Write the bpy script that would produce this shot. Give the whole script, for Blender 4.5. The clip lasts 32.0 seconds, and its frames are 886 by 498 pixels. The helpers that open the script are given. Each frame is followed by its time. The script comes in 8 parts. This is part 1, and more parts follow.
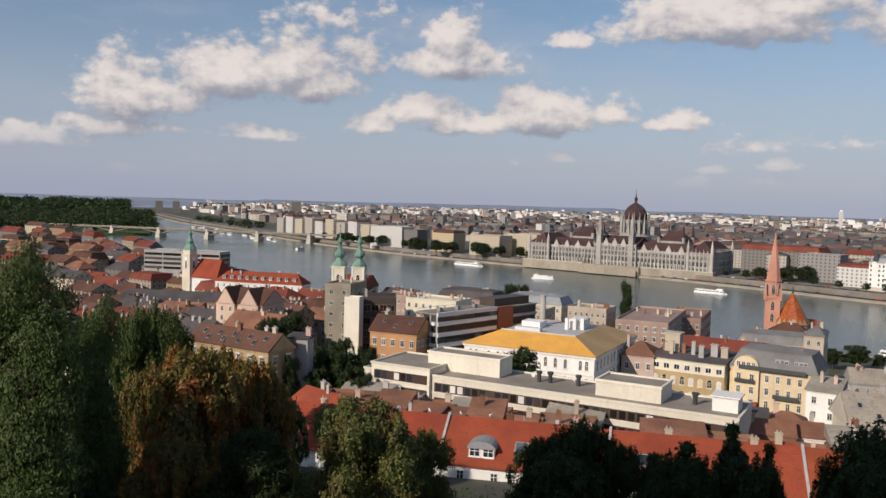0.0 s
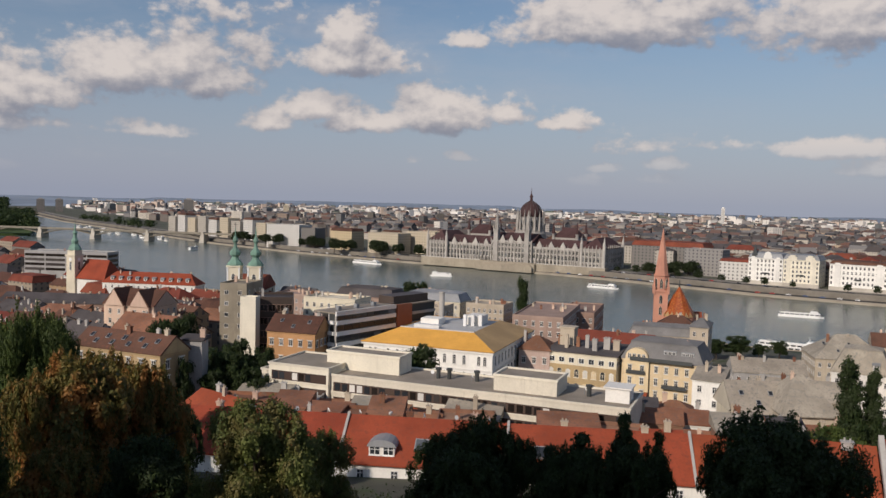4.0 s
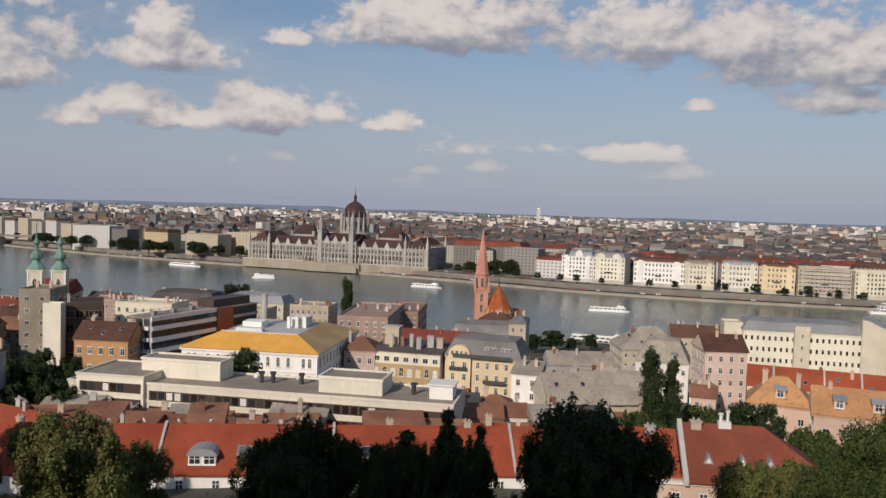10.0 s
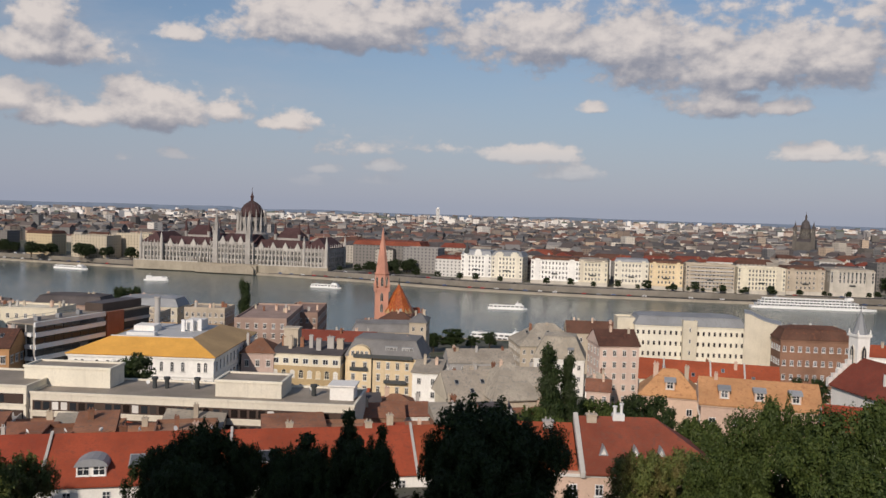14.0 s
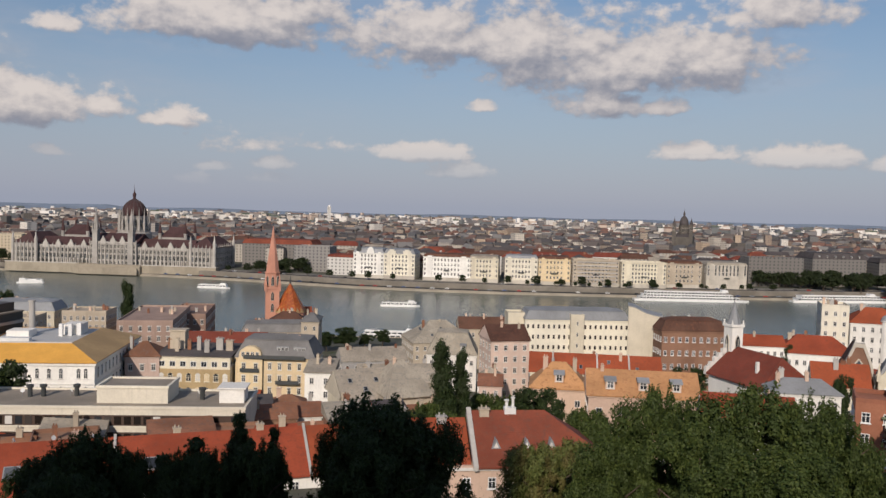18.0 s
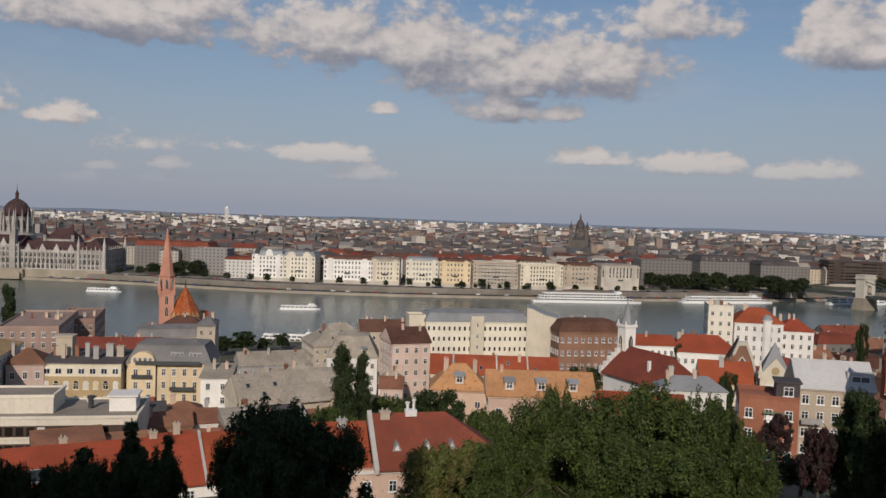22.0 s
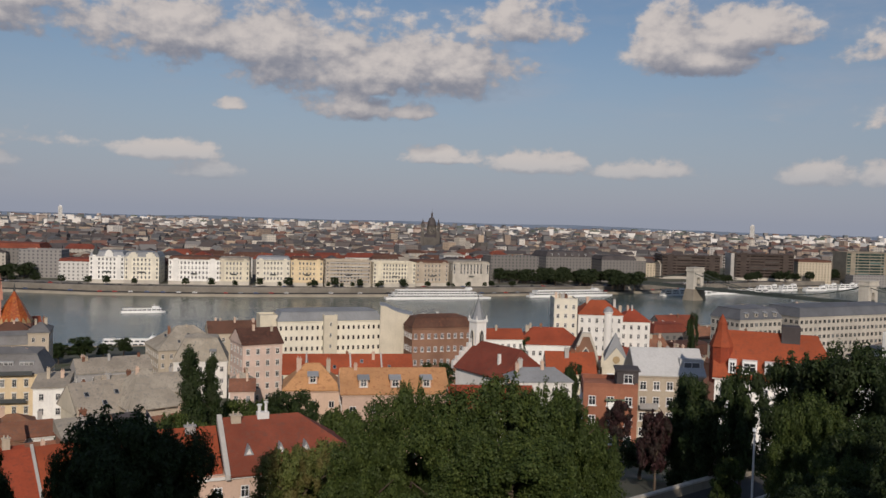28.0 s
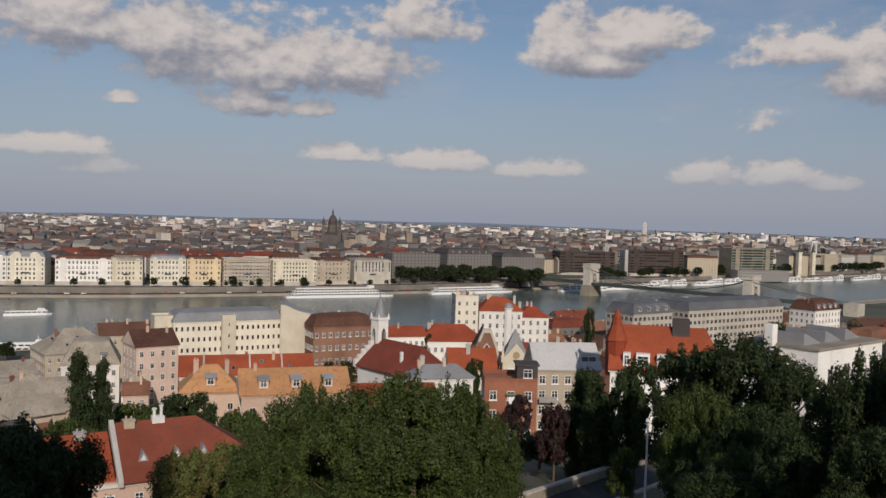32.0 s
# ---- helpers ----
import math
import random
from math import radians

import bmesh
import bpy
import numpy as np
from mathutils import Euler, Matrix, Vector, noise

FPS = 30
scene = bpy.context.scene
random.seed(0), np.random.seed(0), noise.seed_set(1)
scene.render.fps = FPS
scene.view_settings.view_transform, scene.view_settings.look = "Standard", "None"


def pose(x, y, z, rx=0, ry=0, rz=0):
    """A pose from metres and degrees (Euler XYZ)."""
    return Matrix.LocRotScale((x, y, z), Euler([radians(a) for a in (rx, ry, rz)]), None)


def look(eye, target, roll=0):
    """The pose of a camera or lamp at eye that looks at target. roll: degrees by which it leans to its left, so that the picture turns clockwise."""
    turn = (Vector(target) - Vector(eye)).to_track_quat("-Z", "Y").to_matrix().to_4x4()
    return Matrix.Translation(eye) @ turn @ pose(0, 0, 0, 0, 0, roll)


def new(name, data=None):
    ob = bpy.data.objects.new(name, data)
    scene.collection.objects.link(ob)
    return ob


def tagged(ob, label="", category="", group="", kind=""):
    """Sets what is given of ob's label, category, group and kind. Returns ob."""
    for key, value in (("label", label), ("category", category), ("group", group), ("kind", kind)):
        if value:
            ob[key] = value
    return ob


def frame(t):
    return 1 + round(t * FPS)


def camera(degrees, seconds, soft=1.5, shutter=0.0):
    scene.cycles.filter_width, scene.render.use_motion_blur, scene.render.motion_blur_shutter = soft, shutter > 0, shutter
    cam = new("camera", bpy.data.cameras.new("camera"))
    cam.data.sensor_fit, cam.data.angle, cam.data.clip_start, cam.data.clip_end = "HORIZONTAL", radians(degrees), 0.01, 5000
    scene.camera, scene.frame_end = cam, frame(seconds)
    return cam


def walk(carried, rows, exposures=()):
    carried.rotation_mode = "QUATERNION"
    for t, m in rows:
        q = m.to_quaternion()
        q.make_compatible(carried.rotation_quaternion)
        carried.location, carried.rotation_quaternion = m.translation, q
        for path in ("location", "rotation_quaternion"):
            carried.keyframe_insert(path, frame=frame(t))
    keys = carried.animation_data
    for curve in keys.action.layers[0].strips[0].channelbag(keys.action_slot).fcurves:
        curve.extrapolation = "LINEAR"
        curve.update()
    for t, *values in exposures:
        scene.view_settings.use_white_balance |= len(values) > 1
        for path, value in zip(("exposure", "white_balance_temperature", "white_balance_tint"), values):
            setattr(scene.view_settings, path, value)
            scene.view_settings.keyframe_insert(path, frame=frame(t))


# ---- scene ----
# The camera pans from a hilltop terrace over the town, the river and the far bank. The water is at z = 0.
EYE = (0.0, 0.0, 84.0)
PATH = [
    (0.0, 0.00, -3.47, -1.57), (0.5, -0.86, -3.46, -1.54), (1.0, -1.79, -3.43, -1.57), (1.5, -2.66, -3.40, -1.57),
    (2.0, -3.60, -3.37, -1.56), (2.5, -4.48, -3.37, -1.49), (3.0, -5.35, -3.41, -1.44), (3.5, -6.11, -3.44, -1.46),
    (5.5, -9.80, -3.22, -1.81), (6.0, -10.86, -3.16, -1.88), (6.5, -11.84, -3.17, -1.93), (7.0, -12.86, -3.17, -1.94),
    (7.5, -13.73, -3.18, -1.98), (8.0, -14.63, -3.20, -1.96), (8.5, -15.54, -3.21, -1.93), (9.0, -16.64, -3.19, -1.78),
    (9.5, -17.70, -3.13, -1.81), (10.0, -18.83, -3.06, -1.76), (10.5, -19.80, -3.00, -1.76), (11.0, -20.74, -2.95, -1.80),
    (11.5, -21.58, -2.92, -1.77), (12.0, -22.43, -2.90, -1.74), (12.5, -23.23, -2.89, -1.71), (13.0, -24.04, -2.90, -1.72),
    (13.5, -24.81, -2.89, -1.72), (14.0, -25.65, -2.89, -1.68), (14.5, -26.47, -2.91, -1.68), (16.5, -30.28, -2.90, -1.35),
    (17.0, -31.23, -2.91, -1.32), (17.5, -32.10, -2.91, -1.33), (18.0, -32.99, -2.85, -1.50), (18.5, -33.83, -2.77, -1.57),
    (19.0, -34.69, -2.68, -1.72), (19.5, -35.48, -2.61, -1.78), (20.0, -36.29, -2.58, -1.85), (20.5, -37.05, -2.55, -1.86),
    (21.0, -37.91, -2.53, -1.87), (21.5, -38.76, -2.51, -1.86), (22.0, -39.70, -2.48, -1.89), (22.5, -40.60, -2.44, -1.85),
    (23.0, -41.53, -2.42, -1.74), (23.5, -42.30, -2.42, -1.58), (24.0, -43.10, -2.46, -1.47), (24.5, -43.83, -2.47, -1.43),
    (25.0, -44.70, -2.45, -1.44), (25.5, -45.52, -2.43, -1.45), (27.5, -48.88, -2.32, -1.51), (28.0, -49.73, -2.32, -1.67),
    (28.5, -50.52, -2.29, -1.78), (29.0, -51.38, -2.25, -1.84), (29.5, -52.18, -2.22, -1.90), (30.0, -53.02, -2.21, -1.91),
    (30.5, -53.80, -2.23, -1.77), (31.0, -54.68, -2.27, -1.62), (31.5, -55.51, -2.30, -1.63), (32.0, -56.42, -2.28, -1.68),
]
cam = camera(55.5, 32.0)
walk(cam, [(t, pose(*EYE, 90 + pitch, roll, yaw)) for t, yaw, pitch, roll in PATH], exposures=[(0.0, -0.24, 6400, 14), (3.0, -0.46, 6400, 14), (6.0, -0.46, 6400, 14), (13.0, -0.42, 6400, 14), (20.0, -0.46, 6400, 14), (21.0, -0.60, 6400, 14), (22.0, -0.64, 6400, 14), (28.0, -0.66, 6400, 14), (32.0, -0.64, 6400, 14)])

# ---- sky and sun ----
SUN_AZ, SUN_EL = 226.0, 28.0


def link(nt, a, b):
    nt.links.new(a, b)


def nmath(nt, op, a, b=None, c=None, clamp=False):
    n = nt.nodes.new("ShaderNodeMath")
    n.operation, n.use_clamp = op, clamp
    for i, v in enumerate((a, b, c)):
        if v is None:
            continue
        if isinstance(v, (int, float)):
            n.inputs[i].default_value = v
        else:
            link(nt, v, n.inputs[i])
    return n.outputs[0]


def nvec(nt, op, a, b=None):
    n = nt.nodes.new("ShaderNodeVectorMath")
    n.operation = op
    for i, v in enumerate((a, b)):
        if v is None:
            continue
        if isinstance(v, (tuple, list)):
            n.inputs[i].default_value = v
        else:
            link(nt, v, n.inputs[i])
    return n.outputs["Value"] if op in ("LENGTH", "DOT_PRODUCT") else n.outputs["Vector"]


def nmix(nt, fac, a, b, mode="MIX"):
    n = nt.nodes.new("ShaderNodeMix")
    n.data_type, n.blend_type = "RGBA", mode
    for sock, v in ((n.inputs[0], fac), (n.inputs[6], a), (n.inputs[7], b)):
        if isinstance(v, (int, float)):
            sock.default_value = v
        elif isinstance(v, (tuple, list)):
            sock.default_value = (*v[:3], 1)
        else:
            link(nt, v, sock)
    return n.outputs[2]


def nramp(nt, fac, lo, hi):
    n = nt.nodes.new("ShaderNodeMapRange")
    n.interpolation_type = "SMOOTHSTEP"
    link(nt, fac, n.inputs[0])
    n.inputs[1].default_value, n.inputs[2].default_value = lo, hi
    return n.outputs[0]


def nnoise(nt, vec, scale, detail=4.0, rough=0.55):
    n = nt.nodes.new("ShaderNodeTexNoise")
    n.inputs["Scale"].default_value, n.inputs["Detail"].default_value, n.inputs["Roughness"].default_value = scale, detail, rough
    if vec is not None:
        link(nt, vec, n.inputs["Vector"])
    return n.outputs["Fac"]


# cumulus clouds: azimuth and elevation of the middle, half width, half height (degrees), weight
CLOUDS = []
CLOUDS += [
    (-25.9, 3.3, 3.1, 1.2, 0.80),
    (-21.4, 4.2, 4.7, 1.2, 0.60),
    (-21.2, 1.5, 1.6, 0.5, 0.60),
    (-20.6, 6.6, 3.9, 3.3, 1.00),
    (-18.4, 6.2, 4.1, 1.9, 0.90),
    (-14.2, 8.1, 5.7, 2.8, 1.00),
    (-12.5, 4.0, 3.1, 0.8, 0.80),
    (-10.2, 9.0, 4.1, 3.1, 1.00),
    (-8.7, 7.6, 3.6, 2.2, 0.90),
    (-7.3, 12.0, 5.7, 1.7, 0.40),
    (-5.7, 10.3, 3.6, 2.8, 0.45),
    (-4.9, 5.0, 2.1, 1.2, 0.90),
    (-1.5, 6.1, 3.1, 1.7, 1.00),
    (0.3, 10.9, 2.6, 3.1, 1.00),
    (0.7, 9.3, 4.9, 1.9, 1.00),
    (1.6, 5.2, 4.7, 1.3, 0.90),
    (4.9, 2.6, 1.0, 0.5, 0.50),
    (6.7, 6.2, 4.4, 2.5, 1.10),
]
CLOUDS += [
    (8.1, 2.9, 1.4, 0.5, 0.60),
    (8.2, 10.6, 1.8, 0.8, 0.70),
    (11.4, 6.0, 3.1, 1.2, 0.70),
    (15.0, 5.4, 2.8, 1.0, 0.90),
    (16.6, 1.5, 2.1, 0.5, 0.50),
    (17.6, 2.4, 1.6, 0.5, 0.60),
    (17.9, 12.0, 8.8, 2.5, 1.00),
    (18.5, 12.2, 9.8, 2.8, 1.00),
    (18.6, 12.3, 6.2, 2.2, 0.80),
    (20.7, 3.9, 4.7, 0.9, 0.40),
    (21.0, 1.7, 2.1, 0.6, 0.50),
    (21.5, 12.9, 7.8, 2.2, 0.90),
    (21.5, 2.8, 1.8, 0.7, 0.70),
    (21.7, 2.7, 1.8, 0.7, 0.70),
    (23.8, 4.0, 3.6, 0.7, 0.40),
    (27.3, 11.6, 4.7, 1.7, 0.60),
    (31.4, 3.9, 3.6, 0.8, 0.80),
    (31.8, 3.8, 3.6, 1.0, 0.90),
]
CLOUDS += [
    (32.2, 11.0, 5.7, 1.7, 0.60),
    (32.7, 11.7, 9.3, 3.3, 0.80),
    (33.7, 2.5, 2.6, 0.8, 0.70),
    (34.4, 2.6, 2.3, 0.9, 0.70),
    (34.7, 2.5, 2.1, 0.8, 0.60),
    (35.5, 6.9, 1.3, 0.6, 0.70),
    (38.4, 11.7, 9.3, 3.3, 0.90),
    (39.3, 11.4, 13.5, 2.5, 0.70),
    (41.8, 11.2, 11.9, 3.3, 0.60),
    (43.5, 7.4, 4.4, 1.6, 0.80),
    (44.4, 10.1, 11.4, 3.1, 0.90),
    (45.1, 8.6, 2.3, 1.2, 1.00),
    (47.1, 7.1, 2.1, 0.9, 0.70),
    (49.2, 10.4, 6.7, 3.3, 0.80),
    (49.8, 4.2, 3.1, 0.8, 0.90),
    (50.0, 3.9, 3.4, 0.7, 0.90),
    (54.2, 12.9, 5.7, 1.9, 0.90),
    (56.0, 3.7, 5.7, 1.0, 0.90),
]
CLOUDS += [
    (56.2, 3.8, 4.7, 1.1, 0.90),
    (61.4, 3.4, 3.1, 1.0, 0.90),
    (63.0, 3.4, 4.1, 0.9, 0.90),
    (64.2, 12.2, 3.1, 2.5, 1.10),
    (64.4, 12.2, 3.1, 3.3, 1.10),
    (66.7, 11.0, 6.2, 2.1, 1.00),
    (68.5, 12.1, 3.6, 2.2, 1.00),
    (68.7, 12.3, 5.7, 2.2, 1.10),
    (73.3, 3.3, 3.9, 1.2, 0.90),
    (76.6, 6.5, 2.1, 1.0, 0.25),
    (77.8, 3.3, 3.1, 1.2, 0.90),
    (79.4, 11.1, 5.7, 1.9, 0.80),
    (81.0, 2.7, 2.3, 0.7, 0.80),
    (82.9, 9.9, 3.6, 3.3, 0.90),
]


def cloud_group():
    """Density of the clouds at an azimuth and elevation in degrees."""
    g = bpy.data.node_groups.new("cloud_density", "ShaderNodeTree")
    g.interface.new_socket("Place", in_out="INPUT", socket_type="NodeSocketVector")
    g.interface.new_socket("Density", in_out="OUTPUT", socket_type="NodeSocketFloat")
    a, b = g.nodes.new("NodeGroupInput"), g.nodes.new("NodeGroupOutput")
    p = a.outputs[0]
    big = nnoise(g, nvec(g, "MULTIPLY", p, (0.8, 1.15, 1.0)), 0.38, 3.0, 0.5)
    fine = nnoise(g, nvec(g, "MULTIPLY", p, (0.9, 1.25, 1.0)), 1.15, 7.0, 0.55)
    wob = nmath(g, "ADD", nmath(g, "MULTIPLY", big, 0.58), nmath(g, "MULTIPLY", fine, 0.42))
    best = None
    for az, el, w, h, wt in CLOUDS:
        q = nvec(g, "MULTIPLY", nvec(g, "SUBTRACT", p, (az, el - 0.3 * h, 0)), (1 / w, 0.85 / h, 0))
        # flat undersides: what lies below the middle falls off faster
        q = nvec(g, "ADD", q, nvec(g, "MULTIPLY", nvec(g, "MINIMUM", q, (0, 0, 0)), (0, 1.1, 0)))
        s = nmath(g, "MULTIPLY_ADD", nvec(g, "LENGTH", q), -wt, wt)
        best = s if best is None else nmath(g, "MAXIMUM", best, s)
    wisp = nnoise(g, nvec(g, "MULTIPLY", p, (0.05, 0.17, 1.0)), 1.0, 6.0, 0.62)
    puff = nmath(g, "MULTIPLY_ADD", wob, 2.1, -1.185)
    dens = nmath(g, "ADD", best, puff)
    thin = nmath(g, "MULTIPLY_ADD", wisp, 1.6, -1.0)
    link(g, nmath(g, "MAXIMUM", dens, thin), b.inputs[0])
    return g


def build_world():
    w = bpy.data.worlds.new("sky")
    scene.world = w
    w.use_nodes = True
    nt = w.node_tree
    nt.nodes.clear()
    sky = nt.nodes.new("ShaderNodeTexSky")
    sky.sky_type, sky.sun_disc = "NISHITA", False
    sky.sun_elevation, sky.sun_rotation = radians(SUN_EL), radians(SUN_AZ)
    sky.air_density, sky.dust_density, sky.ozone_density = 1.25, 0.6, 3.2
    co = nt.nodes.new("ShaderNodeTexCoord").outputs["Generated"]
    sep = nt.nodes.new("ShaderNodeSeparateXYZ")
    link(nt, nvec(nt, "NORMALIZE", co), sep.inputs[0])
    az = nmath(nt, "MULTIPLY", nmath(nt, "ARCTAN2", sep.outputs[0], sep.outputs[1]), 180 / math.pi)
    el = nmath(nt, "MULTIPLY", nmath(nt, "ARCSINE", sep.outputs[2]), 180 / math.pi)
    comb = nt.nodes.new("ShaderNodeCombineXYZ")
    link(nt, az, comb.inputs[0])
    link(nt, el, comb.inputs[1])
    grp = cloud_group()

    def density(vec):
        n = nt.nodes.new("ShaderNodeGroup")
        n.node_tree = grp
        link(nt, vec, n.inputs[0])
        return n.outputs[0]
    d0 = density(comb.outputs[0])
    d1 = density(nvec(nt, "ADD", comb.outputs[0], (-0.35, 0.8, 0.0)))
    d2 = density(nvec(nt, "ADD", comb.outputs[0], (-0.8, 2.2, 0.0)))
    alpha = nmath(nt, "MULTIPLY", nramp(nt, d0, -0.11, 0.30), nramp(nt, el, 0.6, 5.0))
    edge = nramp(nt, nmath(nt, "SUBTRACT", d0, d1), -0.45, 0.50)
    mass = nramp(nt, nmath(nt, "SUBTRACT", d0, d2), -0.55, 0.95)
    relief = nmath(nt, "ADD", nmath(nt, "MULTIPLY", edge, 0.55), nmath(nt, "MULTIPLY", mass, 0.5), clamp=True)
    col = nmix(nt, relief, (0.38, 0.40, 0.47), (1.12, 1.02, 0.92))
    veil = nnoise(nt, nvec(nt, "MULTIPLY", comb.outputs[0], (0.045, 0.16, 1.0)), 1.0, 7.0, 0.62)
    veil = nmath(nt, "MULTIPLY", nmath(nt, "MULTIPLY", nramp(nt, veil, 0.40, 0.70), 0.50), nramp(nt, el, 3.0, 10.0))
    alpha = nmath(nt, "MAXIMUM", alpha, veil)
    col = nmix(nt, nramp(nt, d0, -0.3, 0.1), (0.66, 0.69, 0.76), col)
    bg1, bg2 = nt.nodes.new("ShaderNodeBackground"), nt.nodes.new("ShaderNodeBackground")
    clear = nmix(nt, 1.0, sky.outputs[0], (1.05, 1.09, 1.16), "MULTIPLY")
    haze = nmix(nt, nramp(nt, el, 16.0, -1.0), clear, nmix(nt, 0.75, clear, (5.2, 5.9, 7.7)))
    link(nt, haze, bg1.inputs[0])
    bg1.inputs[1].default_value = 0.085
    link(nt, col, bg2.inputs[0])
    bg2.inputs[1].default_value = 0.85
    mix = nt.nodes.new("ShaderNodeMixShader")
    link(nt, nmath(nt, "MULTIPLY", alpha, 0.93), mix.inputs[0])
    link(nt, bg1.outputs[0], mix.inputs[1])
    link(nt, bg2.outputs[0], mix.inputs[2])
    out = nt.nodes.new("ShaderNodeOutputWorld")
    link(nt, mix.outputs[0], out.inputs[0])


build_world()
lamp = bpy.data.lights.new("sun", "SUN")
lamp.energy, lamp.angle, lamp.color = 4.7, radians(0.6), (1.0, 0.885, 0.735)
sun = new("sun", lamp)
sa, se = radians(SUN_AZ), radians(SUN_EL)
sun.matrix_world = look((300 * math.sin(sa) * math.cos(se), 300 * math.cos(sa) * math.cos(se), 300 * math.sin(se)), (0, 0, 0))


# ---- materials ----
def mk(name, col, rough=0.85, var=0.22, big=0.12, fine=2.5, bump=0.25, metal=0.0, courses=0.0, rnd=0.10, streak=0.25, dirt=(0.12, 0.10, 0.08), tint=None, spec=0.3):
    """A weathered surface: two scales of noise, streaks that run down, a shift from object to object and rows of courses in relief."""
    m = bpy.data.materials.new(name)
    m.use_nodes = True
    nt = m.node_tree
    bs = nt.nodes["Principled BSDF"]
    co = nt.nodes.new("ShaderNodeTexCoord").outputs["Object"]
    info = nt.nodes.new("ShaderNodeObjectInfo")
    co = nvec(nt, "ADD", co, nvec(nt, "SCALE", info.outputs["Location"]))
    n1, n2 = nnoise(nt, co, big, 5.0, 0.6), nnoise(nt, co, fine, 4.0, 0.6)
    n3 = nnoise(nt, nvec(nt, "MULTIPLY", co, (1.4, 1.4, 0.12)), 0.9, 4.0, 0.65)
    dark = tuple(c * (1 - var) for c in col)
    lite = tuple(min(1, c * (1 + var)) for c in col)
    c = nmix(nt, nramp(nt, n1, 0.3, 0.7), dark, lite)
    if tint:
        c = nmix(nt, nramp(nt, nnoise(nt, co, fine * 0.45, 3.0, 0.6), 0.50, 0.72), c, tint)
    c = nmix(nt, nmath(nt, "MULTIPLY", nramp(nt, n3, 0.50, 0.80), streak), c, dirt)
    c = nmix(nt, nmath(nt, "MULTIPLY", nramp(nt, n2, 0.35, 0.7), 0.30), c, tuple(v * 0.72 for v in col))
    hs = nt.nodes.new("ShaderNodeHueSaturation")
    link(nt, nmath(nt, "MULTIPLY_ADD", info.outputs["Random"], 2 * rnd, 1 - rnd), hs.inputs["Value"])
    link(nt, nmath(nt, "MULTIPLY_ADD", info.outputs["Random"], 0.008 if rnd else 0.0, 0.496 if rnd else 0.5), hs.inputs["Hue"])
    link(nt, c, hs.inputs["Color"])
    link(nt, hs.outputs[0], bs.inputs["Base Color"])
    bs.inputs["Roughness"].default_value, bs.inputs["Metallic"].default_value = rough, metal
    bs.inputs["Specular IOR Level"].default_value = spec
    h = n2
    if courses:
        wv = nt.nodes.new("ShaderNodeTexWave")
        wv.bands_direction, wv.wave_profile = "Z", "SAW"
        link(nt, co, wv.inputs["Vector"])
        wv.inputs["Scale"].default_value, wv.inputs["Distortion"].default_value = courses, 0.6
        h = nmath(nt, "ADD", nmath(nt, "MULTIPLY", wv.outputs["Fac"], 0.8), n2)
    if bump:
        bp = nt.nodes.new("ShaderNodeBump")
        bp.inputs["Strength"].default_value, bp.inputs["Distance"].default_value = bump, 0.12
        link(nt, h, bp.inputs["Height"])
        link(nt, bp.outputs[0], bs.inputs["Normal"])
    return m


def mk_water():
    m = bpy.data.materials.new("river_water")
    m.use_nodes = True
    nt = m.node_tree
    bs = nt.nodes["Principled BSDF"]
    co = nt.nodes.new("ShaderNodeTexCoord").outputs["Object"]
    n1 = nnoise(nt, nvec(nt, "MULTIPLY", co, (1.0, 0.6, 1.0)), 0.008, 4.0)
    n2 = nnoise(nt, co, 0.25, 5.0, 0.65)
    link(nt, nmix(nt, nramp(nt, n1, 0.3, 0.7), (0.085, 0.110, 0.100), (0.115, 0.140, 0.125)), bs.inputs["Base Color"])
    link(nt, nmath(nt, "MULTIPLY_ADD", n1, 0.14, 0.14), bs.inputs["Roughness"])
    bp = nt.nodes.new("ShaderNodeBump")
    bp.inputs["Strength"].default_value, bp.inputs["Distance"].default_value = 0.5, 0.35
    link(nt, n2, bp.inputs["Height"])
    link(nt, bp.outputs[0], bs.inputs["Normal"])
    bs.inputs["IOR"].default_value = 1.33
    return m


def mk_glass(name, col, rough=0.08):
    m = bpy.data.materials.new(name)
    m.use_nodes = True
    nt = m.node_tree
    bs = nt.nodes["Principled BSDF"]
    info = nt.nodes.new("ShaderNodeObjectInfo")
    link(nt, nmix(nt, nramp(nt, info.outputs["Random"], 0.75, 1.0), col, tuple(min(1, c * 2.5 + 0.05) for c in col)), bs.inputs["Base Color"])
    bs.inputs["Roughness"].default_value = rough
    bs.inputs["Specular IOR Level"].default_value = 0.45
    return m


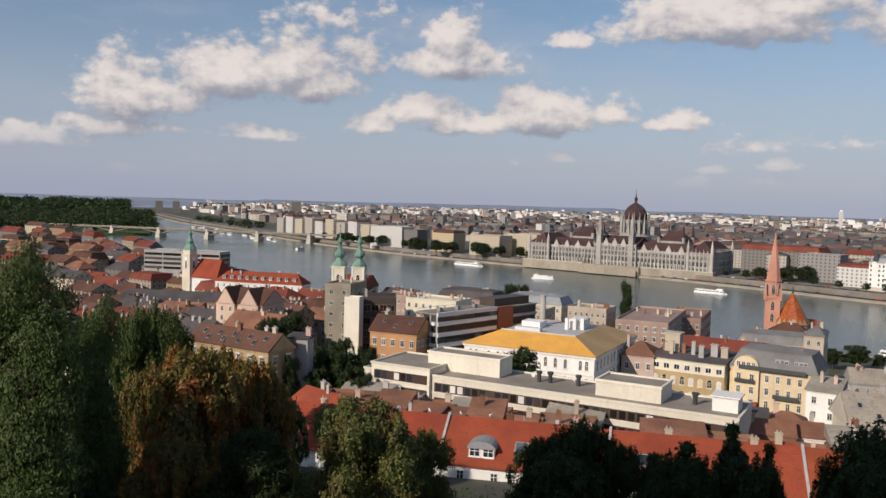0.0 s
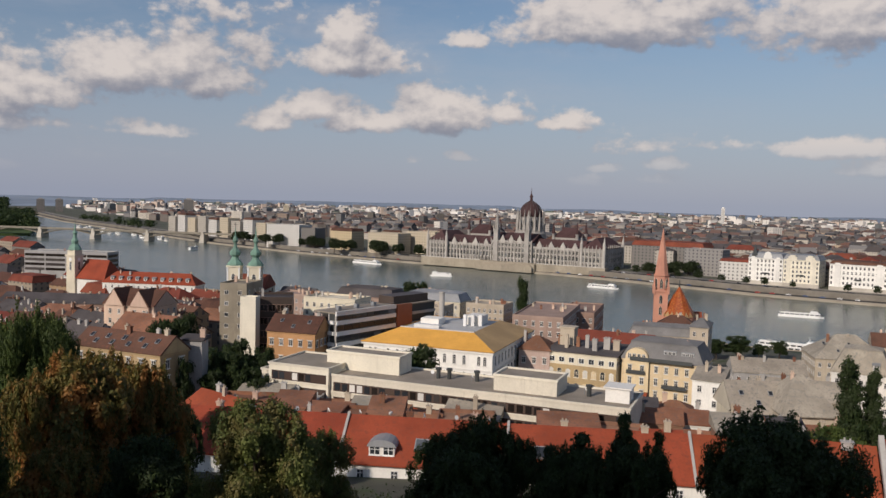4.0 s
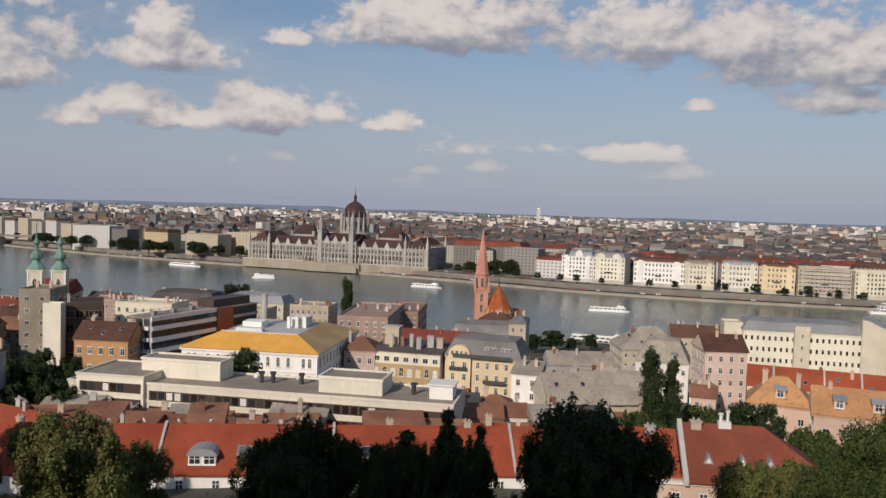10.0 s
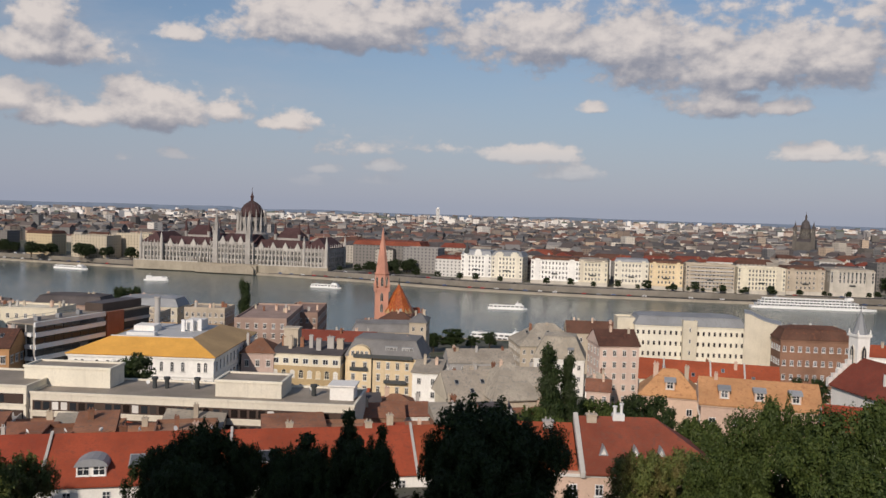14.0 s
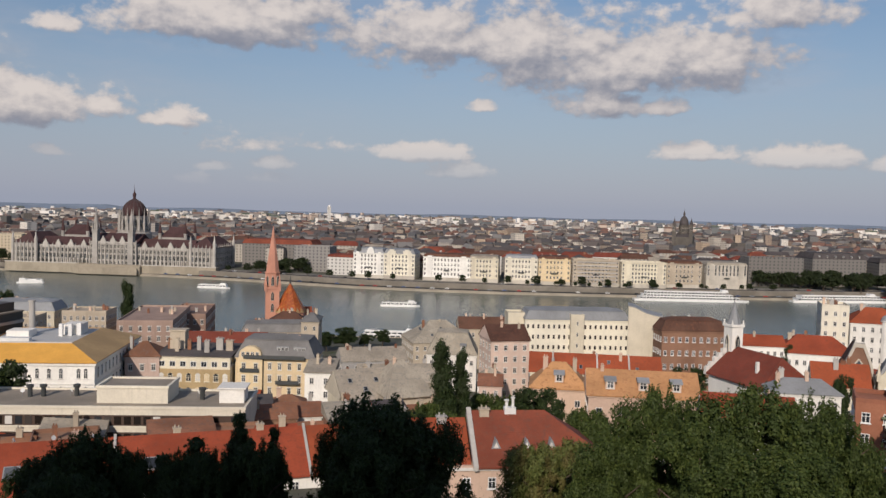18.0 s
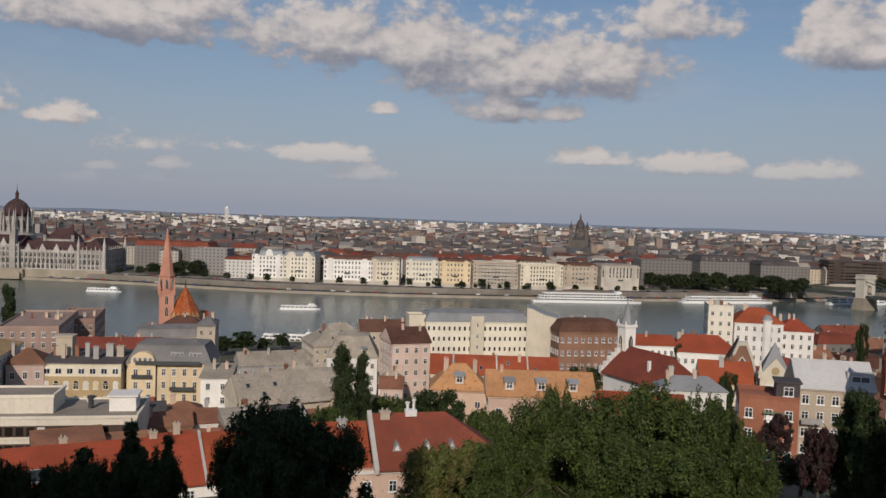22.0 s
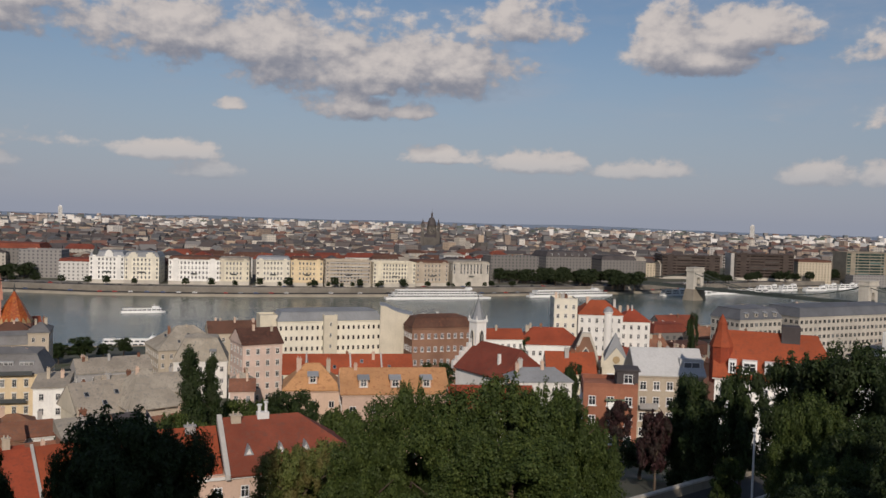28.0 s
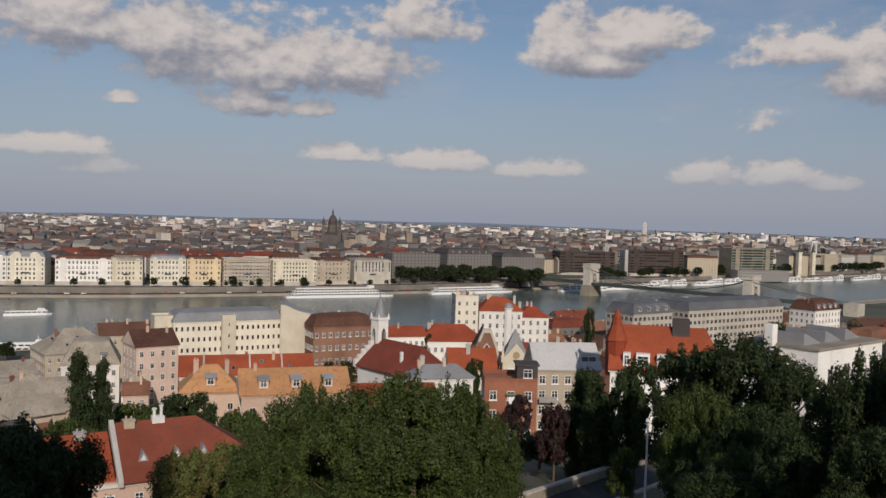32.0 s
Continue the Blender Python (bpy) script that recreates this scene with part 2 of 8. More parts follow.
def mk_leaf(name, a, b, c=None):
    m = bpy.data.materials.new(name)
    m.use_nodes = True
    nt = m.node_tree
    bs = nt.nodes["Principled BSDF"]
    isl = nt.nodes.new("ShaderNodeNewGeometry").outputs["Random Per Island"]
    co = nt.nodes.new("ShaderNodeTexCoord").outputs["Object"]
    n = nnoise(nt, co, 0.45, 3.0)
    col = nmix(nt, isl, a, b)
    col = nmix(nt, nramp(nt, n, 0.45, 0.62), col, c if c else tuple(0.7 * v for v in a))
    link(nt, col, bs.inputs["Base Color"])
    bs.inputs["Roughness"].default_value = 0.6
    bs.inputs["Specular IOR Level"].default_value = 0.25
    tr = nt.nodes.new("ShaderNodeBsdfTranslucent")
    link(nt, col, tr.inputs[0])
    mx = nt.nodes.new("ShaderNodeMixShader")
    mx.inputs[0].default_value = 0.28
    link(nt, bs.outputs[0], mx.inputs[1])
    link(nt, tr.outputs[0], mx.inputs[2])
    link(nt, mx.outputs[0], nt.nodes["Material Output"].inputs[0])
    return m


def mk_city(name, walls, tone):
    """Far house walls: every island its own plaster, with dark windows in rows."""
    m = bpy.data.materials.new(name)
    m.use_nodes = True
    nt = m.node_tree
    bs = nt.nodes["Principled BSDF"]
    geo = nt.nodes.new("ShaderNodeNewGeometry")
    cr = nt.nodes.new("ShaderNodeValToRGB")
    cr.color_ramp.interpolation = "CONSTANT"
    while len(cr.color_ramp.elements) < len(walls):
        cr.color_ramp.elements.new(0.5)
    for i, (e, c) in enumerate(zip(cr.color_ramp.elements, walls)):
        e.position, e.color = i / len(walls), (*c, 1)
    link(nt, geo.outputs["Random Per Island"], cr.inputs[0])
    link(nt, cr.outputs[0], bs.inputs["Base Color"])
    if tone:
        co = nt.nodes.new("ShaderNodeTexCoord").outputs["Object"]
        sep = nt.nodes.new("ShaderNodeSeparateXYZ")
        link(nt, co, sep.inputs[0])
        fz = nmath(nt, "FRACT", nmath(nt, "DIVIDE", sep.outputs[2], 3.6))
        fx = nmath(nt, "FRACT", nmath(nt, "DIVIDE", nmath(nt, "SUBTRACT", sep.outputs[0], sep.outputs[1]), 4.4))
        wz = nmath(nt, "MULTIPLY", nmath(nt, "GREATER_THAN", fz, 0.3), nmath(nt, "LESS_THAN", fz, 0.8))
        wx = nmath(nt, "MULTIPLY", nmath(nt, "GREATER_THAN", fx, 0.3), nmath(nt, "LESS_THAN", fx, 0.68))
        link(nt, nmix(nt, nmath(nt, "MULTIPLY", nmath(nt, "MULTIPLY", wz, wx), tone), cr.outputs[0], (0.05, 0.055, 0.06)), bs.inputs["Base Color"])
    bs.inputs["Roughness"].default_value = 0.8
    return m


WHITE = mk("white_plaster", (0.80, 0.78, 0.73), var=0.08, streak=0.18)
CREAM = mk("cream_plaster", (0.66, 0.60, 0.47), var=0.10, streak=0.2)
IVORY = mk("ivory_render", (0.74, 0.69, 0.57), var=0.08, streak=0.2)
# parliament stone: weathering, plus cloud shade put in as a darker base
GREYSTONE = mk("weathered_limestone_cloud_shaded", (0.345, 0.325, 0.30), var=0.22, big=0.06, fine=0.8, streak=0.5)
CARVED = mk("carved_limestone", (0.47, 0.445, 0.405), var=0.16, big=0.08, fine=0.8, streak=0.45)
BLUESLATE = mk("blue_grey_slate", (0.205, 0.20, 0.195), var=0.2, courses=1.0, bump=0.4, streak=0.35)
BRIDGESTEEL = mk("weathered_bridge_steel", (0.25, 0.225, 0.18), rough=0.7, var=0.2)
DARKSTONE = mk("dark_brown_stone", (0.12, 0.108, 0.095), var=0.25, big=0.06, fine=0.8)
YELLOW = mk("yellow_plaster", (0.68, 0.545, 0.35), var=0.10, streak=0.2)
OCHRE = mk("ochre_plaster", (0.42, 0.31, 0.17), var=0.14, streak=0.3)
ORANGE = mk("orange_plaster", (0.52, 0.30, 0.14), var=0.12, streak=0.2)
PINK = mk("pink_plaster", (0.58, 0.44, 0.37), var=0.10, streak=0.25)
PEACH = mk("peach_plaster", (0.60, 0.44, 0.34), var=0.08, streak=0.15)
GREYW = mk("grey_plaster", (0.38, 0.37, 0.36), var=0.14, streak=0.3)
BEIGE = mk("beige_plaster", (0.47, 0.40, 0.31), var=0.12, streak=0.3)
BRICK = mk("brown_brick", (0.30, 0.17, 0.11), var=0.18, courses=3.0, bump=0.35)
REDBRICK = mk("red_brick", (0.36, 0.15, 0.09), var=0.18, courses=3.0, bump=0.35)
SPIRE = mk("pink_brick", (0.55, 0.27, 0.19), var=0.12, courses=2.0)
CONCRETE = mk("concrete", (0.45, 0.43, 0.40), var=0.14)
STONE = mk("limestone", (0.40, 0.38, 0.35), var=0.2, big=0.06, fine=0.8, streak=0.5)
PALESTONE = mk("pale_stone", (0.52, 0.48, 0.41), var=0.14, big=0.08, fine=0.8, streak=0.4)
QUAYWALL = mk("dark_quay_wall_stone", (0.20, 0.18, 0.15), var=0.25, big=0.05, fine=0.5, courses=0.8, streak=0.6)
QUAY = mk("quay_stone", (0.31, 0.27, 0.21), var=0.2, big=0.05, fine=0.5, courses=0.8, streak=0.5)
RED = mk("red_tiles", (0.30, 0.064, 0.028), var=0.20, courses=1.3, bump=0.5, streak=0.35, tint=(0.24, 0.060, 0.032), dirt=(0.10, 0.05, 0.04), rnd=0.06)
DARKRED = mk("dark_red_tiles", (0.20, 0.050, 0.030), var=0.22, courses=1.3, bump=0.5, tint=(0.15, 0.055, 0.04))
BROWN = mk("brown_tiles", (0.105, 0.052, 0.036), var=0.25, courses=1.3, bump=0.5, tint=(0.16, 0.065, 0.04), rnd=0.18)
RUST = mk("weathered_tiles", (0.25, 0.115, 0.068), var=0.3, courses=1.3, bump=0.5, tint=(0.17, 0.11, 0.085), streak=0.4)
AMBER = mk("orange_tiles", (0.47, 0.245, 0.115), var=0.18, courses=1.3, bump=0.4, tint=(0.34, 0.16, 0.075))
TAN = mk("tan_tiles", (0.43, 0.285, 0.145), var=0.12, courses=1.3, bump=0.4)
DRAB = mk("drab_render", (0.27, 0.235, 0.18), var=0.16, streak=0.35)
MAUVE = mk("pink_brown_plaster", (0.37, 0.265, 0.215), var=0.14, streak=0.35)
BROWNSTONE = mk("brown_plaster", (0.30, 0.20, 0.155), var=0.16, streak=0.35)
GOLDEN = mk("yellow_tiles", (0.66, 0.335, 0.07), var=0.10, courses=1.3, bump=0.4, streak=0.1)
SLATE = mk("grey_slate", (0.35, 0.31, 0.25), var=0.22, courses=1.0, bump=0.4, tint=(0.24, 0.225, 0.20), streak=0.45)
DARKSLATE = mk("dark_slate", (0.085, 0.075, 0.075), var=0.25, courses=1.0, bump=0.4)
LEAD = mk("lead_sheet", (0.13, 0.135, 0.145), rough=0.6, var=0.18, streak=0.3)
MAROON = mk("maroon_slate", (0.070, 0.036, 0.036), var=0.2, courses=0.6, bump=0.3)
ZINC = mk("zinc_sheet", (0.26, 0.27, 0.28), rough=0.55, var=0.14, streak=0.3)
WHITEMETAL = mk("pale_sheet", (0.50, 0.50, 0.49), rough=0.6, var=0.08, streak=0.2)
GRAVEL = mk("gravel_roof", (0.30, 0.26, 0.21), var=0.2, fine=4.0, streak=0.0)
MOSS = mk("green_roof_felt", (0.15, 0.19, 0.12), var=0.25, streak=0.2)
COPPER = mk("green_copper", (0.165, 0.285, 0.225), rough=0.6, var=0.25, streak=0.4, dirt=(0.06, 0.10, 0.08))
DARKCOPPER = mk("dark_copper", (0.07, 0.085, 0.07), rough=0.6, var=0.25)
GLAZED = mk("glazed_orange_tiles", (0.33, 0.075, 0.02), rough=0.4, var=0.3, big=0.5, courses=1.0, bump=0.4, tint=(0.52, 0.20, 0.035))
BRONZE = mk("bronze_cladding", (0.065, 0.048, 0.040), rough=0.5, var=0.2)
IRON = mk("dark_iron", (0.06, 0.065, 0.065), rough=0.6, var=0.2)
GREENIRON = mk("bridge_iron", (0.075, 0.09, 0.082), rough=0.6, var=0.2)
PAINT = mk("white_paint", (0.78, 0.78, 0.76), rough=0.45, var=0.04, streak=0.08)
FRAME = mk("window_paint", (0.66, 0.64, 0.60), rough=0.5, var=0.05, streak=0.05)
DARKFRAME = mk("brown_frame", (0.07, 0.045, 0.035), rough=0.5, var=0.1)
ASPHALT = mk("asphalt", (0.055, 0.054, 0.052), var=0.2, fine=4.0, streak=0.0)
PAVING = mk("pavement", (0.26, 0.24, 0.21), var=0.18, streak=0.0)
SOIL = mk("town_ground", (0.10, 0.10, 0.075), var=0.3, big=0.02, fine=0.3, streak=0.0, tint=(0.06, 0.085, 0.035))
GRASS = mk("grass", (0.07, 0.11, 0.03), var=0.3, big=0.2, fine=1.5, streak=0.0)
BARK = mk("bark", (0.10, 0.075, 0.055), var=0.3, bump=0.6)
GLASS = mk_glass("window_glass", (0.028, 0.032, 0.038))
DARKGLASS = mk_glass("tinted_glass", (0.02, 0.016, 0.014), 0.05)
GREENGLASS = mk_glass("green_glass", (0.025, 0.05, 0.045), 0.15)
WATER = mk_water()
# dark green leaves; part of the slope trees' shade is put into the colour
LEAF_DARK = mk_leaf("dark_leaves", (0.021, 0.040, 0.013), (0.052, 0.076, 0.022), (0.032, 0.046, 0.017))
LEAF_MID = mk_leaf("green_leaves", (0.036, 0.064, 0.015), (0.105, 0.135, 0.034), (0.050, 0.074, 0.020))
LEAF_POPLAR = mk_leaf("poplar_leaves", (0.046, 0.080, 0.021), (0.115, 0.15, 0.042), (0.06, 0.09, 0.027))
LEAF_LIGHT = mk_leaf("pale_leaves", (0.090, 0.120, 0.032), (0.17, 0.19, 0.055), (0.15, 0.13, 0.045))
LEAF_RUSTY = mk_leaf("rusty_leaves", (0.080, 0.095, 0.025), (0.21, 0.155, 0.042), (0.33, 0.145, 0.040))
# far-bank trees, with cloud shade put in as a darker green
LEAF_FAR = mk_leaf("far_dark_leaves", (0.020, 0.034, 0.013), (0.048, 0.064, 0.024), (0.032, 0.044, 0.018))
LEAF_PURPLE = mk_leaf("purple_leaves", (0.035, 0.018, 0.02), (0.07, 0.03, 0.03), (0.04, 0.03, 0.025))
CITY_WALL = mk_city("far_walls", [(0.50, 0.45, 0.38), (0.34, 0.28, 0.22), (0.66, 0.62, 0.56), (0.20, 0.17, 0.15), (0.48, 0.37, 0.27), (0.17, 0.165, 0.16), (0.60, 0.55, 0.47), (0.30, 0.23, 0.18)], 0.7)
# cloud shade over the inner city is painted in as darker walls and roofs
CITY_CLOUD_SHADED = mk_city("far_cloud_shaded_walls", [(0.20, 0.18, 0.16), (0.13, 0.115, 0.10), (0.34, 0.31, 0.28), (0.10, 0.095, 0.09), (0.24, 0.20, 0.165), (0.15, 0.14, 0.135)], 0.7)
CITY_ROOF = mk_city("far_roofs", [(0.085, 0.07, 0.065), (0.14, 0.085, 0.07), (0.09, 0.09, 0.095), (0.12, 0.10, 0.09), (0.19, 0.10, 0.075), (0.075, 0.07, 0.07), (0.20, 0.19, 0.18)], 0)
# haze over the far suburbs is painted in as paler walls and roofs
CITY_FAR = mk_city("hazy_blocks", [(0.74, 0.70, 0.64), (0.50, 0.44, 0.38), (0.24, 0.22, 0.21), (0.78, 0.75, 0.71), (0.20, 0.19, 0.19), (0.56, 0.45, 0.37), (0.66, 0.62, 0.57), (0.16, 0.17, 0.17)], 0)
FAR_ROOF = mk_city("hazy_roofs", [(0.15, 0.12, 0.115), (0.20, 0.13, 0.10), (0.11, 0.115, 0.12), (0.24, 0.21, 0.19), (0.10, 0.12, 0.085)], 0)


# ---- mesh building ----
class Geo:
    """A mesh in the making."""

    def __init__(self):
        self.v, self.f, self.m = [], [], []

    def add(self, vs, fs, mi=0):
        o = len(self.v)
        self.v.extend(vs)
        self.f.extend([tuple(i + o for i in f) for f in fs])
        self.m.extend([mi] * len(fs))
        return self

    def box(self, x0, x1, y0, y1, z0, z1, mi=0):
        return self.add([(x0, y0, z0), (x1, y0, z0), (x1, y1, z0), (x0, y1, z0), (x0, y0, z1), (x1, y0, z1), (x1, y1, z1), (x0, y1, z1)],
                        [(0, 3, 2, 1), (4, 5, 6, 7), (0, 1, 5, 4), (1, 2, 6, 5), (2, 3, 7, 6), (3, 0, 4, 7)], mi)

    def taper(self, x, y, z0, z1, a0, b0, a1, b1, mi=0):
        """A box whose half sizes go from a0, b0 to a1, b1."""
        return self.add([(x - a0, y - b0, z0), (x + a0, y - b0, z0), (x + a0, y + b0, z0), (x - a0, y + b0, z0), (x - a1, y - b1, z1), (x + a1, y - b1, z1), (x + a1, y + b1, z1), (x - a1, y + b1, z1)],
                        [(0, 3, 2, 1), (4, 5, 6, 7), (0, 1, 5, 4), (1, 2, 6, 5), (2, 3, 7, 6), (3, 0, 4, 7)], mi)

    def lathe(self, x, y, prof, n=12, mi=0, turn=0.0):
        """A turned body: prof is a row of (radius, z) from below."""
        vs, fs = [], []
        for r, z in prof:
            vs += [(x + r * math.cos(turn + 2 * math.pi * i / n), y + r * math.sin(turn + 2 * math.pi * i / n), z) for i in range(n)]
        for k in range(len(prof) - 1):
            fs += [(k * n + i, k * n + (i + 1) % n, (k + 1) * n + (i + 1) % n, (k + 1) * n + i) for i in range(n)]
        fs.append(tuple(range(n - 1, -1, -1)))
        fs.append(tuple((len(prof) - 1) * n + i for i in range(n)))
        return self.add(vs, fs, mi)

    def tube(self, a, b, ra, rb, n=6, mi=0):
        a, b = Vector(a), Vector(b)
        q = (b - a).to_track_quat("Z", "Y")
        vs = [tuple(a + q @ Vector((ra * math.cos(2 * math.pi * i / n), ra * math.sin(2 * math.pi * i / n), 0))) for i in range(n)]
        vs += [tuple(b + q @ Vector((rb * math.cos(2 * math.pi * i / n), rb * math.sin(2 * math.pi * i / n), 0))) for i in range(n)]
        fs = [(i, (i + 1) % n, n + (i + 1) % n, n + i) for i in range(n)] + [tuple(range(n - 1, -1, -1)), tuple(range(n, 2 * n))]
        return self.add(vs, fs, mi)

    def gable(self, x0, x1, y0, y1, z0, z1, hip0=0.0, hip1=0.0, mi=0, th=0.25):
        """A pitched roof with its ridge along x; hip0 and hip1 draw the ridge in at the ends."""
        ym = (y0 + y1) / 2
        vs = [(x0, y0, z0), (x1, y0, z0), (x1, y1, z0), (x0, y1, z0), (x0 + hip0, ym, z1), (x1 - hip1, ym, z1)]
        vs += [(x0, y0, z0 - th), (x1, y0, z0 - th), (x1, y1, z0 - th), (x0, y1, z0 - th)]
        return self.add(vs, [(0, 1, 5, 4), (2, 3, 4, 5), (1, 2, 5), (3, 0, 4), (6, 7, 1, 0), (7, 8, 2, 1), (8, 9, 3, 2), (9, 6, 0, 3), (9, 8, 7, 6)], mi)

    def prism(self, pts, z0, z1, mi=0):
        n = len(pts)
        return self.add([(x, y, z0) for x, y in pts] + [(x, y, z1) for x, y in pts],
                        [(i, (i + 1) % n, n + (i + 1) % n, n + i) for i in range(n)] + [tuple(range(n - 1, -1, -1)), tuple(range(n, 2 * n))], mi)

    def extrude_y(self, pts, y0, y1, mi=0):
        """A flat outline in x, z pulled along y."""
        n = len(pts)
        return self.add([(x, y0, z) for x, z in pts] + [(x, y1, z) for x, z in pts],
                        [((i + 1) % n, i, n + i, n + (i + 1) % n) for i in range(n)] + [tuple(range(n)), tuple(range(2 * n - 1, n - 1, -1))], mi)

    def mesh(self, name, mats, smooth=False):
        me = bpy.data.meshes.new(name)
        me.from_pydata(self.v, [], self.f)
        for m in mats:
            me.materials.append(m)
        if len(mats) > 1:
            me.polygons.foreach_set("material_index", self.m)
        if smooth:
            me.polygons.foreach_set("use_smooth", [True] * len(me.polygons))
        me.update()
        return me


def mats_of(m):
    return m if isinstance(m, (list, tuple)) else [m]


def part(name, g, mats, parent, label="", smooth=False, at=None):
    ob = new(name, g if isinstance(g, bpy.types.Mesh) else g.mesh(name, mats_of(mats), smooth))
    ob.parent = parent
    if at is not None:
        ob.matrix_basis = at
    if label:
        ob["label"] = label
    return ob


def thing(name, label, category, m=None, group="", kind=""):
    ob = new(name)
    ob.empty_display_size = 1.0
    if m is not None:
        ob.matrix_basis = m
    return tagged(ob, label, category, group, kind)


def solid(name, g, mats, label, category, m=None, group="", kind="", smooth=False):
    ob = new(name, g.mesh(name, mats_of(mats), smooth))
    if m is not None:
        ob.matrix_basis = m
    return tagged(ob, label, category, group, kind)


WINDOWS = {}


def grid_frame(g, xs, zs, openings, y0, y1):
    """One connected frame: a sheet of cells, some left open, with thickness."""
    nx, nz = len(xs), len(zs)
    vs = [(x, y, z) for y in (y0, y1) for z in zs for x in xs]
    idx = lambda i, j, k: k * nx * nz + j * nx + i
    solid_cell = lambda i, j: 0 <= i < nx - 1 and 0 <= j < nz - 1 and (i, j) not in openings
    fs = []
    for i in range(nx - 1):
        for j in range(nz - 1):
            if not solid_cell(i, j):
                continue
            fs.append((idx(i, j, 0), idx(i + 1, j, 0), idx(i + 1, j + 1, 0), idx(i, j + 1, 0)))
            fs.append((idx(i, j, 1), idx(i, j + 1, 1), idx(i + 1, j + 1, 1), idx(i + 1, j, 1)))
            for di, dj, p, q in ((-1, 0, (i, j + 1), (i, j)), (1, 0, (i + 1, j), (i + 1, j + 1)), (0, -1, (i, j), (i + 1, j)), (0, 1, (i + 1, j + 1), (i, j + 1))):
                if not solid_cell(i + di, j + dj):
                    fs.append((idx(*p, 0), idx(*p, 1), idx(*q, 1), idx(*q, 0)))
    return g.add(vs, fs)


def window_meshes(w, h, style, fm, gm):
    key = (round(w, 2), round(h, 2), style, fm.name, gm.name)
    if key not in WINDOWS:
        f, p = Geo(), Geo()
        t = 0.11
        xs = [-w / 2, -w / 2 + t, -0.05, 0.05, w / 2 - t, w / 2]
        if style == "plain":
            grid_frame(f, xs, [0, t, h - t, h], {(1, 1), (3, 1)}, -0.10, 0.05)
        else:
            grid_frame(f, xs, [0, t, h * 0.62, h * 0.62 + 0.08, h - t, h], {(1, 1), (3, 1), (1, 3), (3, 3)}, -0.10, 0.05)
            f.box(-w / 2 - 0.15, w / 2 + 0.15, -0.24, 0.0, -0.16, 0.0)
        if style == "hood":
            f.box(-w / 2 - 0.2, w / 2 + 0.2, -0.28, 0.0, h + 0.02, h + 0.24)
        if style == "arch":
            n = 8
            pts = [(w / 2 * math.cos(math.pi * i / n), h + w / 2 * math.sin(math.pi * i / n)) for i in range(n + 1)]
            f.extrude_y([(a * 1.12, b) for a, b in pts], -0.07, 0.0)
            p.extrude_y([(a * 0.9, b) for a, b in pts], -0.085, -0.072)
        p.box(-w / 2 + t * 0.5, w / 2 - t * 0.5, -0.05, -0.03, t * 0.5, h - t * 0.5)
        WINDOWS[key] = (f.mesh("window_frame", [fm]), p.mesh("pane", [gm]))
        far = Geo()
        far.v, far.f, far.m = f.v + p.v, f.f + [tuple(i + len(f.v) for i in q) for q in p.f], [0] * len(f.f) + [1] * len(p.f)
        WINDOWS[(*key, "far")] = far.mesh("window", [fm, gm])
    return WINDOWS[key]


def add_window(parent, m, w, h, style="sill", fm=None, gm=None, panes=True):
    fm, gm = fm or FRAME, gm or GLASS
    f, p = window_meshes(w, h, style, fm, gm)
    if not panes:
        return part("window", WINDOWS[(round(w, 2), round(h, 2), style, fm.name, gm.name, "far")], None, parent, at=m)
    ob = part("window", f, None, parent, at=m)
    part("pane", p, None, ob)
    return ob


def chimney(parent, x, y, z, s=1.0, h=2.2):
    s, h = s * 0.82, h * 0.78
    g = Geo().box(-0.5 * s, 0.5 * s, -0.35 * s, 0.35 * s, -1.5, h).box(-0.6 * s, 0.6 * s, -0.45 * s, 0.45 * s, h, h + 0.2)
    g.lathe(-0.25 * s, 0, [(0.14, h + 0.2), (0.12, h + 0.7)], 6).lathe(0.25 * s, 0, [(0.14, h + 0.2), (0.12, h + 0.6)], 6)
    return part("chimney", g, random.choice([PEACH, BEIGE, RUST, CONCRETE]), parent, at=pose(x, y, z))


def ground_z(x, y):
    """Height of the land: the hill falls from the terrace to the river."""
    r = math.hypot(x, y)
    z = float(np.interp(r, [0, 12, 30, 60, 100, 130, 160, 200, 260, 330, 430, 520, 700], [81, 79, 68, 55, 44, 37, 33.5, 28.5, 22, 14.5, 9.5, 7, 6]))
    az = math.degrees(math.atan2(x, y))
    lift = min(1.0, max(0.0, (az - 48) / 14)) * float(np.interp(r, [0, 60, 110, 170, 260, 330], [0, 3, 9, 9, 4, 0]))
    return z + lift


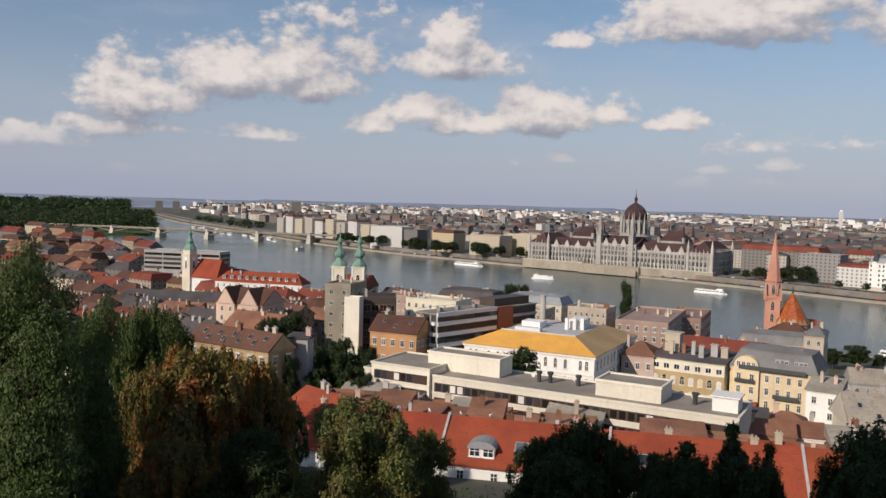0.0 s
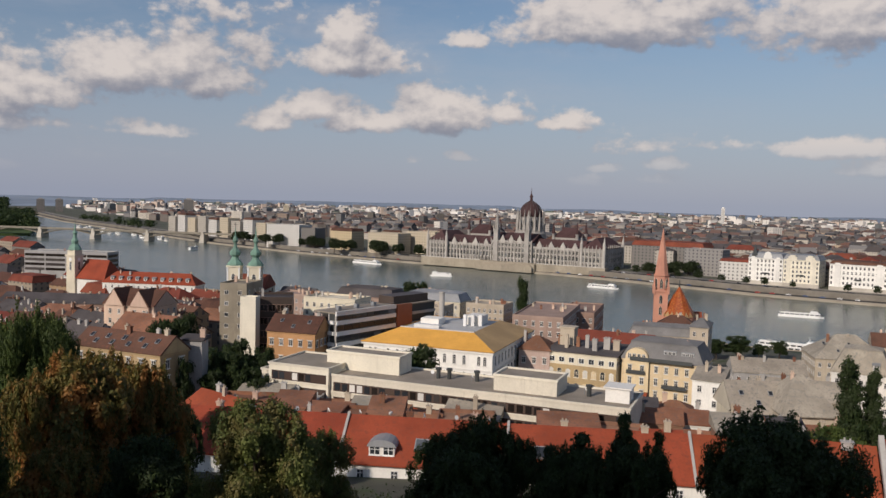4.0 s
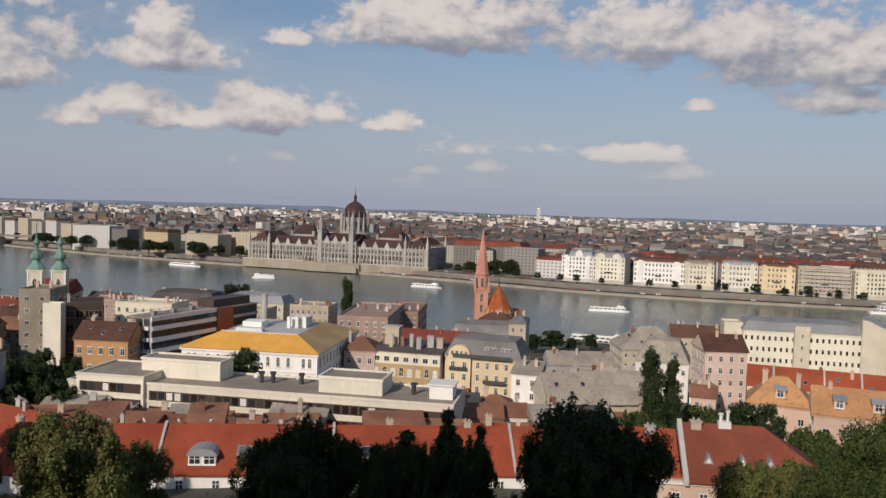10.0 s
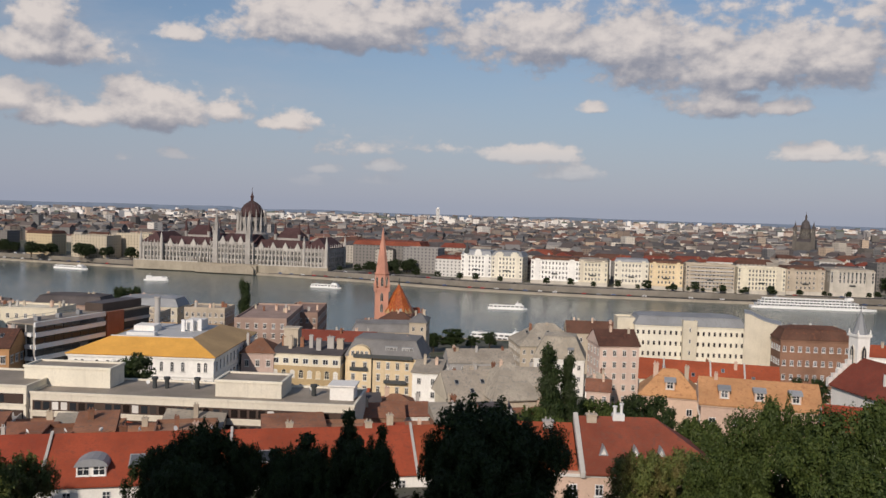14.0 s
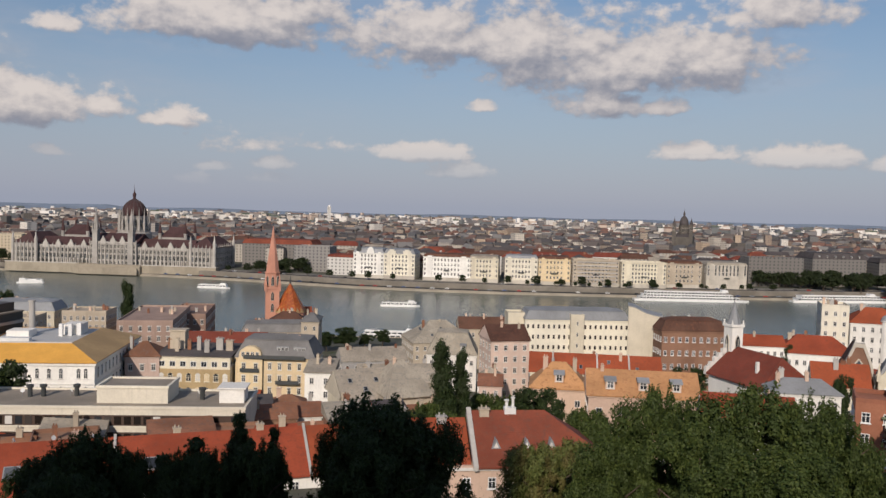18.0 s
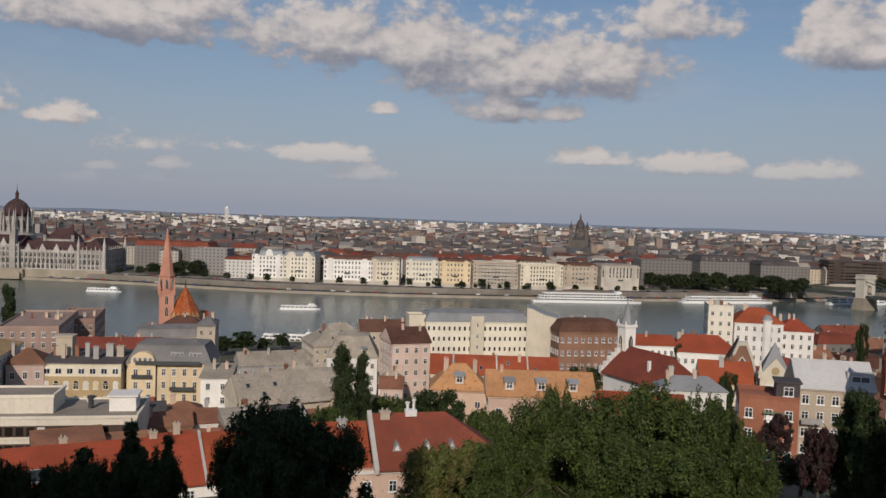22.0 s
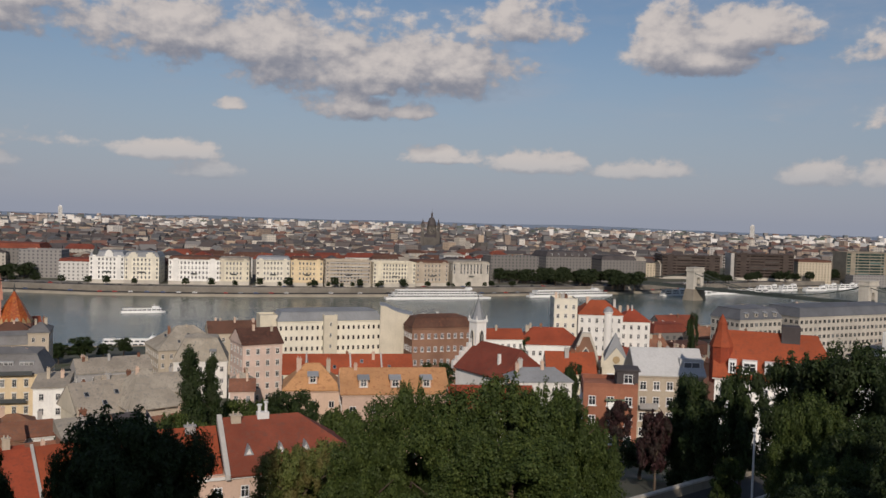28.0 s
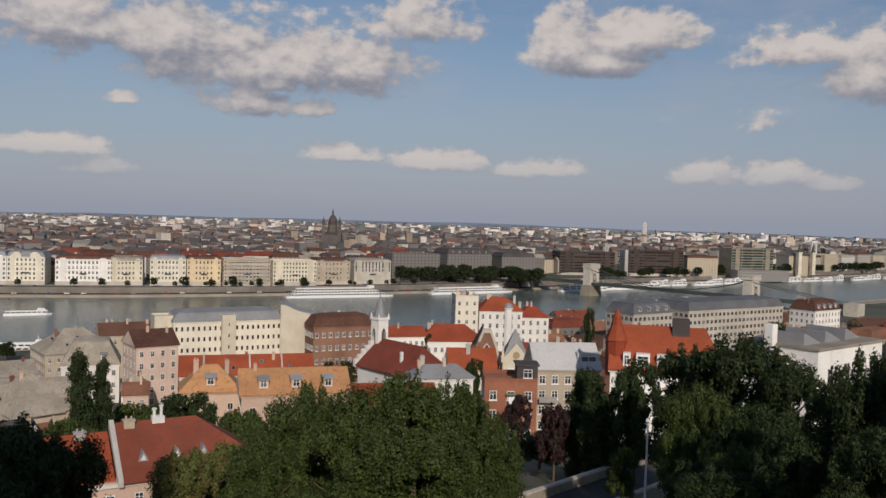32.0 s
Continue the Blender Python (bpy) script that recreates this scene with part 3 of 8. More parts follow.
def house(name, label, x, y, rot, w, d, top, wall, roof, style="gable", rh=4.0, rows=3, cols=5, win=(1.2, 1.8), wstyle="sill", chim=2, base=None, fm=None, gm=None,
          hips=(0, 0), sky=0, dorm=0, category="house", over=0.45, sidecols=None, panes=True, first=1.6, group="", flip=False):
    """A house whose front, w wide, faces the camera's side; top is the height of the eaves, the front's middle stands at x, y."""
    z0 = ground_z(x, y) if base is None else base
    h = top - z0
    if math.hypot(x, y) > 125:
        panes = False
    ob = thing(name, label, category, pose(x, y, z0, 0, 0, rot), group)
    c, s = math.cos(radians(rot)), math.sin(radians(rot))
    mid = (x - s * d / 2, y + c * d / 2)
    part("wall", Geo().box(-w / 2, w / 2, 0, d, -6, h), wall, ob)
    if style != "flat" and rows:
        part("cornice", Geo().box(-w / 2 - 0.25, w / 2 + 0.25, -0.25, d + 0.25, h - 0.55, h - 0.15), wall, ob)
    g = Geo()
    if style in ("gable", "hip"):
        hp = (min(w / 2 - 0.1, d / 2 * 0.9),) * 2 if style == "hip" else hips
        if flip:
            m = Geo().gable(-over, d + over, -w / 2 - over, w / 2 + over, h, h + rh, *hp)
            g.add([(b, a, z) for a, b, z in m.v], [tuple(reversed(f)) for f in m.f])
        else:
            g.gable(-w / 2 - over, w / 2 + over, -over, d + over, h, h + rh, *hp)
        part("roof", g, roof, ob)
        if style == "gable" and not flip:
            for sx, hh in ((-1, hips[0]), (1, hips[1])):
                if hh == 0:
                    a, b = sorted((sx * (w / 2 + over + 0.04), sx * (w / 2 - 0.3)))
                    e = Geo().add([(a, 0, h - 0.2), (a, d, h - 0.2), (a, d / 2, h + rh - 0.35), (b, 0, h - 0.2), (b, d, h - 0.2), (b, d / 2, h + rh - 0.35)], [(0, 2, 1), (3, 4, 5), (0, 1, 4, 3), (1, 2, 5, 4), (2, 0, 3, 5)])
                    part("gable_wall", e, wall, ob)
        elif style == "gable" and flip:
            part("gable_wall", Geo().extrude_y([(-w / 2, h - 0.3), (w / 2, h - 0.3), (0, h + rh - 0.35)], -over - 0.04, 0.3), wall, ob)
    elif style == "mansard":
        k = rh * 0.45
        g.add([(-w / 2 - over, -over, h), (w / 2 + over, -over, h), (w / 2 + over, d + over, h), (-w / 2 - over, d + over, h), (-w / 2 + k, k, h + rh), (w / 2 - k, k, h + rh), (w / 2 - k, d - k, h + rh), (-w / 2 + k, d - k, h + rh)],
              [(0, 3, 2, 1), (4, 5, 6, 7), (0, 1, 5, 4), (1, 2, 6, 5), (2, 3, 7, 6), (3, 0, 4, 7)])
        g.gable(-w / 2 + k - 0.2, w / 2 - k + 0.2, k - 0.2, d - k + 0.2, h + rh + 0.1, h + rh + 1.2, min(w / 2 - k, d / 2 - k), min(w / 2 - k, d / 2 - k))
        part("roof", g, roof, ob)
    elif style == "flat":
        g.box(-w / 2 + 0.35, w / 2 - 0.35, 0.35, d - 0.35, h - 0.3, h - 0.05)
        part("roof", g, roof, ob)
        q = Geo().box(-w / 2, w / 2, 0, 0.3, h, h + 0.7).box(-w / 2, w / 2, d - 0.3, d, h, h + 0.7).box(-w / 2, -w / 2 + 0.3, 0.3, d - 0.3, h, h + 0.7).box(w / 2 - 0.3, w / 2, 0.3, d - 0.3, h, h + 0.7)
        part("parapet", q, wall, ob)
    elif style == "shed":
        g.add([(-w / 2 - over, -over, h), (w / 2 + over, -over, h), (w / 2 + over, d + over, h + rh), (-w / 2 - over, d + over, h + rh), (-w / 2 - over, -over, h - 0.3), (w / 2 + over, -over, h - 0.3), (w / 2 + over, d + over, h - 0.3), (-w / 2 - over, d + over, h - 0.3)],
              [(0, 1, 2, 3), (4, 5, 1, 0), (5, 6, 2, 1), (6, 7, 3, 2), (7, 4, 0, 3), (7, 6, 5, 4)])
        part("roof", g, roof, ob)
    fh = (h - 0.6) / max(rows, 1) if h < rows * 5.6 else 3.6
    faces = [(w, cols, lambda u, zz: pose(u, 0, zz), (s, -c), (x, y))]
    nside = sidecols if sidecols is not None else max(1, round(d / max(w, 1) * cols))
    faces.append((d, nside, lambda u, zz: pose(w / 2, d / 2 + u, zz, 0, 0, 90), (c, s), (mid[0] + c * w / 2, mid[1] + s * w / 2)))
    faces.append((d, nside, lambda u, zz: pose(-w / 2, d / 2 - u, zz, 0, 0, -90), (-c, -s), (mid[0] - c * w / 2, mid[1] - s * w / 2)))
    for span, n, place, nrm, at in faces:
        if n <= 0 or nrm[0] * -at[0] + nrm[1] * -at[1] <= 0:
            continue
        for r in range(rows):
            zz = h - 0.6 - fh * (r + 1) + max(0.4, (fh - win[1]) * 0.45)
            if zz < 0.3:
                continue
            for i in range(n):
                add_window(ob, place((i + 0.5) * span / n - span / 2, zz), win[0], win[1], wstyle, fm, gm, panes)
    for i in range(chim):
        cx = (random.random() - 0.5) * w * 0.85
        cy = d * random.uniform(0.35, 0.65) if style != "flat" else d * random.uniform(0.2, 0.8)
        chimney(ob, cx, cy, h + (rh * 0.75 if style != "flat" else 0), random.uniform(0.8, 1.5), random.uniform(1.6, 2.8))
    if style in ("gable", "hip", "mansard") and (sky or dorm):
        run = (d / 2 + over) if style != "mansard" else rh * 0.45 + over
        slope = math.atan2(rh, run)
        for i in range(sky):
            u = (i + 0.5) / sky * w * 0.86 - w * 0.43
            k = 0.32 if i % 2 else 0.6
            sk = Geo().box(-0.5, 0.5, -0.7, 0.7, -0.1, 0.14)
            o = part("skylight", sk, ZINC, ob, at=pose(u, -over + run * k, h + rh * k + 0.1, math.degrees(slope)))
            part("pane", Geo().box(-0.4, 0.4, -0.58, 0.58, 0.15, 0.17), GLASS, o)
        for i in range(dorm):
            u = (i + 0.5) / dorm * w * 0.9 - w * 0.45
            k = 0.22
            y0 = -over + run * k
            dz = h + rh * k
            dg = Geo().box(-0.95, 0.95, y0, y0 + 2.6, dz - 0.4, dz + 1.9)
            o = part("dormer", dg, wall, ob, at=pose(u, 0, 0))
            part("dormer_roof", Geo().gable(-1.2, 1.2, y0 - 0.3, y0 + 3.2, dz + 1.9, dz + 2.5), ZINC, o)
            add_window(o, pose(0, y0, dz + 0.3), 1.3, 1.4, "sill", fm, gm, False)
    return ob


# ---- land and river ----
WEST = [(-1500, 3300), (-1050, 2500), (-780, 1900), (-640, 1560), (-440, 1120), (-310, 900), (-160, 740), (0, 630), (130, 525), (240, 440), (380, 362), (560, 285), (800, 190), (1040, 110), (1400, 10), (1900, -120), (2900, -420)]
EAST = [(-1250, 3400), (-900, 2650), (-700, 2230), (-496, 1890), (-330, 1612), (-215, 1420), (-67, 1225), (86, 1075), (220, 955), (306, 862), (391, 747), (480, 669), (600, 592), (715, 524), (850, 464), (980, 420), (1244, 326), (1711, 171), (2900, -160)]


def offset(line, by):
    """The line moved by metres to its left."""
    out = []
    for i, (x, y) in enumerate(line):
        a, b = Vector(line[max(0, i - 1)]), Vector(line[min(len(line) - 1, i + 1)])
        t = (b - a).normalized()
        out.append((x - t.y * by, y + t.x * by))
    return out


def inside(px, py, poly):
    hit = np.zeros(px.shape, bool)
    j = len(poly) - 1
    for i in range(len(poly)):
        (xi, yi), (xj, yj) = poly[i], poly[j]
        cut = ((yi > py) != (yj > py)) & (px < (xj - xi) * (py - yi) / (yj - yi + 1e-9) + xi)
        hit ^= cut
        j = i
    return hit


def build_ground():
    bed = offset(WEST, -14) + offset(EAST, 27)[::-1]
    pest = offset(EAST, 0) + [(4000, -1300), (6000, 0), (6000, 6000), (-1250, 6000)]
    az = np.concatenate([np.arange(-50, 110, 0.7), np.arange(110, 310, 6.0)])
    r = np.concatenate([np.arange(6, 60, 6), np.arange(60, 440, 10), np.arange(440, 1500, 14), np.geomspace(1500, 4950, 26)])
    A, R = np.meshgrid(np.radians(az), r, indexing="ij")
    X, Y = R * np.sin(A), R * np.cos(A)
    Z = np.vectorize(ground_z)(X, Y)
    east = inside(X, Y, pest)
    Z[east] = 7.6
    behind = (np.degrees(A) > 115) & (np.degrees(A) < 305)
    Z[behind] = np.maximum(Z[behind], 40)
    Z[inside(X, Y, bed)] = -5.0
    na, nr = A.shape
    v = [(0.0, 0.0, 81.0)] + list(zip(X.ravel().tolist(), Y.ravel().tolist(), Z.ravel().tolist()))
    f = []
    for i in range(na):
        k = (i + 1) % na
        f.append((0, 1 + k * nr, 1 + i * nr))
        f += [(1 + i * nr + j, 1 + k * nr + j, 1 + k * nr + j + 1, 1 + i * nr + j + 1) for j in range(nr - 1)]
    f = [tuple(reversed(q)) for q in f]
    g = Geo()
    g.v, g.f, g.m = v, f, [0] * len(f)
    solid("ground", g, SOIL, "green and earthy town ground sloping down to the river", "ground", kind="structure", smooth=True)


build_ground()
# the sheet of water in strips between the banks
pl = [(x, y, 0.0) for x, y in offset(WEST, -8)]
pr = [(x, y, 0.0) for x, y in offset(EAST, 8)]


def resample(line, n):
    d = [0.0]
    for a, b in zip(line, line[1:]):
        d.append(d[-1] + math.dist(a, b))
    t = np.linspace(0, d[-1], n)
    return list(zip(*[np.interp(t, d, [p[k] for p in line]).tolist() for k in range(3)]))


pl, pr = resample(pl, 80), resample(pr, 80)
w = Geo().add(pl + pr, [(i, i + 1, 81 + i, 80 + i) for i in range(79)])
w.f = [tuple(reversed(q)) for q in w.f]
solid("water", w, WATER, "grey-green river with small ripples", "river", kind="structure")


def sweep(line, prof):
    """A cross-section (offset to the left, height) carried along a line."""
    g = Geo()
    rails = [offset(line, o) for o, z in prof]
    n = len(line)
    vs = [(rails[k][i][0], rails[k][i][1], prof[k][1]) for i in range(n) for k in range(len(prof))]
    m = len(prof)
    fs = [(i * m + k, (i + 1) * m + k, (i + 1) * m + k + 1, i * m + k + 1) for i in range(n - 1) for k in range(m - 1)]
    return g.add(vs, fs)


def smooth_line(line, n=120):
    return [p[:2] for p in resample([(*p, 0.0) for p in line], n)]


E2, W2 = smooth_line(EAST), smooth_line(WEST)
solid("quay_wall_east", sweep(E2, [(0, -5), (-0.2, 0.3), (2.5, 2.2), (4.0, 2.3), (4.0, -5)]), QUAY, "sloping pale stone river embankment", "quay", kind="structure")
solid("road_lower_quay", sweep(E2, [(4.0, 1.5), (4.0, 2.5), (14.0, 2.7), (14.0, 1.5)]), ASPHALT, "grey asphalt road along the lower river quay", "road", kind="structure")
solid("quay_wall_upper", sweep(E2, [(14.0, 1.0), (14.0, 7.3), (14.6, 8.0), (15.2, 8.0), (15.2, 6.4)]), QUAYWALL, "stone retaining wall with parapet above the quay road", "wall", kind="structure")
solid("pavement_east", sweep(E2, [(15.2, 5.0), (15.2, 7.6), (21.0, 7.65), (21.0, 5.0)]), PAVING, "pale stone promenade along the river", "pavement", kind="structure")
solid("road_upper_quay", sweep(E2, [(21.0, 5.0), (21.0, 7.5), (31.0, 7.5), (31.0, 5.0)]), ASPHALT, "asphalt road in front of the riverside houses", "road", kind="structure")
solid("pavement_houses", sweep(E2, [(31.0, 5.0), (31.0, 7.65), (46.0, 7.7), (46.0, 5.0)]), PAVING, "pale pavement before the riverside houses", "pavement", kind="structure")
solid("quay_wall_west", sweep(W2, [(0, -5), (0, 0.2), (-2.5, 2.4), (-6, 2.6), (-6, 6.4), (-6.8, 6.4), (-6.8, 5.8), (-24, 6.6), (-24, 0)]), QUAY, "stone embankment and promenade on the near bank", "quay", kind="structure")
hg = Geo()
n = 220
ridge = []
for i in range(n):
    a = radians(-60 + 170 * i / (n - 1))
    deg = math.degrees(a)
    hgt = 43 + 9 * noise.noise((deg * 0.06, 3.1, 0)) + 5 * noise.noise((deg * 0.25, 7.7, 0)) + (7 if -12 < deg < 12 else 0) - (10 if deg > 62 else 0) * min(1, (deg - 62) / 10)
    ridge.append((a, hgt))
vs = []
for a, hgt in ridge:
    for rr, zz in ((3900, 4), (4300, 0.45 * hgt), (4700, hgt), (4940, hgt * 0.9), (4945, -5)):
        vs.append((rr * math.sin(a), rr * math.cos(a), zz))
hg.add(vs, [((i + 1) * 5 + k, i * 5 + k, i * 5 + k + 1, (i + 1) * 5 + k + 1) for i in range(n - 1) for k in range(4)])
# distance haze is painted into the hills as a pale blue base
HILL = mk("haze_tinted_hills", (0.24, 0.29, 0.36), var=0.2, big=0.004, fine=0.03, bump=0.0, rnd=0.0, streak=0.0, tint=(0.28, 0.32, 0.36))
solid("backdrop_hills", hg, HILL, "low wooded hills along the horizon, blue haze painted in", "hills", kind="structure", smooth=True)


# ---- the parliament on the far bank ----
PINN = {}


def pinnacle_mesh(h, r, mat, key):
    k = (round(h, 1), round(r, 2), mat.name)
    if k not in PINN:
        g = Geo().taper(0, 0, 0, h * 0.35, r, r, r * 0.9, r * 0.9).taper(0, 0, h * 0.35, h * 0.40, r * 1.25, r * 1.25, r * 1.25, r * 1.25).taper(0, 0, h * 0.40, h, r * 0.85, r * 0.85, 0.06, 0.06)
        PINN[k] = g.mesh("pinnacle", [mat])
    return PINN[k]


def gothic_window(w, h):
    k = ("gothic", w, h)
    if k not in WINDOWS:
        f, p = Geo(), Geo()
        out = [(-w / 2, 0), (w / 2, 0), (w / 2, h * 0.7), (w * 0.3, h * 0.88), (0, h), (-w * 0.3, h * 0.88), (-w / 2, h * 0.7)]
        f.extrude_y([(a * 1.16, b * 1.05 - 0.15) for a, b in out], -0.25, 0.0)
        f.box(-0.09, 0.09, -0.45, -0.25, 0.1, h * 0.8)
        p.extrude_y([(a * 0.95, b * 0.98 + 0.05) for a, b in out], -0.33, -0.26)
        f.v, f.f, f.m = f.v + p.v, f.f + [tuple(i + len(f.v) for i in q) for q in p.f], [0] * len(f.f) + [1] * len(p.f)
        WINDOWS[k] = f.mesh("window", [PALESTONE, GLASS])
    return WINDOWS[k]


def gothic(parent, x, y, z, w, h, turn=0):
    part("window", gothic_window(w, h), None, parent, at=pose(x, y, z, 0, 0, turn))


def parliament():
    ob = thing("parliament_building", "vast pale grey neo-gothic parliament with a dark red dome", "parliament", pose(202.5, 983.5, 8.0, 0, 0, -38) @ Matrix.Diagonal((0.93, 1, 1, 1)))
    # terrace and body
    part("terrace", Geo().box(-130, 130, -9, 3, -7, 3.2).box(-40, 40, -14, -9, -7, 2.4), QUAY, ob, "stone terrace wall")
    part("wall", Geo().box(-122, 122, 3, 34, -3, 21), GREYSTONE, ob)
    part("wall", Geo().box(-29, 29, 0, 40, -3, 26.5), GREYSTONE, ob, "taller middle block")
    for sx in (-1, 1):
        a, b = sorted((sx * 96, sx * 125))
        part("wall", Geo().box(a, b, -1, 62, -3, 24), GREYSTONE, ob, "end pavilion")
        g = Geo()
        m = Geo().gable(-1, 63, a - 0.5, b + 0.5, 24, 36, 11, 11)
        g.add([(q, p, z) for p, q, z in m.v], [tuple(reversed(f)) for f in m.f])
        part("roof", g, MAROON, ob, "steep dark red slate roof")
        a, b = sorted((sx * 29, sx * 96))
        part("roof", Geo().gable(a, b, 4, 33, 21, 31.5), MAROON, ob, "steep dark red slate roof")
        # raised chamber with four turrets
        a, b = sorted((sx * 46, sx * 78))
        part("wall", Geo().box(a, b, 26, 54, 0, 34), GREYSTONE, ob, "raised assembly hall")
        part("roof", Geo().gable(a - 0.5, b + 0.5, 25.5, 54.5, 34, 45, 9, 9), MAROON, ob, "steep dark red slate roof")
        for px in (a, b):
            for py in (26, 54):
                part("turret", Geo().lathe(px, py, [(2.1, 0), (2.1, 37), (2.5, 37.2), (2.5, 38)], 8).lathe(px, py, [(2.6, 38), (1.5, 44), (0.1, 53)], 8, 1), [GREYSTONE, MAROON], ob)
        for i in range(6):
            gothic(ob, a + (i + 0.5) * (b - a) / 6, 26, 24.5, 2.2, 7.5)
        part("wall", Geo().box(min(sx * 30, sx * 46), max(sx * 30, sx * 46), 12, 50, 0, 24), GREYSTONE, ob)
        # the two slim towers that flank the middle
        tg = Geo().taper(sx * 22, 1.5, -3, 40, 3.4, 3.4, 3.0, 3.0).taper(sx * 22, 1.5, 40, 41.2, 3.6, 3.6, 3.6, 3.6).lathe(sx * 22, 1.5, [(2.6, 41.2), (2.4, 48), (2.7, 48.3), (0.1, 65)], 8)
        tw = part("tower", tg, GREYSTONE, ob, "slim openwork tower")
        for dx in (-2.8, 2.8):
            for dy in (-2.8, 2.8):
                part("pinnacle", pinnacle_mesh(12, 0.8, GREYSTONE, 0), None, tw, at=pose(sx * 22 + dx, 1.5 + dy, 38))
    part("roof", Geo().gable(-29.5, 29.5, -0.5, 40.5, 26.5, 37), MAROON, ob, "steep dark red slate roof")
    # dome
    part("drum", Geo().lathe(0, 52, [(21, 0), (21, 36), (19, 38), (19, 40)], 16), GREYSTONE, ob)
    part("drum", Geo().lathe(0, 52, [(14.5, 40), (14.5, 55), (15.3, 55.3), (15.3, 56.3)], 16), CARVED, ob, "upper drum with tall windows")
    for i in range(16):
        a = 2 * math.pi * i / 16
        px, py = 17.8 * math.cos(a), 52 + 17.8 * math.sin(a)
        part("pinnacle", pinnacle_mesh(30, 1.25, GREYSTONE, 0), None, ob, at=pose(px, py, 36))
        if math.sin(a + math.pi / 16) < 0.4:
            gothic(ob, 14.35 * math.cos(a + math.pi / 16), 52 + 14.35 * math.sin(a + math.pi / 16), 44, 2.6, 9, math.degrees(a + math.pi / 16) + 90)
    dome = [(14.6, 56.3), (14.9, 59), (14.3, 63), (12.8, 67), (10.3, 70.5), (7.0, 73.2), (3.4, 75.2), (2.4, 75.8)]
    dm = part("dome", Geo().lathe(0, 52, dome, 32), MAROON, ob, "ribbed dark red dome", smooth=True)
    for i in range(16):
        a = 2 * math.pi * i / 16
        g = Geo()
        for (r0, z0), (r1, z1) in zip(dome, dome[1:]):
            g.tube((r0 * math.cos(a), 52 + r0 * math.sin(a), z0), (r1 * math.cos(a), 52 + r1 * math.sin(a), z1), 0.32, 0.32, 5)
        part("rib", g, DARKSLATE, dm)
    part("lantern", Geo().lathe(0, 52, [(2.6, 75.4), (2.6, 76.2), (1.9, 76.4), (1.9, 80.5), (2.5, 80.8), (2.3, 81.5), (0.9, 84), (0.25, 88), (0.2, 92.5)], 8), MAROON, ob)
    # bays: buttress, windows in rows, pinnacle on the parapet
    rowsz = [(2.6, 2.2, 4.0), (8.4, 3.0, 5.6), (15.4, 2.3, 4.2)]
    but = Geo().taper(0, 0, -3, 14, 0.75, 0.9, 0.6, 0.7).taper(0, 0, 14, 22.5, 0.5, 0.6, 0.4, 0.45).mesh("buttress", [CARVED])
    for i in range(51):
        x = -120 + 240 * i / 50
        front = -1 if abs(x) > 96 else (0 if abs(x) < 29 else 3)
        top = 24 if abs(x) > 96 else (26.5 if abs(x) < 29 else 21)
        b = part("buttress", but, None, ob, at=pose(x, front - 0.6, 0))
        part("pinnacle", pinnacle_mesh(5.5 if i % 2 else 4.0, 0.45, CARVED, 0), None, b, at=pose(0, 0, top - 1.2))
        if i < 50:
            xm = x + 2.4
            for z, ww, hh in rowsz:
                gothic(ob, xm, (-1 if abs(xm) > 96 else (0 if abs(xm) < 29 else 3)) + 0.0, z, ww, hh)
            if abs(xm) < 29:
                gothic(ob, xm, 0.0, 21, 1.9, 4)
    for sx in (-1, 1):
        for i in range(10):
            y = 2 + i * 6.3
            for z, ww, hh in rowsz:
                if sx > 0:
                    gothic(ob, 125, y + 1.5, z, ww, hh, 90)
            part("pinnacle", pinnacle_mesh(5.5, 0.45, CARVED, 0), None, ob, at=pose(sx * 125, y - 1.6, 23))
        for y in (-1, 62):
            for x in (96, 125):
                part("turret", Geo().lathe(sx * x, y, [(1.9, -3), (1.9, 28), (2.2, 28.3), (2.2, 29), (1.6, 29.2), (0.1, 38)], 8), CARVED, ob)
    for z0, d0 in ((7.4, 0.5), (14.2, 0.4), (20.4, 0.6)):
        part("string_course", Geo().box(-96, -29, 3 - d0, 3.1, z0, z0 + 0.55).box(29, 96, 3 - d0, 3.1, z0, z0 + 0.55).box(-29, 29, -d0, 0.1, z0, z0 + 0.55).box(-125, -96, -1 - d0, -0.9, z0, z0 + 0.55).box(96, 125, -1 - d0, -0.9, z0, z0 + 0.55), CARVED, ob)
    # stairs and balustrade before the terrace
    for k in range(5):
        part("stair_step", Geo().box(-34 - k * 1.2, 34 + k * 1.2, -15.2 - k * 0.9, -14.0 - k * 0.9, -7, 1.9 - k * 0.5), QUAY, ob)
    part("balustrade", Geo().box(-130, -40, -9.2, -8.8, 3.2, 4.2).box(40, 130, -9.2, -8.8, 3.2, 4.2), CARVED, ob)
    # parapets
    part("parapet", Geo().box(-96, -29, 2.6, 3.2, 21, 22.6).box(29, 96, 2.6, 3.2, 21, 22.6).box(-29, 29, -0.4, 0.2, 26.5, 28), CARVED, ob)
    for sx in (-1, 1):
        for k, x in enumerate((38, 54, 70, 86)):
            gb = Geo().extrude_y([(-3.2, 20), (3.2, 20), (3.2, 24), (0, 29.5), (-3.2, 24)], 2.2, 3.4)
            part("gable", gb, CARVED, ob, at=pose(sx * x, 0, 0))
    for x in (-12, 0, 12):
        part("gable", Geo().extrude_y([(-3.2, 25), (3.2, 25), (3.2, 29), (0, 35), (-3.2, 29)], -0.9, 0.3), CARVED, ob, at=pose(x, 0, 0))
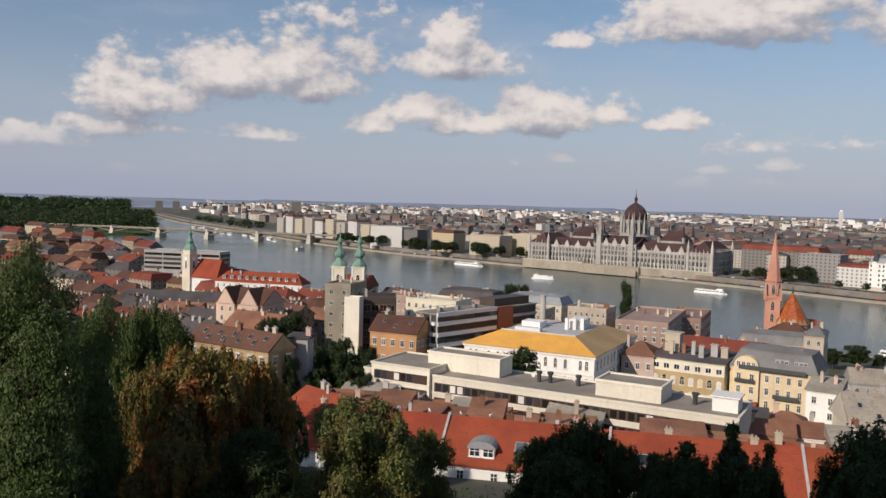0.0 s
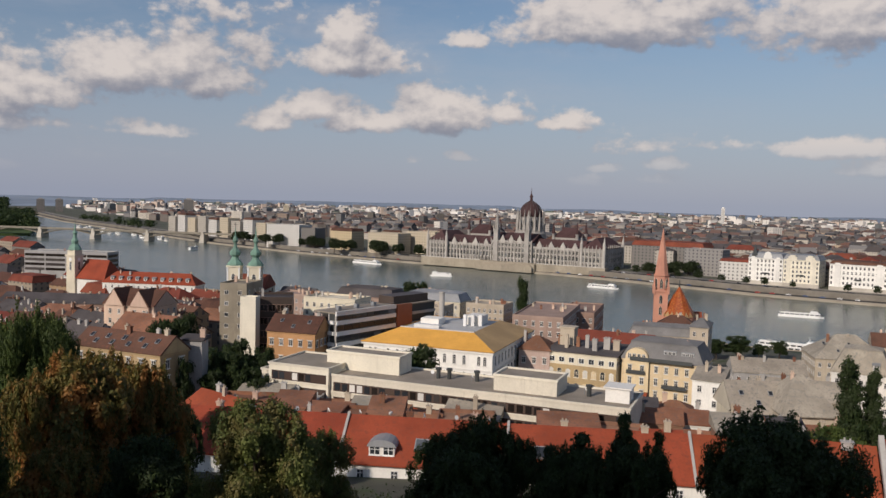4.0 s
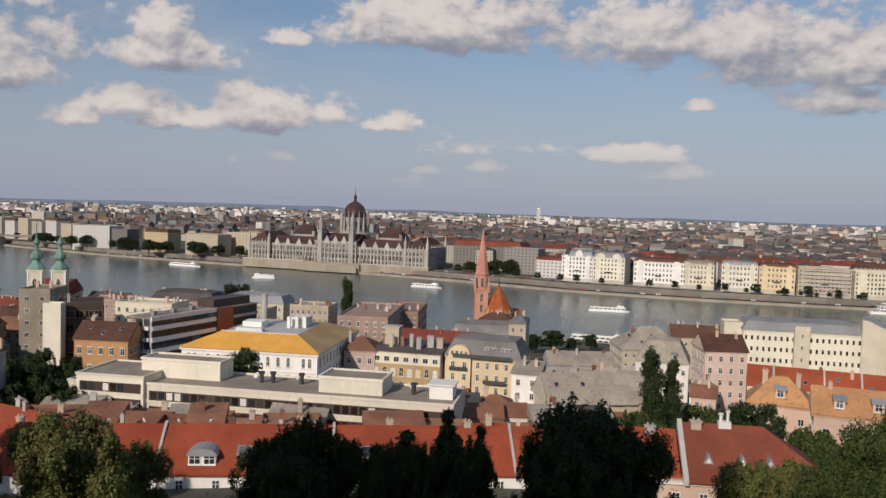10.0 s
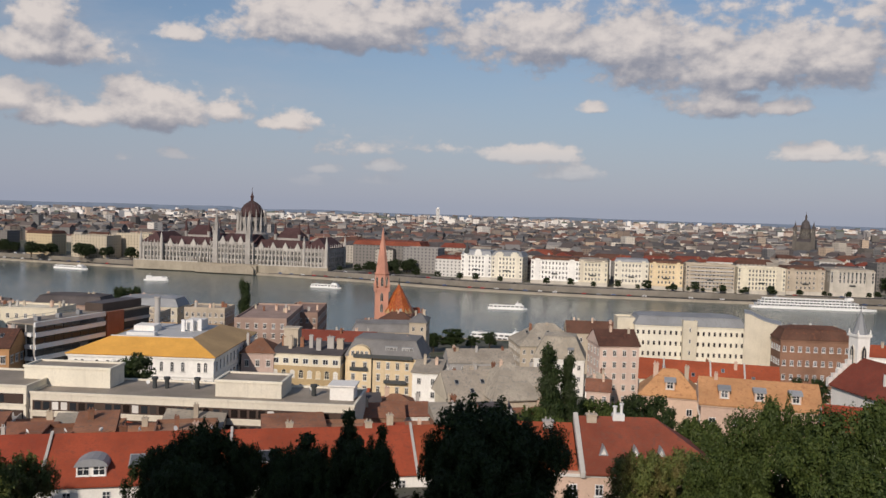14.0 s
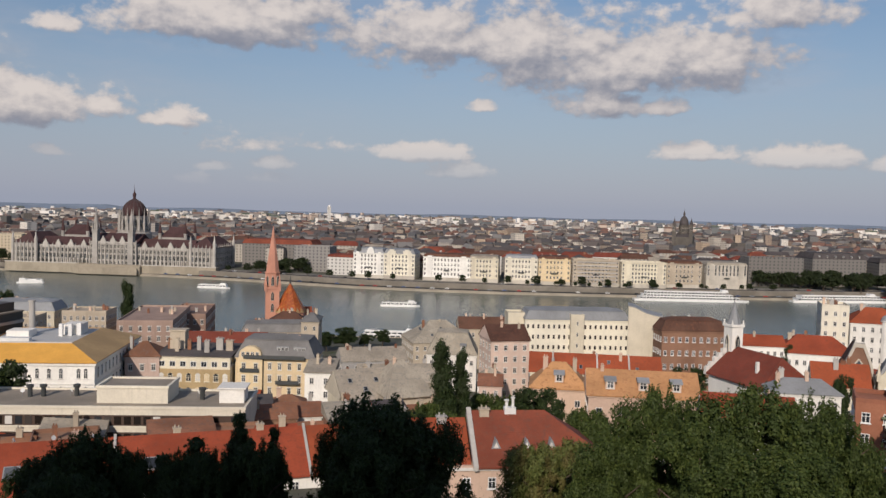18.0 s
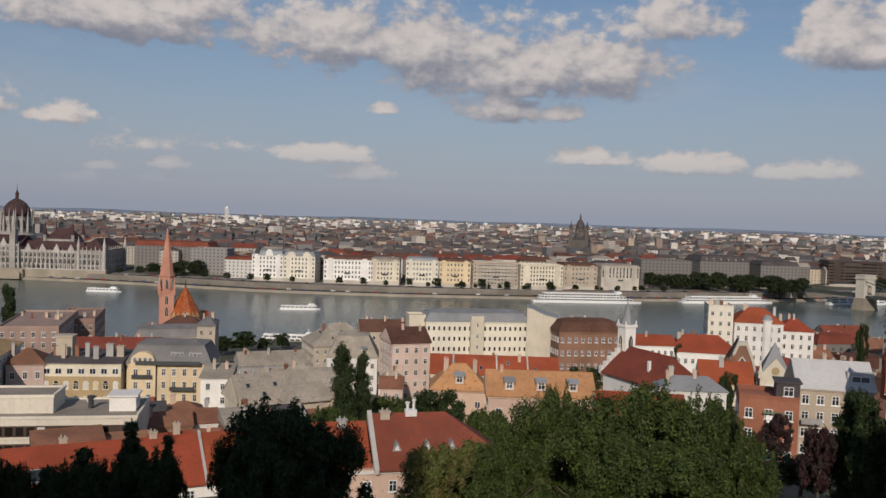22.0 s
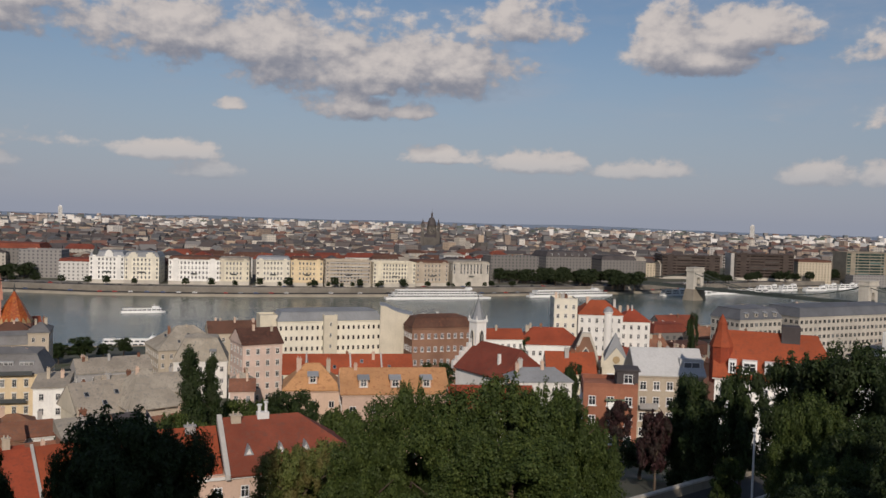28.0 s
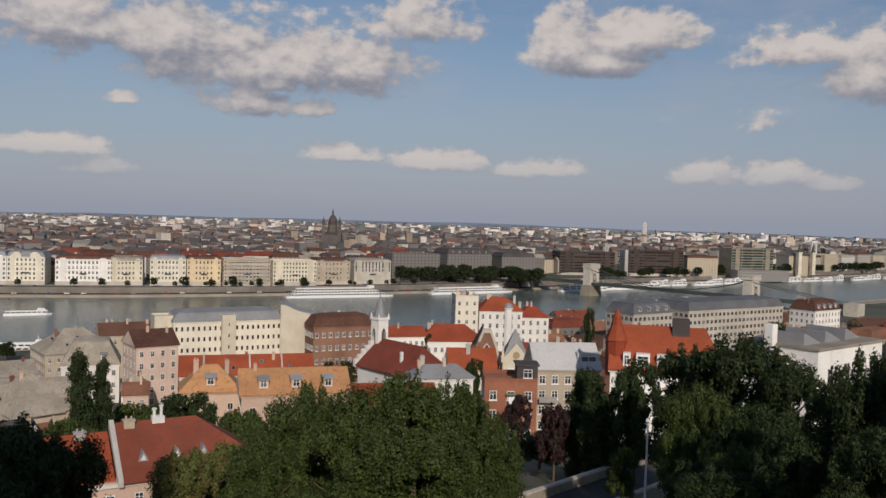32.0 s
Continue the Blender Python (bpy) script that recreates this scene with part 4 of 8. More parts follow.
    # arcade bars before the ground floor of the wings
    for sx in (-1, 1):
        for i in range(12):
            part("arcade_pier", Geo().box(-0.5, 0.5, -0.5, 0.5, 3.2, 8.2).box(-1.5, 1.5, -0.4, 0.4, 8.2, 9.0), CARVED, ob, at=pose(sx * (33 + i * 5.2), 0.5, 0))


parliament()


# ---- churches ----
def spire_top(g, x, y, z, r, h, n=8):
    return g.lathe(x, y, [(r, z), (0.12, z + h)], n)


def twin_church():
    ob = thing("twin_towered_church", "white baroque church with two green copper onion spires", "church", pose(-54.5, 500, 7, 0, 0, -8))
    part("nave", Geo().box(-9, 9, 6, 40, -2, 20), CREAM, ob)
    part("roof", Geo().gable(-9.5, 9.5, 5.5, 40.5, 20, 28), DARKRED, ob)
    for sx in (-1, 1):
        x = sx * 6.0
        t = part("tower", Geo().box(x - 4, x + 4, -4, 4, -2, 20).box(x - 4.4, x + 4.4, -4.4, 4.4, 20, 21).box(x - 3.6, x + 3.6, -3.6, 3.6, 21, 34).box(x - 4.1, x + 4.1, -4.1, 4.1, 34, 35), CREAM, ob, "cream tower with arched belfry")
        sp = [(4.7, 35), (4.4, 36.2), (2.4, 38.3), (1.8, 39.8), (3.1, 41.3), (3.1, 42.8), (1.7, 44.6), (1.0, 46), (0.9, 47.8), (1.7, 49.2), (1.3, 50.6), (0.5, 52), (0.12, 57.5)]
        s = part("spire", Geo().lathe(x, 0, sp, 8, 0, math.pi / 8), COPPER, ob, "green copper onion spire")
        part("cross", Geo().box(x - 0.1, x + 0.1, -0.1, 0.1, 57.3, 60).box(x - 0.7, x + 0.7, -0.1, 0.1, 58.6, 58.9), IRON, s)
        for k, (dx, dy, tr) in enumerate(((0, -3.6, 0), (3.6, 0, 90), (-3.6, 0, -90))):
            add_window(t, pose(x + dx, dy, 24, 0, 0, tr), 2.2, 5.0, "arch", PAINT, GLASS)
        for dx in (-3.4, 3.4):
            part("pilaster", Geo().box(x + dx - 0.4, x + dx + 0.4, -3.9, -3.6, 21, 34), PAINT, t)
    return ob


def clock_church():
    ob = thing("red_roofed_church", "white church with green-topped clock tower and red roof", "church", pose(-172, 575, 7, 0, 0, -30))
    part("tower", Geo().box(-3.6, 3.6, -3.6, 3.6, -2, 33).box(-4.1, 4.1, -4.1, 4.1, 33, 34).box(-3.2, 3.2, -3.2, 3.2, 34, 37), CREAM, ob)
    sp = part("spire", Geo().lathe(0, 0, [(4.2, 37), (3.5, 39), (2.0, 41), (2.3, 43), (1.2, 45), (1.1, 47), (1.6, 48.2), (0.6, 49.6), (0.12, 55)], 8), COPPER, ob, "green copper spire")
    part("cross", Geo().box(-0.1, 0.1, -0.1, 0.1, 55, 57).box(-0.6, 0.6, -0.1, 0.1, 56, 56.2), IRON, sp)
    for dx, dy, tr in ((0, -3.6, 0), (3.6, 0, 90)):
        add_window(ob, pose(dx, dy, 24, 0, 0, tr), 1.8, 4.5, "arch", PAINT)
        part("clock_face", Geo().lathe(0, 0, [(1.2, 0), (1.2, 0.15)], 16), PAINT, ob, at=pose(dx * 1.01, dy * 1.01, 31, 90, 0, tr))
    part("nave", Geo().box(3, 27, -2, 16, -2, 19), WHITE, ob)
    part("roof", Geo().gable(3.5, 28, -3, 17, 19, 31, 0, 5), RED, ob)
    return ob


def calvin_church():
    ob = thing("brick_spired_church", "pink brick church with tall spire and orange tent roof", "church", pose(169.2, 426.5, 8, 0, 0, -20))
    sh = part("tower", Geo().box(-3.6, 3.6, -3.6, 3.6, -2, 30).box(-4.0, 4.0, -4.0, 4.0, 30, 31), SPIRE, ob, "pink brick tower")
    part("belfry", Geo().lathe(0, 0, [(3.9, 31), (3.9, 38), (4.3, 38.4), (4.3, 39)], 8, 0, math.pi / 8), SPIRE, ob)
    st = part("spire", Geo().lathe(0, 0, [(3.7, 39), (2.0, 51), (0.12, 63.5)], 8, 0, math.pi / 8), SPIRE, ob, "tall tapering brick spire")
    part("finial", Geo().lathe(0, 0, [(0.12, 63.4), (0.35, 64), (0.06, 65.5)], 6), IRON, st)
    for i in range(8):
        a = 2 * math.pi * i / 8
        if math.sin(a) < 0.3:
            gothic(ob, 3.62 * math.cos(a), 3.62 * math.sin(a), 32, 1.3, 5.0, math.degrees(a) + 90)
    for dx in (-3.6, 3.6):
        for dy in (-3.6, 3.6):
            part("pinnacle", pinnacle_mesh(9, 0.7, SPIRE, 0), None, ob, at=pose(dx, dy, 29))
    for z in (10, 18, 24):
        gothic(ob, 0, -3.6, z, 1.4, 4.5)
    ap = part("apse", Geo().lathe(9.4, 0, [(8.4, -2), (8.4, 17.0), (8.8, 17.3), (8.8, 17.8)], 10), SPIRE, ob)
    part("apse_roof", Geo().lathe(9.4, 0, [(8.9, 17.7), (6.2, 22.4), (3.3, 27.8), (0.3, 32.8)], 10), GLAZED, ob, "orange glazed tile tent roof")
    for i in range(20):
        # yellow teeth of glazed tile along the eaves
        a0, a1 = 2 * math.pi * i / 20, 2 * math.pi * (i + 1) / 20
        am, rr = (a0 + a1) / 2, lambda a: 1.0 if abs((a / (2 * math.pi / 10)) % 1) < 0.02 or abs((a / (2 * math.pi / 10)) % 1) > 0.98 else 0.955
        pt = lambda a, r, z: (9.4 + r * rr(a) * math.cos(a), r * rr(a) * math.sin(a), z)
        part("tile_tooth", Geo().add([pt(a0, 9.05, 17.75), pt(a1, 9.05, 17.75), pt(am, 7.95, 20.6), pt(a0, 8.9, 17.7), pt(a1, 8.9, 17.7)], [(0, 1, 2), (0, 3, 4, 1)]), TAN, ob, "yellow glazed tiles along the eaves")
    part("finial", Geo().lathe(9.4, 0, [(0.3, 32.6), (0.5, 33.3), (0.08, 37)], 6), IRON, ap)
    part("nave", Geo().box(4, 22, 2, 36, -2, 13), SPIRE, ob)
    part("roof", Geo().gable(3.5, 22.5, 1.5, 36.5, 13, 18, 0, 0), RED, ob)
    for i in range(10):
        a = 2 * math.pi * (i + 0.5) / 10
        if math.sin(a) < 0.2:
            gothic(ob, 9.4 + 8.05 * math.cos(a), 8.05 * math.sin(a), 8, 1.8, 7.5, math.degrees(a) + 90)
    return ob


def basilica():
    ob = thing("domed_basilica", "large stone basilica with dark green dome and bell towers", "basilica", pose(1158, 1010, 8, 0, 0, -55) @ Matrix.Diagonal((0.60, 0.60, 0.96, 1)))
    part("wall", Geo().box(-28, 28, 0, 70, -2, 36), DARKSTONE, ob)
    part("roof", Geo().gable(-28, 28, 0, 70, 36, 44, 12, 12), DARKSLATE, ob)
    part("drum", Geo().lathe(0, 34, [(13.5, 30), (13.5, 56), (14.3, 56.4), (14.3, 57.6)], 16), DARKSTONE, ob)
    for i in range(16):
        a = 2 * math.pi * i / 16
        part("column", Geo().lathe(14.2 * math.cos(a), 34 + 14.2 * math.sin(a), [(0.8, 42), (0.7, 56)], 6), DARKSTONE, ob)
        if math.sin(a + 0.2) < 0.3:
            gothic(ob, 13.3 * math.cos(a + 0.196), 34 + 13.3 * math.sin(a + 0.196), 44, 2.4, 9, math.degrees(a + 0.196) + 90)
    part("dome", Geo().lathe(0, 34, [(13.4, 57.6), (13.0, 62), (11.4, 67), (8.4, 71.2), (4.2, 73.8), (2.8, 74.2)], 24), DARKSLATE, ob, "dark green copper dome", smooth=True)
    part("lantern", Geo().lathe(0, 34, [(2.8, 74), (2.8, 79), (3.2, 79.4), (1.6, 82), (0.2, 86), (0.15, 89)], 8), DARKSLATE, ob)
    for sx in (-1, 1):
        x = sx * 24
        part("bell_tower", Geo().box(x - 5.5, x + 5.5, -3, 8, -2, 44).box(x - 6, x + 6, -3.5, 8.5, 44, 45.4).box(x - 4.8, x + 4.8, -2.3, 7.3, 45.4, 58).box(x - 5.3, x + 5.3, -2.8, 7.8, 58, 59), DARKSTONE, ob)
        part("tower_roof", Geo().lathe(x, 2.5, [(5.4, 59), (4.6, 62.5), (2.2, 64.5), (1.7, 67.5), (0.4, 70), (0.1, 73)], 8), DARKSLATE, ob)
        gothic(ob, x, -2.3, 47, 2.4, 8)
    return ob


twin_church()
clock_church()
calvin_church()
basilica()


# ---- bridges ----
def chain_bridge():
    ob = thing("chain_bridge", "stone suspension bridge with two arched towers and iron chains", "bridge", pose(854, 288, 0, 0, 0, 79))
    # local x runs along the bridge from the near bank to the far bank
    half = 92.0
    part("deck", Geo().box(-190, 190, -6, 6, 12.0, 13.6), GREENIRON, ob, "iron deck")
    part("roadway", Geo().box(-190, 190, -4, 4, 13.61, 13.75), ASPHALT, ob)
    for sy in (-1, 1):
        part("railing", Geo().box(-190, 190, sy * 6 - 0.15, sy * 6 + 0.15, 13.6, 14.9), GREENIRON, ob)
    for sx in (-1, 1):
        x = sx * half
        part("pier", Geo().taper(x, 0, -4, 6, 7.5, 12.5, 6.2, 10.5).taper(x, 0, 6, 12, 6.2, 10.5, 5.6, 9.5), QUAY, ob, "stone river pier")
        tw = Geo().box(x - 4.6, x + 4.6, -9, -3.4, 12, 31).box(x - 4.6, x + 4.6, 3.4, 9, 12, 31)
        tw.box(x - 4.6, x + 4.6, -3.4, 3.4, 25, 31)
        for k in range(6):
            a0, a1 = math.pi * k / 6, math.pi * (k + 1) / 6
            tw.add([(x + s * 4.6, 3.4 * math.cos(a), 21.6 + 3.4 * math.sin(a)) for s in (-1, 1) for a in (a0, a1)] + [(x + s * 4.6, 3.4 * math.cos(a), 25) for s in (-1, 1) for a in (a0, a1)],
                   [(0, 1, 5, 4), (3, 2, 6, 7), (0, 2, 3, 1)])
        tw.box(x - 5.4, x + 5.4, -9.9, 9.9, 31, 32.6).box(x - 4.9, x + 4.9, -9.2, 9.2, 32.6, 34.6).box(x - 5.3, x + 5.3, -9.7, 9.7, 34.6, 35.4)
        part("tower", tw, PALESTONE, ob, "pale stone portal tower with an arch")
        part("abutment", Geo().box(sx * 186 - 6, sx * 186 + 6, -9, 9, -4, 17), PALESTONE, ob)
    for sy in (-1, 1):
        for k in range(2):
            y = sy * (6.4 + 0.5 * k)
            g = Geo()
            pts = []
            for i in range(25):
                u = -half + 2 * half * i / 24
                pts.append((u, 15.2 - k * 1.0 + 15.5 * (u / half) ** 2 + k * 1.0))
            for (u0, z0), (u1, z1) in zip(pts, pts[1:]):
                g.tube((u0, y, z0), (u1, y, z1), 0.38, 0.38, 5)
            for sx in (-1, 1):
                side = [(sx * (half + 94 * i / 10), 30.7 - 15.2 * (i / 10) ** 0.75) for i in range(11)]
                for (u0, z0), (u1, z1) in zip(side, side[1:]):
                    g.tube((u0, y, z0), (u1, y, z1), 0.38, 0.38, 5)
            part("chain", g, GREENIRON, ob, "iron link chain")
        for i in range(1, 48):
            u = -half + 2 * half * i / 48
            part("hanger", Geo().tube((u, sy * 6.4, 13.6), (u, sy * 6.4, 15.0 + 15.5 * (u / half) ** 2), 0.09, 0.09, 4), GREENIRON, ob)
    for i in range(12):
        u = -165 + 30 * i
        lp = part("lamp_post", Geo().lathe(u, 5.2, [(0.2, 13.6), (0.1, 14.2), (0.08, 19)], 6).lathe(u, 5.2, [(0.15, 19), (0.35, 19.4), (0.1, 20)], 6), IRON, ob)
    return ob


def margaret_bridge():
    ob = thing("arched_bridge", "long grey-brown bridge on flat iron arches and stone piers", "bridge", pose(-223.6, 1434.7, 0, 0, 0, 164.4))
    n, span = 6, 97.5
    part("deck", Geo().box(-60, n * span + 40, -8, 8, 14.2, 15.6), BRIDGESTEEL, ob)
    for sy in (-8, 8):
        part("railing", Geo().box(-60, n * span + 40, sy - 0.2, sy + 0.2, 15.6, 16.8), BRIDGESTEEL, ob)
    for i in range(n + 1):
        x = i * span
        part("pier", Geo().taper(x, 0, -4, 9, 4.5, 12, 3.6, 10).taper(x, 0, 9, 14.2, 3.4, 9, 3.0, 8.6).taper(x, 0, 14.2, 18, 2.0, 9.4, 1.6, 9.2), PALESTONE, ob, "stone pier")
        if i < n:
            for y in (-6, -2, 2, 6):
                g = Geo()
                pts = [(x + 3 + (span - 6) * k / 12, 6.5 + 7.2 * (1 - (2 * k / 12 - 1) ** 2)) for k in range(13)]
                for (a, za), (b, zb) in zip(pts, pts[1:]):
                    g.add([(a, y - 0.4, za), (b, y - 0.4, zb), (b, y + 0.4, zb), (a, y + 0.4, za), (a, y - 0.4, za + 1.0), (b, y - 0.4, zb + 1.0), (b, y + 0.4, zb + 1.0), (a, y + 0.4, za + 1.0)],
                          [(0, 3, 2, 1), (4, 5, 6, 7), (0, 1, 5, 4), (2, 3, 7, 6)])
                for k in range(1, 12):
                    a, za = pts[k]
                    g.box(a - 0.2, a + 0.2, y - 0.2, y + 0.2, za + 0.9, 14.3)
                part("arch", g, BRIDGESTEEL, ob, "flat iron arch")
    return ob


def white_bridge_pylon():
    ob = thing("white_cable_bridge", "white suspension bridge with slim steel pylons", "bridge", pose(1850, 190, 0, 0, 0, 70))
    part("deck", Geo().box(-210, 210, -9, 9, 14, 16), PAINT, ob)
    for sx in (-1, 1):
        part("pylon", Geo().taper(sx * 145, -8, -4, 54, 2.2, 1.6, 1.4, 1.2).taper(sx * 145, 8, -4, 54, 2.2, 1.6, 1.4, 1.2).box(sx * 145 - 1.2, sx * 145 + 1.2, -7, 7, 49, 53), PAINT, ob)
    for sy in (-8, 8):
        g = Geo()
        pts = [(u, 18 + 35 * (u / 145) ** 2) for u in range(-145, 146, 29)]
        for (a, za), (b, zb) in zip(pts, pts[1:]):
            g.tube((a, sy, za), (b, sy, zb), 0.4, 0.4, 5)
        part("cable", g, PAINT, ob)
    return ob


chain_bridge()
margaret_bridge()
white_bridge_pylon()


# ---- the near town ----
# ochre house with roof windows
house("tenement", "ochre house with a brown tiled roof full of skylights", -49.2, 194.2, -31, 25.3, 9, 48.4, OCHRE, BROWN, "gable", 3.6, 3, 7, (1.3, 2.0), "hood", 4, sky=9, hips=(0, 0))
house("red_roofed_wing", "low wing with a sloping orange-red tiled roof", -25.5, 166.0, -46, 14.0, 9, 41.6, WHITE, RED, "gable", 2.6, 1, 4, chim=2)
house("firewall_house", "pale grey blank fire wall of a narrow house", -33.2, 196.0, -12, 5.0, 4, 50.4, GREYW, DARKSLATE, "shed", 0.6, 0, 0, chim=1)
house("apartment_tower", "tall grey concrete apartment slab", -39.5, 322.6, -16, 10.6, 16, 49.4, DRAB, GRAVEL, "flat", 0, 8, 2, (1.6, 1.6), "plain", 2, category="building", sidecols=3)
house("stair_tower", "blank white slab of an office building", -28.0, 265.6, -14, 5.0, 4, 51.2, IVORY, GRAVEL, "flat", 0, 0, 0, chim=0, category="building", sidecols=0)
house("office_building", "dark brown glass office building", -21.0, 271.2, 2, 13.0, 14, 50.6, BRONZE, GRAVEL, "flat", 0, 7, 5, (2.3, 2.2), "plain", 1, fm=BROWNSTONE, gm=DARKGLASS, category="office", sidecols=3)
house("tenement", "orange plastered house with a brown tiled roof", -13.8, 249.7, -24, 15.6, 11, 43.6, ORANGE, BROWN, "gable", 4.4, 4, 5, (1.3, 1.9), "hood", 3, sky=3)


def striped_office():
    ob = thing("striped_office", "modern office block with white and dark horizontal window bands", "office", pose(-0.6, 252.0, 26, 0, 0, 46))
    # local x runs back along the long face; y to the left
    L, D, h, cut = 48.0, 9.0, 22.6, 27.0
    part("wall", Geo().box(0, L, 0, D, -6, h), IRON, ob)
    part("roof", Geo().box(-0.3, L + 0.3, -0.3, D + 0.3, h, h + 0.4), GRAVEL, ob)
    part("parapet", Geo().box(-0.45, cut, -0.6, 0.0, h - 0.5, h + 0.8), PAINT, ob, "white parapet band")
    for r in range(7):
        z = h - 3.3 * (r + 1)
        part("spandrel", Geo().box(-0.3, cut, -0.6, 0.0, z, z + 1.25), PAINT, ob, "white spandrel band")
        for i in range(8):
            part("pane", Geo().box(0.2 + i * cut / 8, (i + 1) * cut / 8 - 0.15, -0.12, 0.0, z + 1.3, z + 2.75), GLASS, ob)
        part("spandrel", Geo().box(cut + 8.5, L, -0.5, 0.0, z, z + 0.9), CONCRETE, ob, "grey spandrel band")
        part("balcony", Geo().box(-1.0, 0.0, 0.3, 2.6, z + 0.2, z + 1.2), PAINT, ob, "white balcony front")
        part("window", Geo().box(-0.1, 0.0, 3.0, 5.6, z + 0.6, z + 2.8), DARKGLASS, ob)
        part("front_panel", Geo().box(-0.2, 0.0, 5.9, D, z - 0.1, z + 2.9), PINK, ob, "pink rendered panel")
    part("front_frame", Geo().box(-0.35, 0.0, -0.3, 0.3, -4, h).box(-0.35, 0.0, 2.6, 3.0, -4, h), CONCRETE, ob)
    part("penthouse", Geo().box(cut + 1, L - 2, 1.5, D - 1, h + 0.4, h + 3.0), BRONZE, ob, "dark brown roof storey")
    part("red_panel", Geo().box(cut + 0.6, cut + 8.0, -0.7, 0.0, h - 8.4, h + 0.6), REDBRICK, ob, "slanting red panel")
    for i in range(3):
        part("vent", Geo().box(4 + i * 8, 5.3 + i * 8, 3, 4.3, h + 0.4, h + 1.7), ZINC, ob)
    part("roof_rail", Geo().box(0.2, cut, 0.3, 0.36, h + 1.2, h + 1.3).box(0.2, cut, D - 0.36, D - 0.3, h + 1.2, h + 1.3), ZINC, ob)


def yellow_roofed():
    ob = thing("yellow_roofed_school", "large white building with a bright yellow tiled hip roof", "building", pose(43.2, 231.0, 26, 0, 0, -27))
    w, d, h = 40.0, 45.0, 15.3
    wl = part("wall", Geo().box(-w, 0, 0, d, -6, h), WHITE, ob)
    part("cornice", Geo().box(-w - 0.4, 0.4, -0.4, d + 0.4, h - 0.9, h - 0.15), WHITE, ob)
    part("string_course", Geo().box(-w - 0.15, 0.15, -0.15, d, h - 6.0, h - 5.6), WHITE, ob)
    k, rh = 8.5, 3.7
    o = 0.7
    a, b = [(-w - o, -o), (o, -o), (o, d + o), (-w - o, d + o)], [(-w + k, k), (-k, k), (-k, d - k), (-w + k, d - k)]
    for i, mt in enumerate((GOLDEN, TAN, TAN, GOLDEN)):
        j = (i + 1) % 4
        part("roof", Geo().add([(*a[i], h), (*a[j], h), (*b[j], h + rh), (*b[i], h + rh), (*a[i], h - 0.2), (*a[j], h - 0.2), (*b[j], h + rh - 0.4), (*b[i], h + rh - 0.4)], [(0, 1, 2, 3), (4, 7, 6, 5), (0, 4, 5, 1), (1, 5, 6, 2), (3, 2, 6, 7), (0, 3, 7, 4)]), mt, ob)
    part("flat_roof", Geo().box(-w + k, -k, k, d - k, h, h + rh - 0.3), WHITEMETAL, ob, "pale sheet roof in the middle")
    part("penthouse", Geo().box(-w + 11, -w + 17, 18, 24, h + rh - 0.3, h + rh + 1.6), WHITE, ob)
    part("penthouse", Geo().box(-16, -11, 24, 31, h + rh - 0.3, h + rh + 2.6), WHITE, ob)
    part("vent_block", Geo().box(-w + 12, -w + 20, 10, 12.5, h + rh - 0.3, h + rh + 0.9), PAINT, ob)
    part("boiler_chimney", Geo().lathe(-w + 15, 26, [(0.9, h), (0.85, h + 12.5), (1.05, h + 12.6), (1.05, h + 13)], 12), CONCRETE, ob, "round pale chimney")
    part("ridge_cap", Geo().box(-w + k - 0.2, -k + 0.2, k - 0.25, k + 0.25, h + rh - 0.1, h + rh + 0.2), WHITEMETAL, ob, "pale sheet edging")
    for i in range(3):
        part("duct", Geo().box(-16 + i * 2.2, -15 + i * 2.2, 21 + i, 22 + i, h + rh - 0.3, h + rh + 3.2), PAINT, ob)
    xs = [-w + 2.2, -w + 4.0] + [-w + 8 + i * 2.95 for i in range(9)] + [-4.0, -2.2]
    for x in xs:
        add_window(ob, pose(x, 0, h - 4.3), 1.0, 2.1, "arch", FRAME)
        add_window(ob, pose(x, 0, h - 9.2), 1.3, 2.1, "arch", FRAME)
        add_window(ob, pose(x, 0, h - 13.5), 1.3, 2.1, "sill", FRAME)
    for i in range(12):
        add_window(ob, pose(0, 3 + i * 3.5, h - 4.3, 0, 0, 90), 1.0, 2.1, "arch", FRAME)
        add_window(ob, pose(0, 3 + i * 3.5, h - 9.2, 0, 0, 90), 1.3, 2.1, "arch", FRAME)


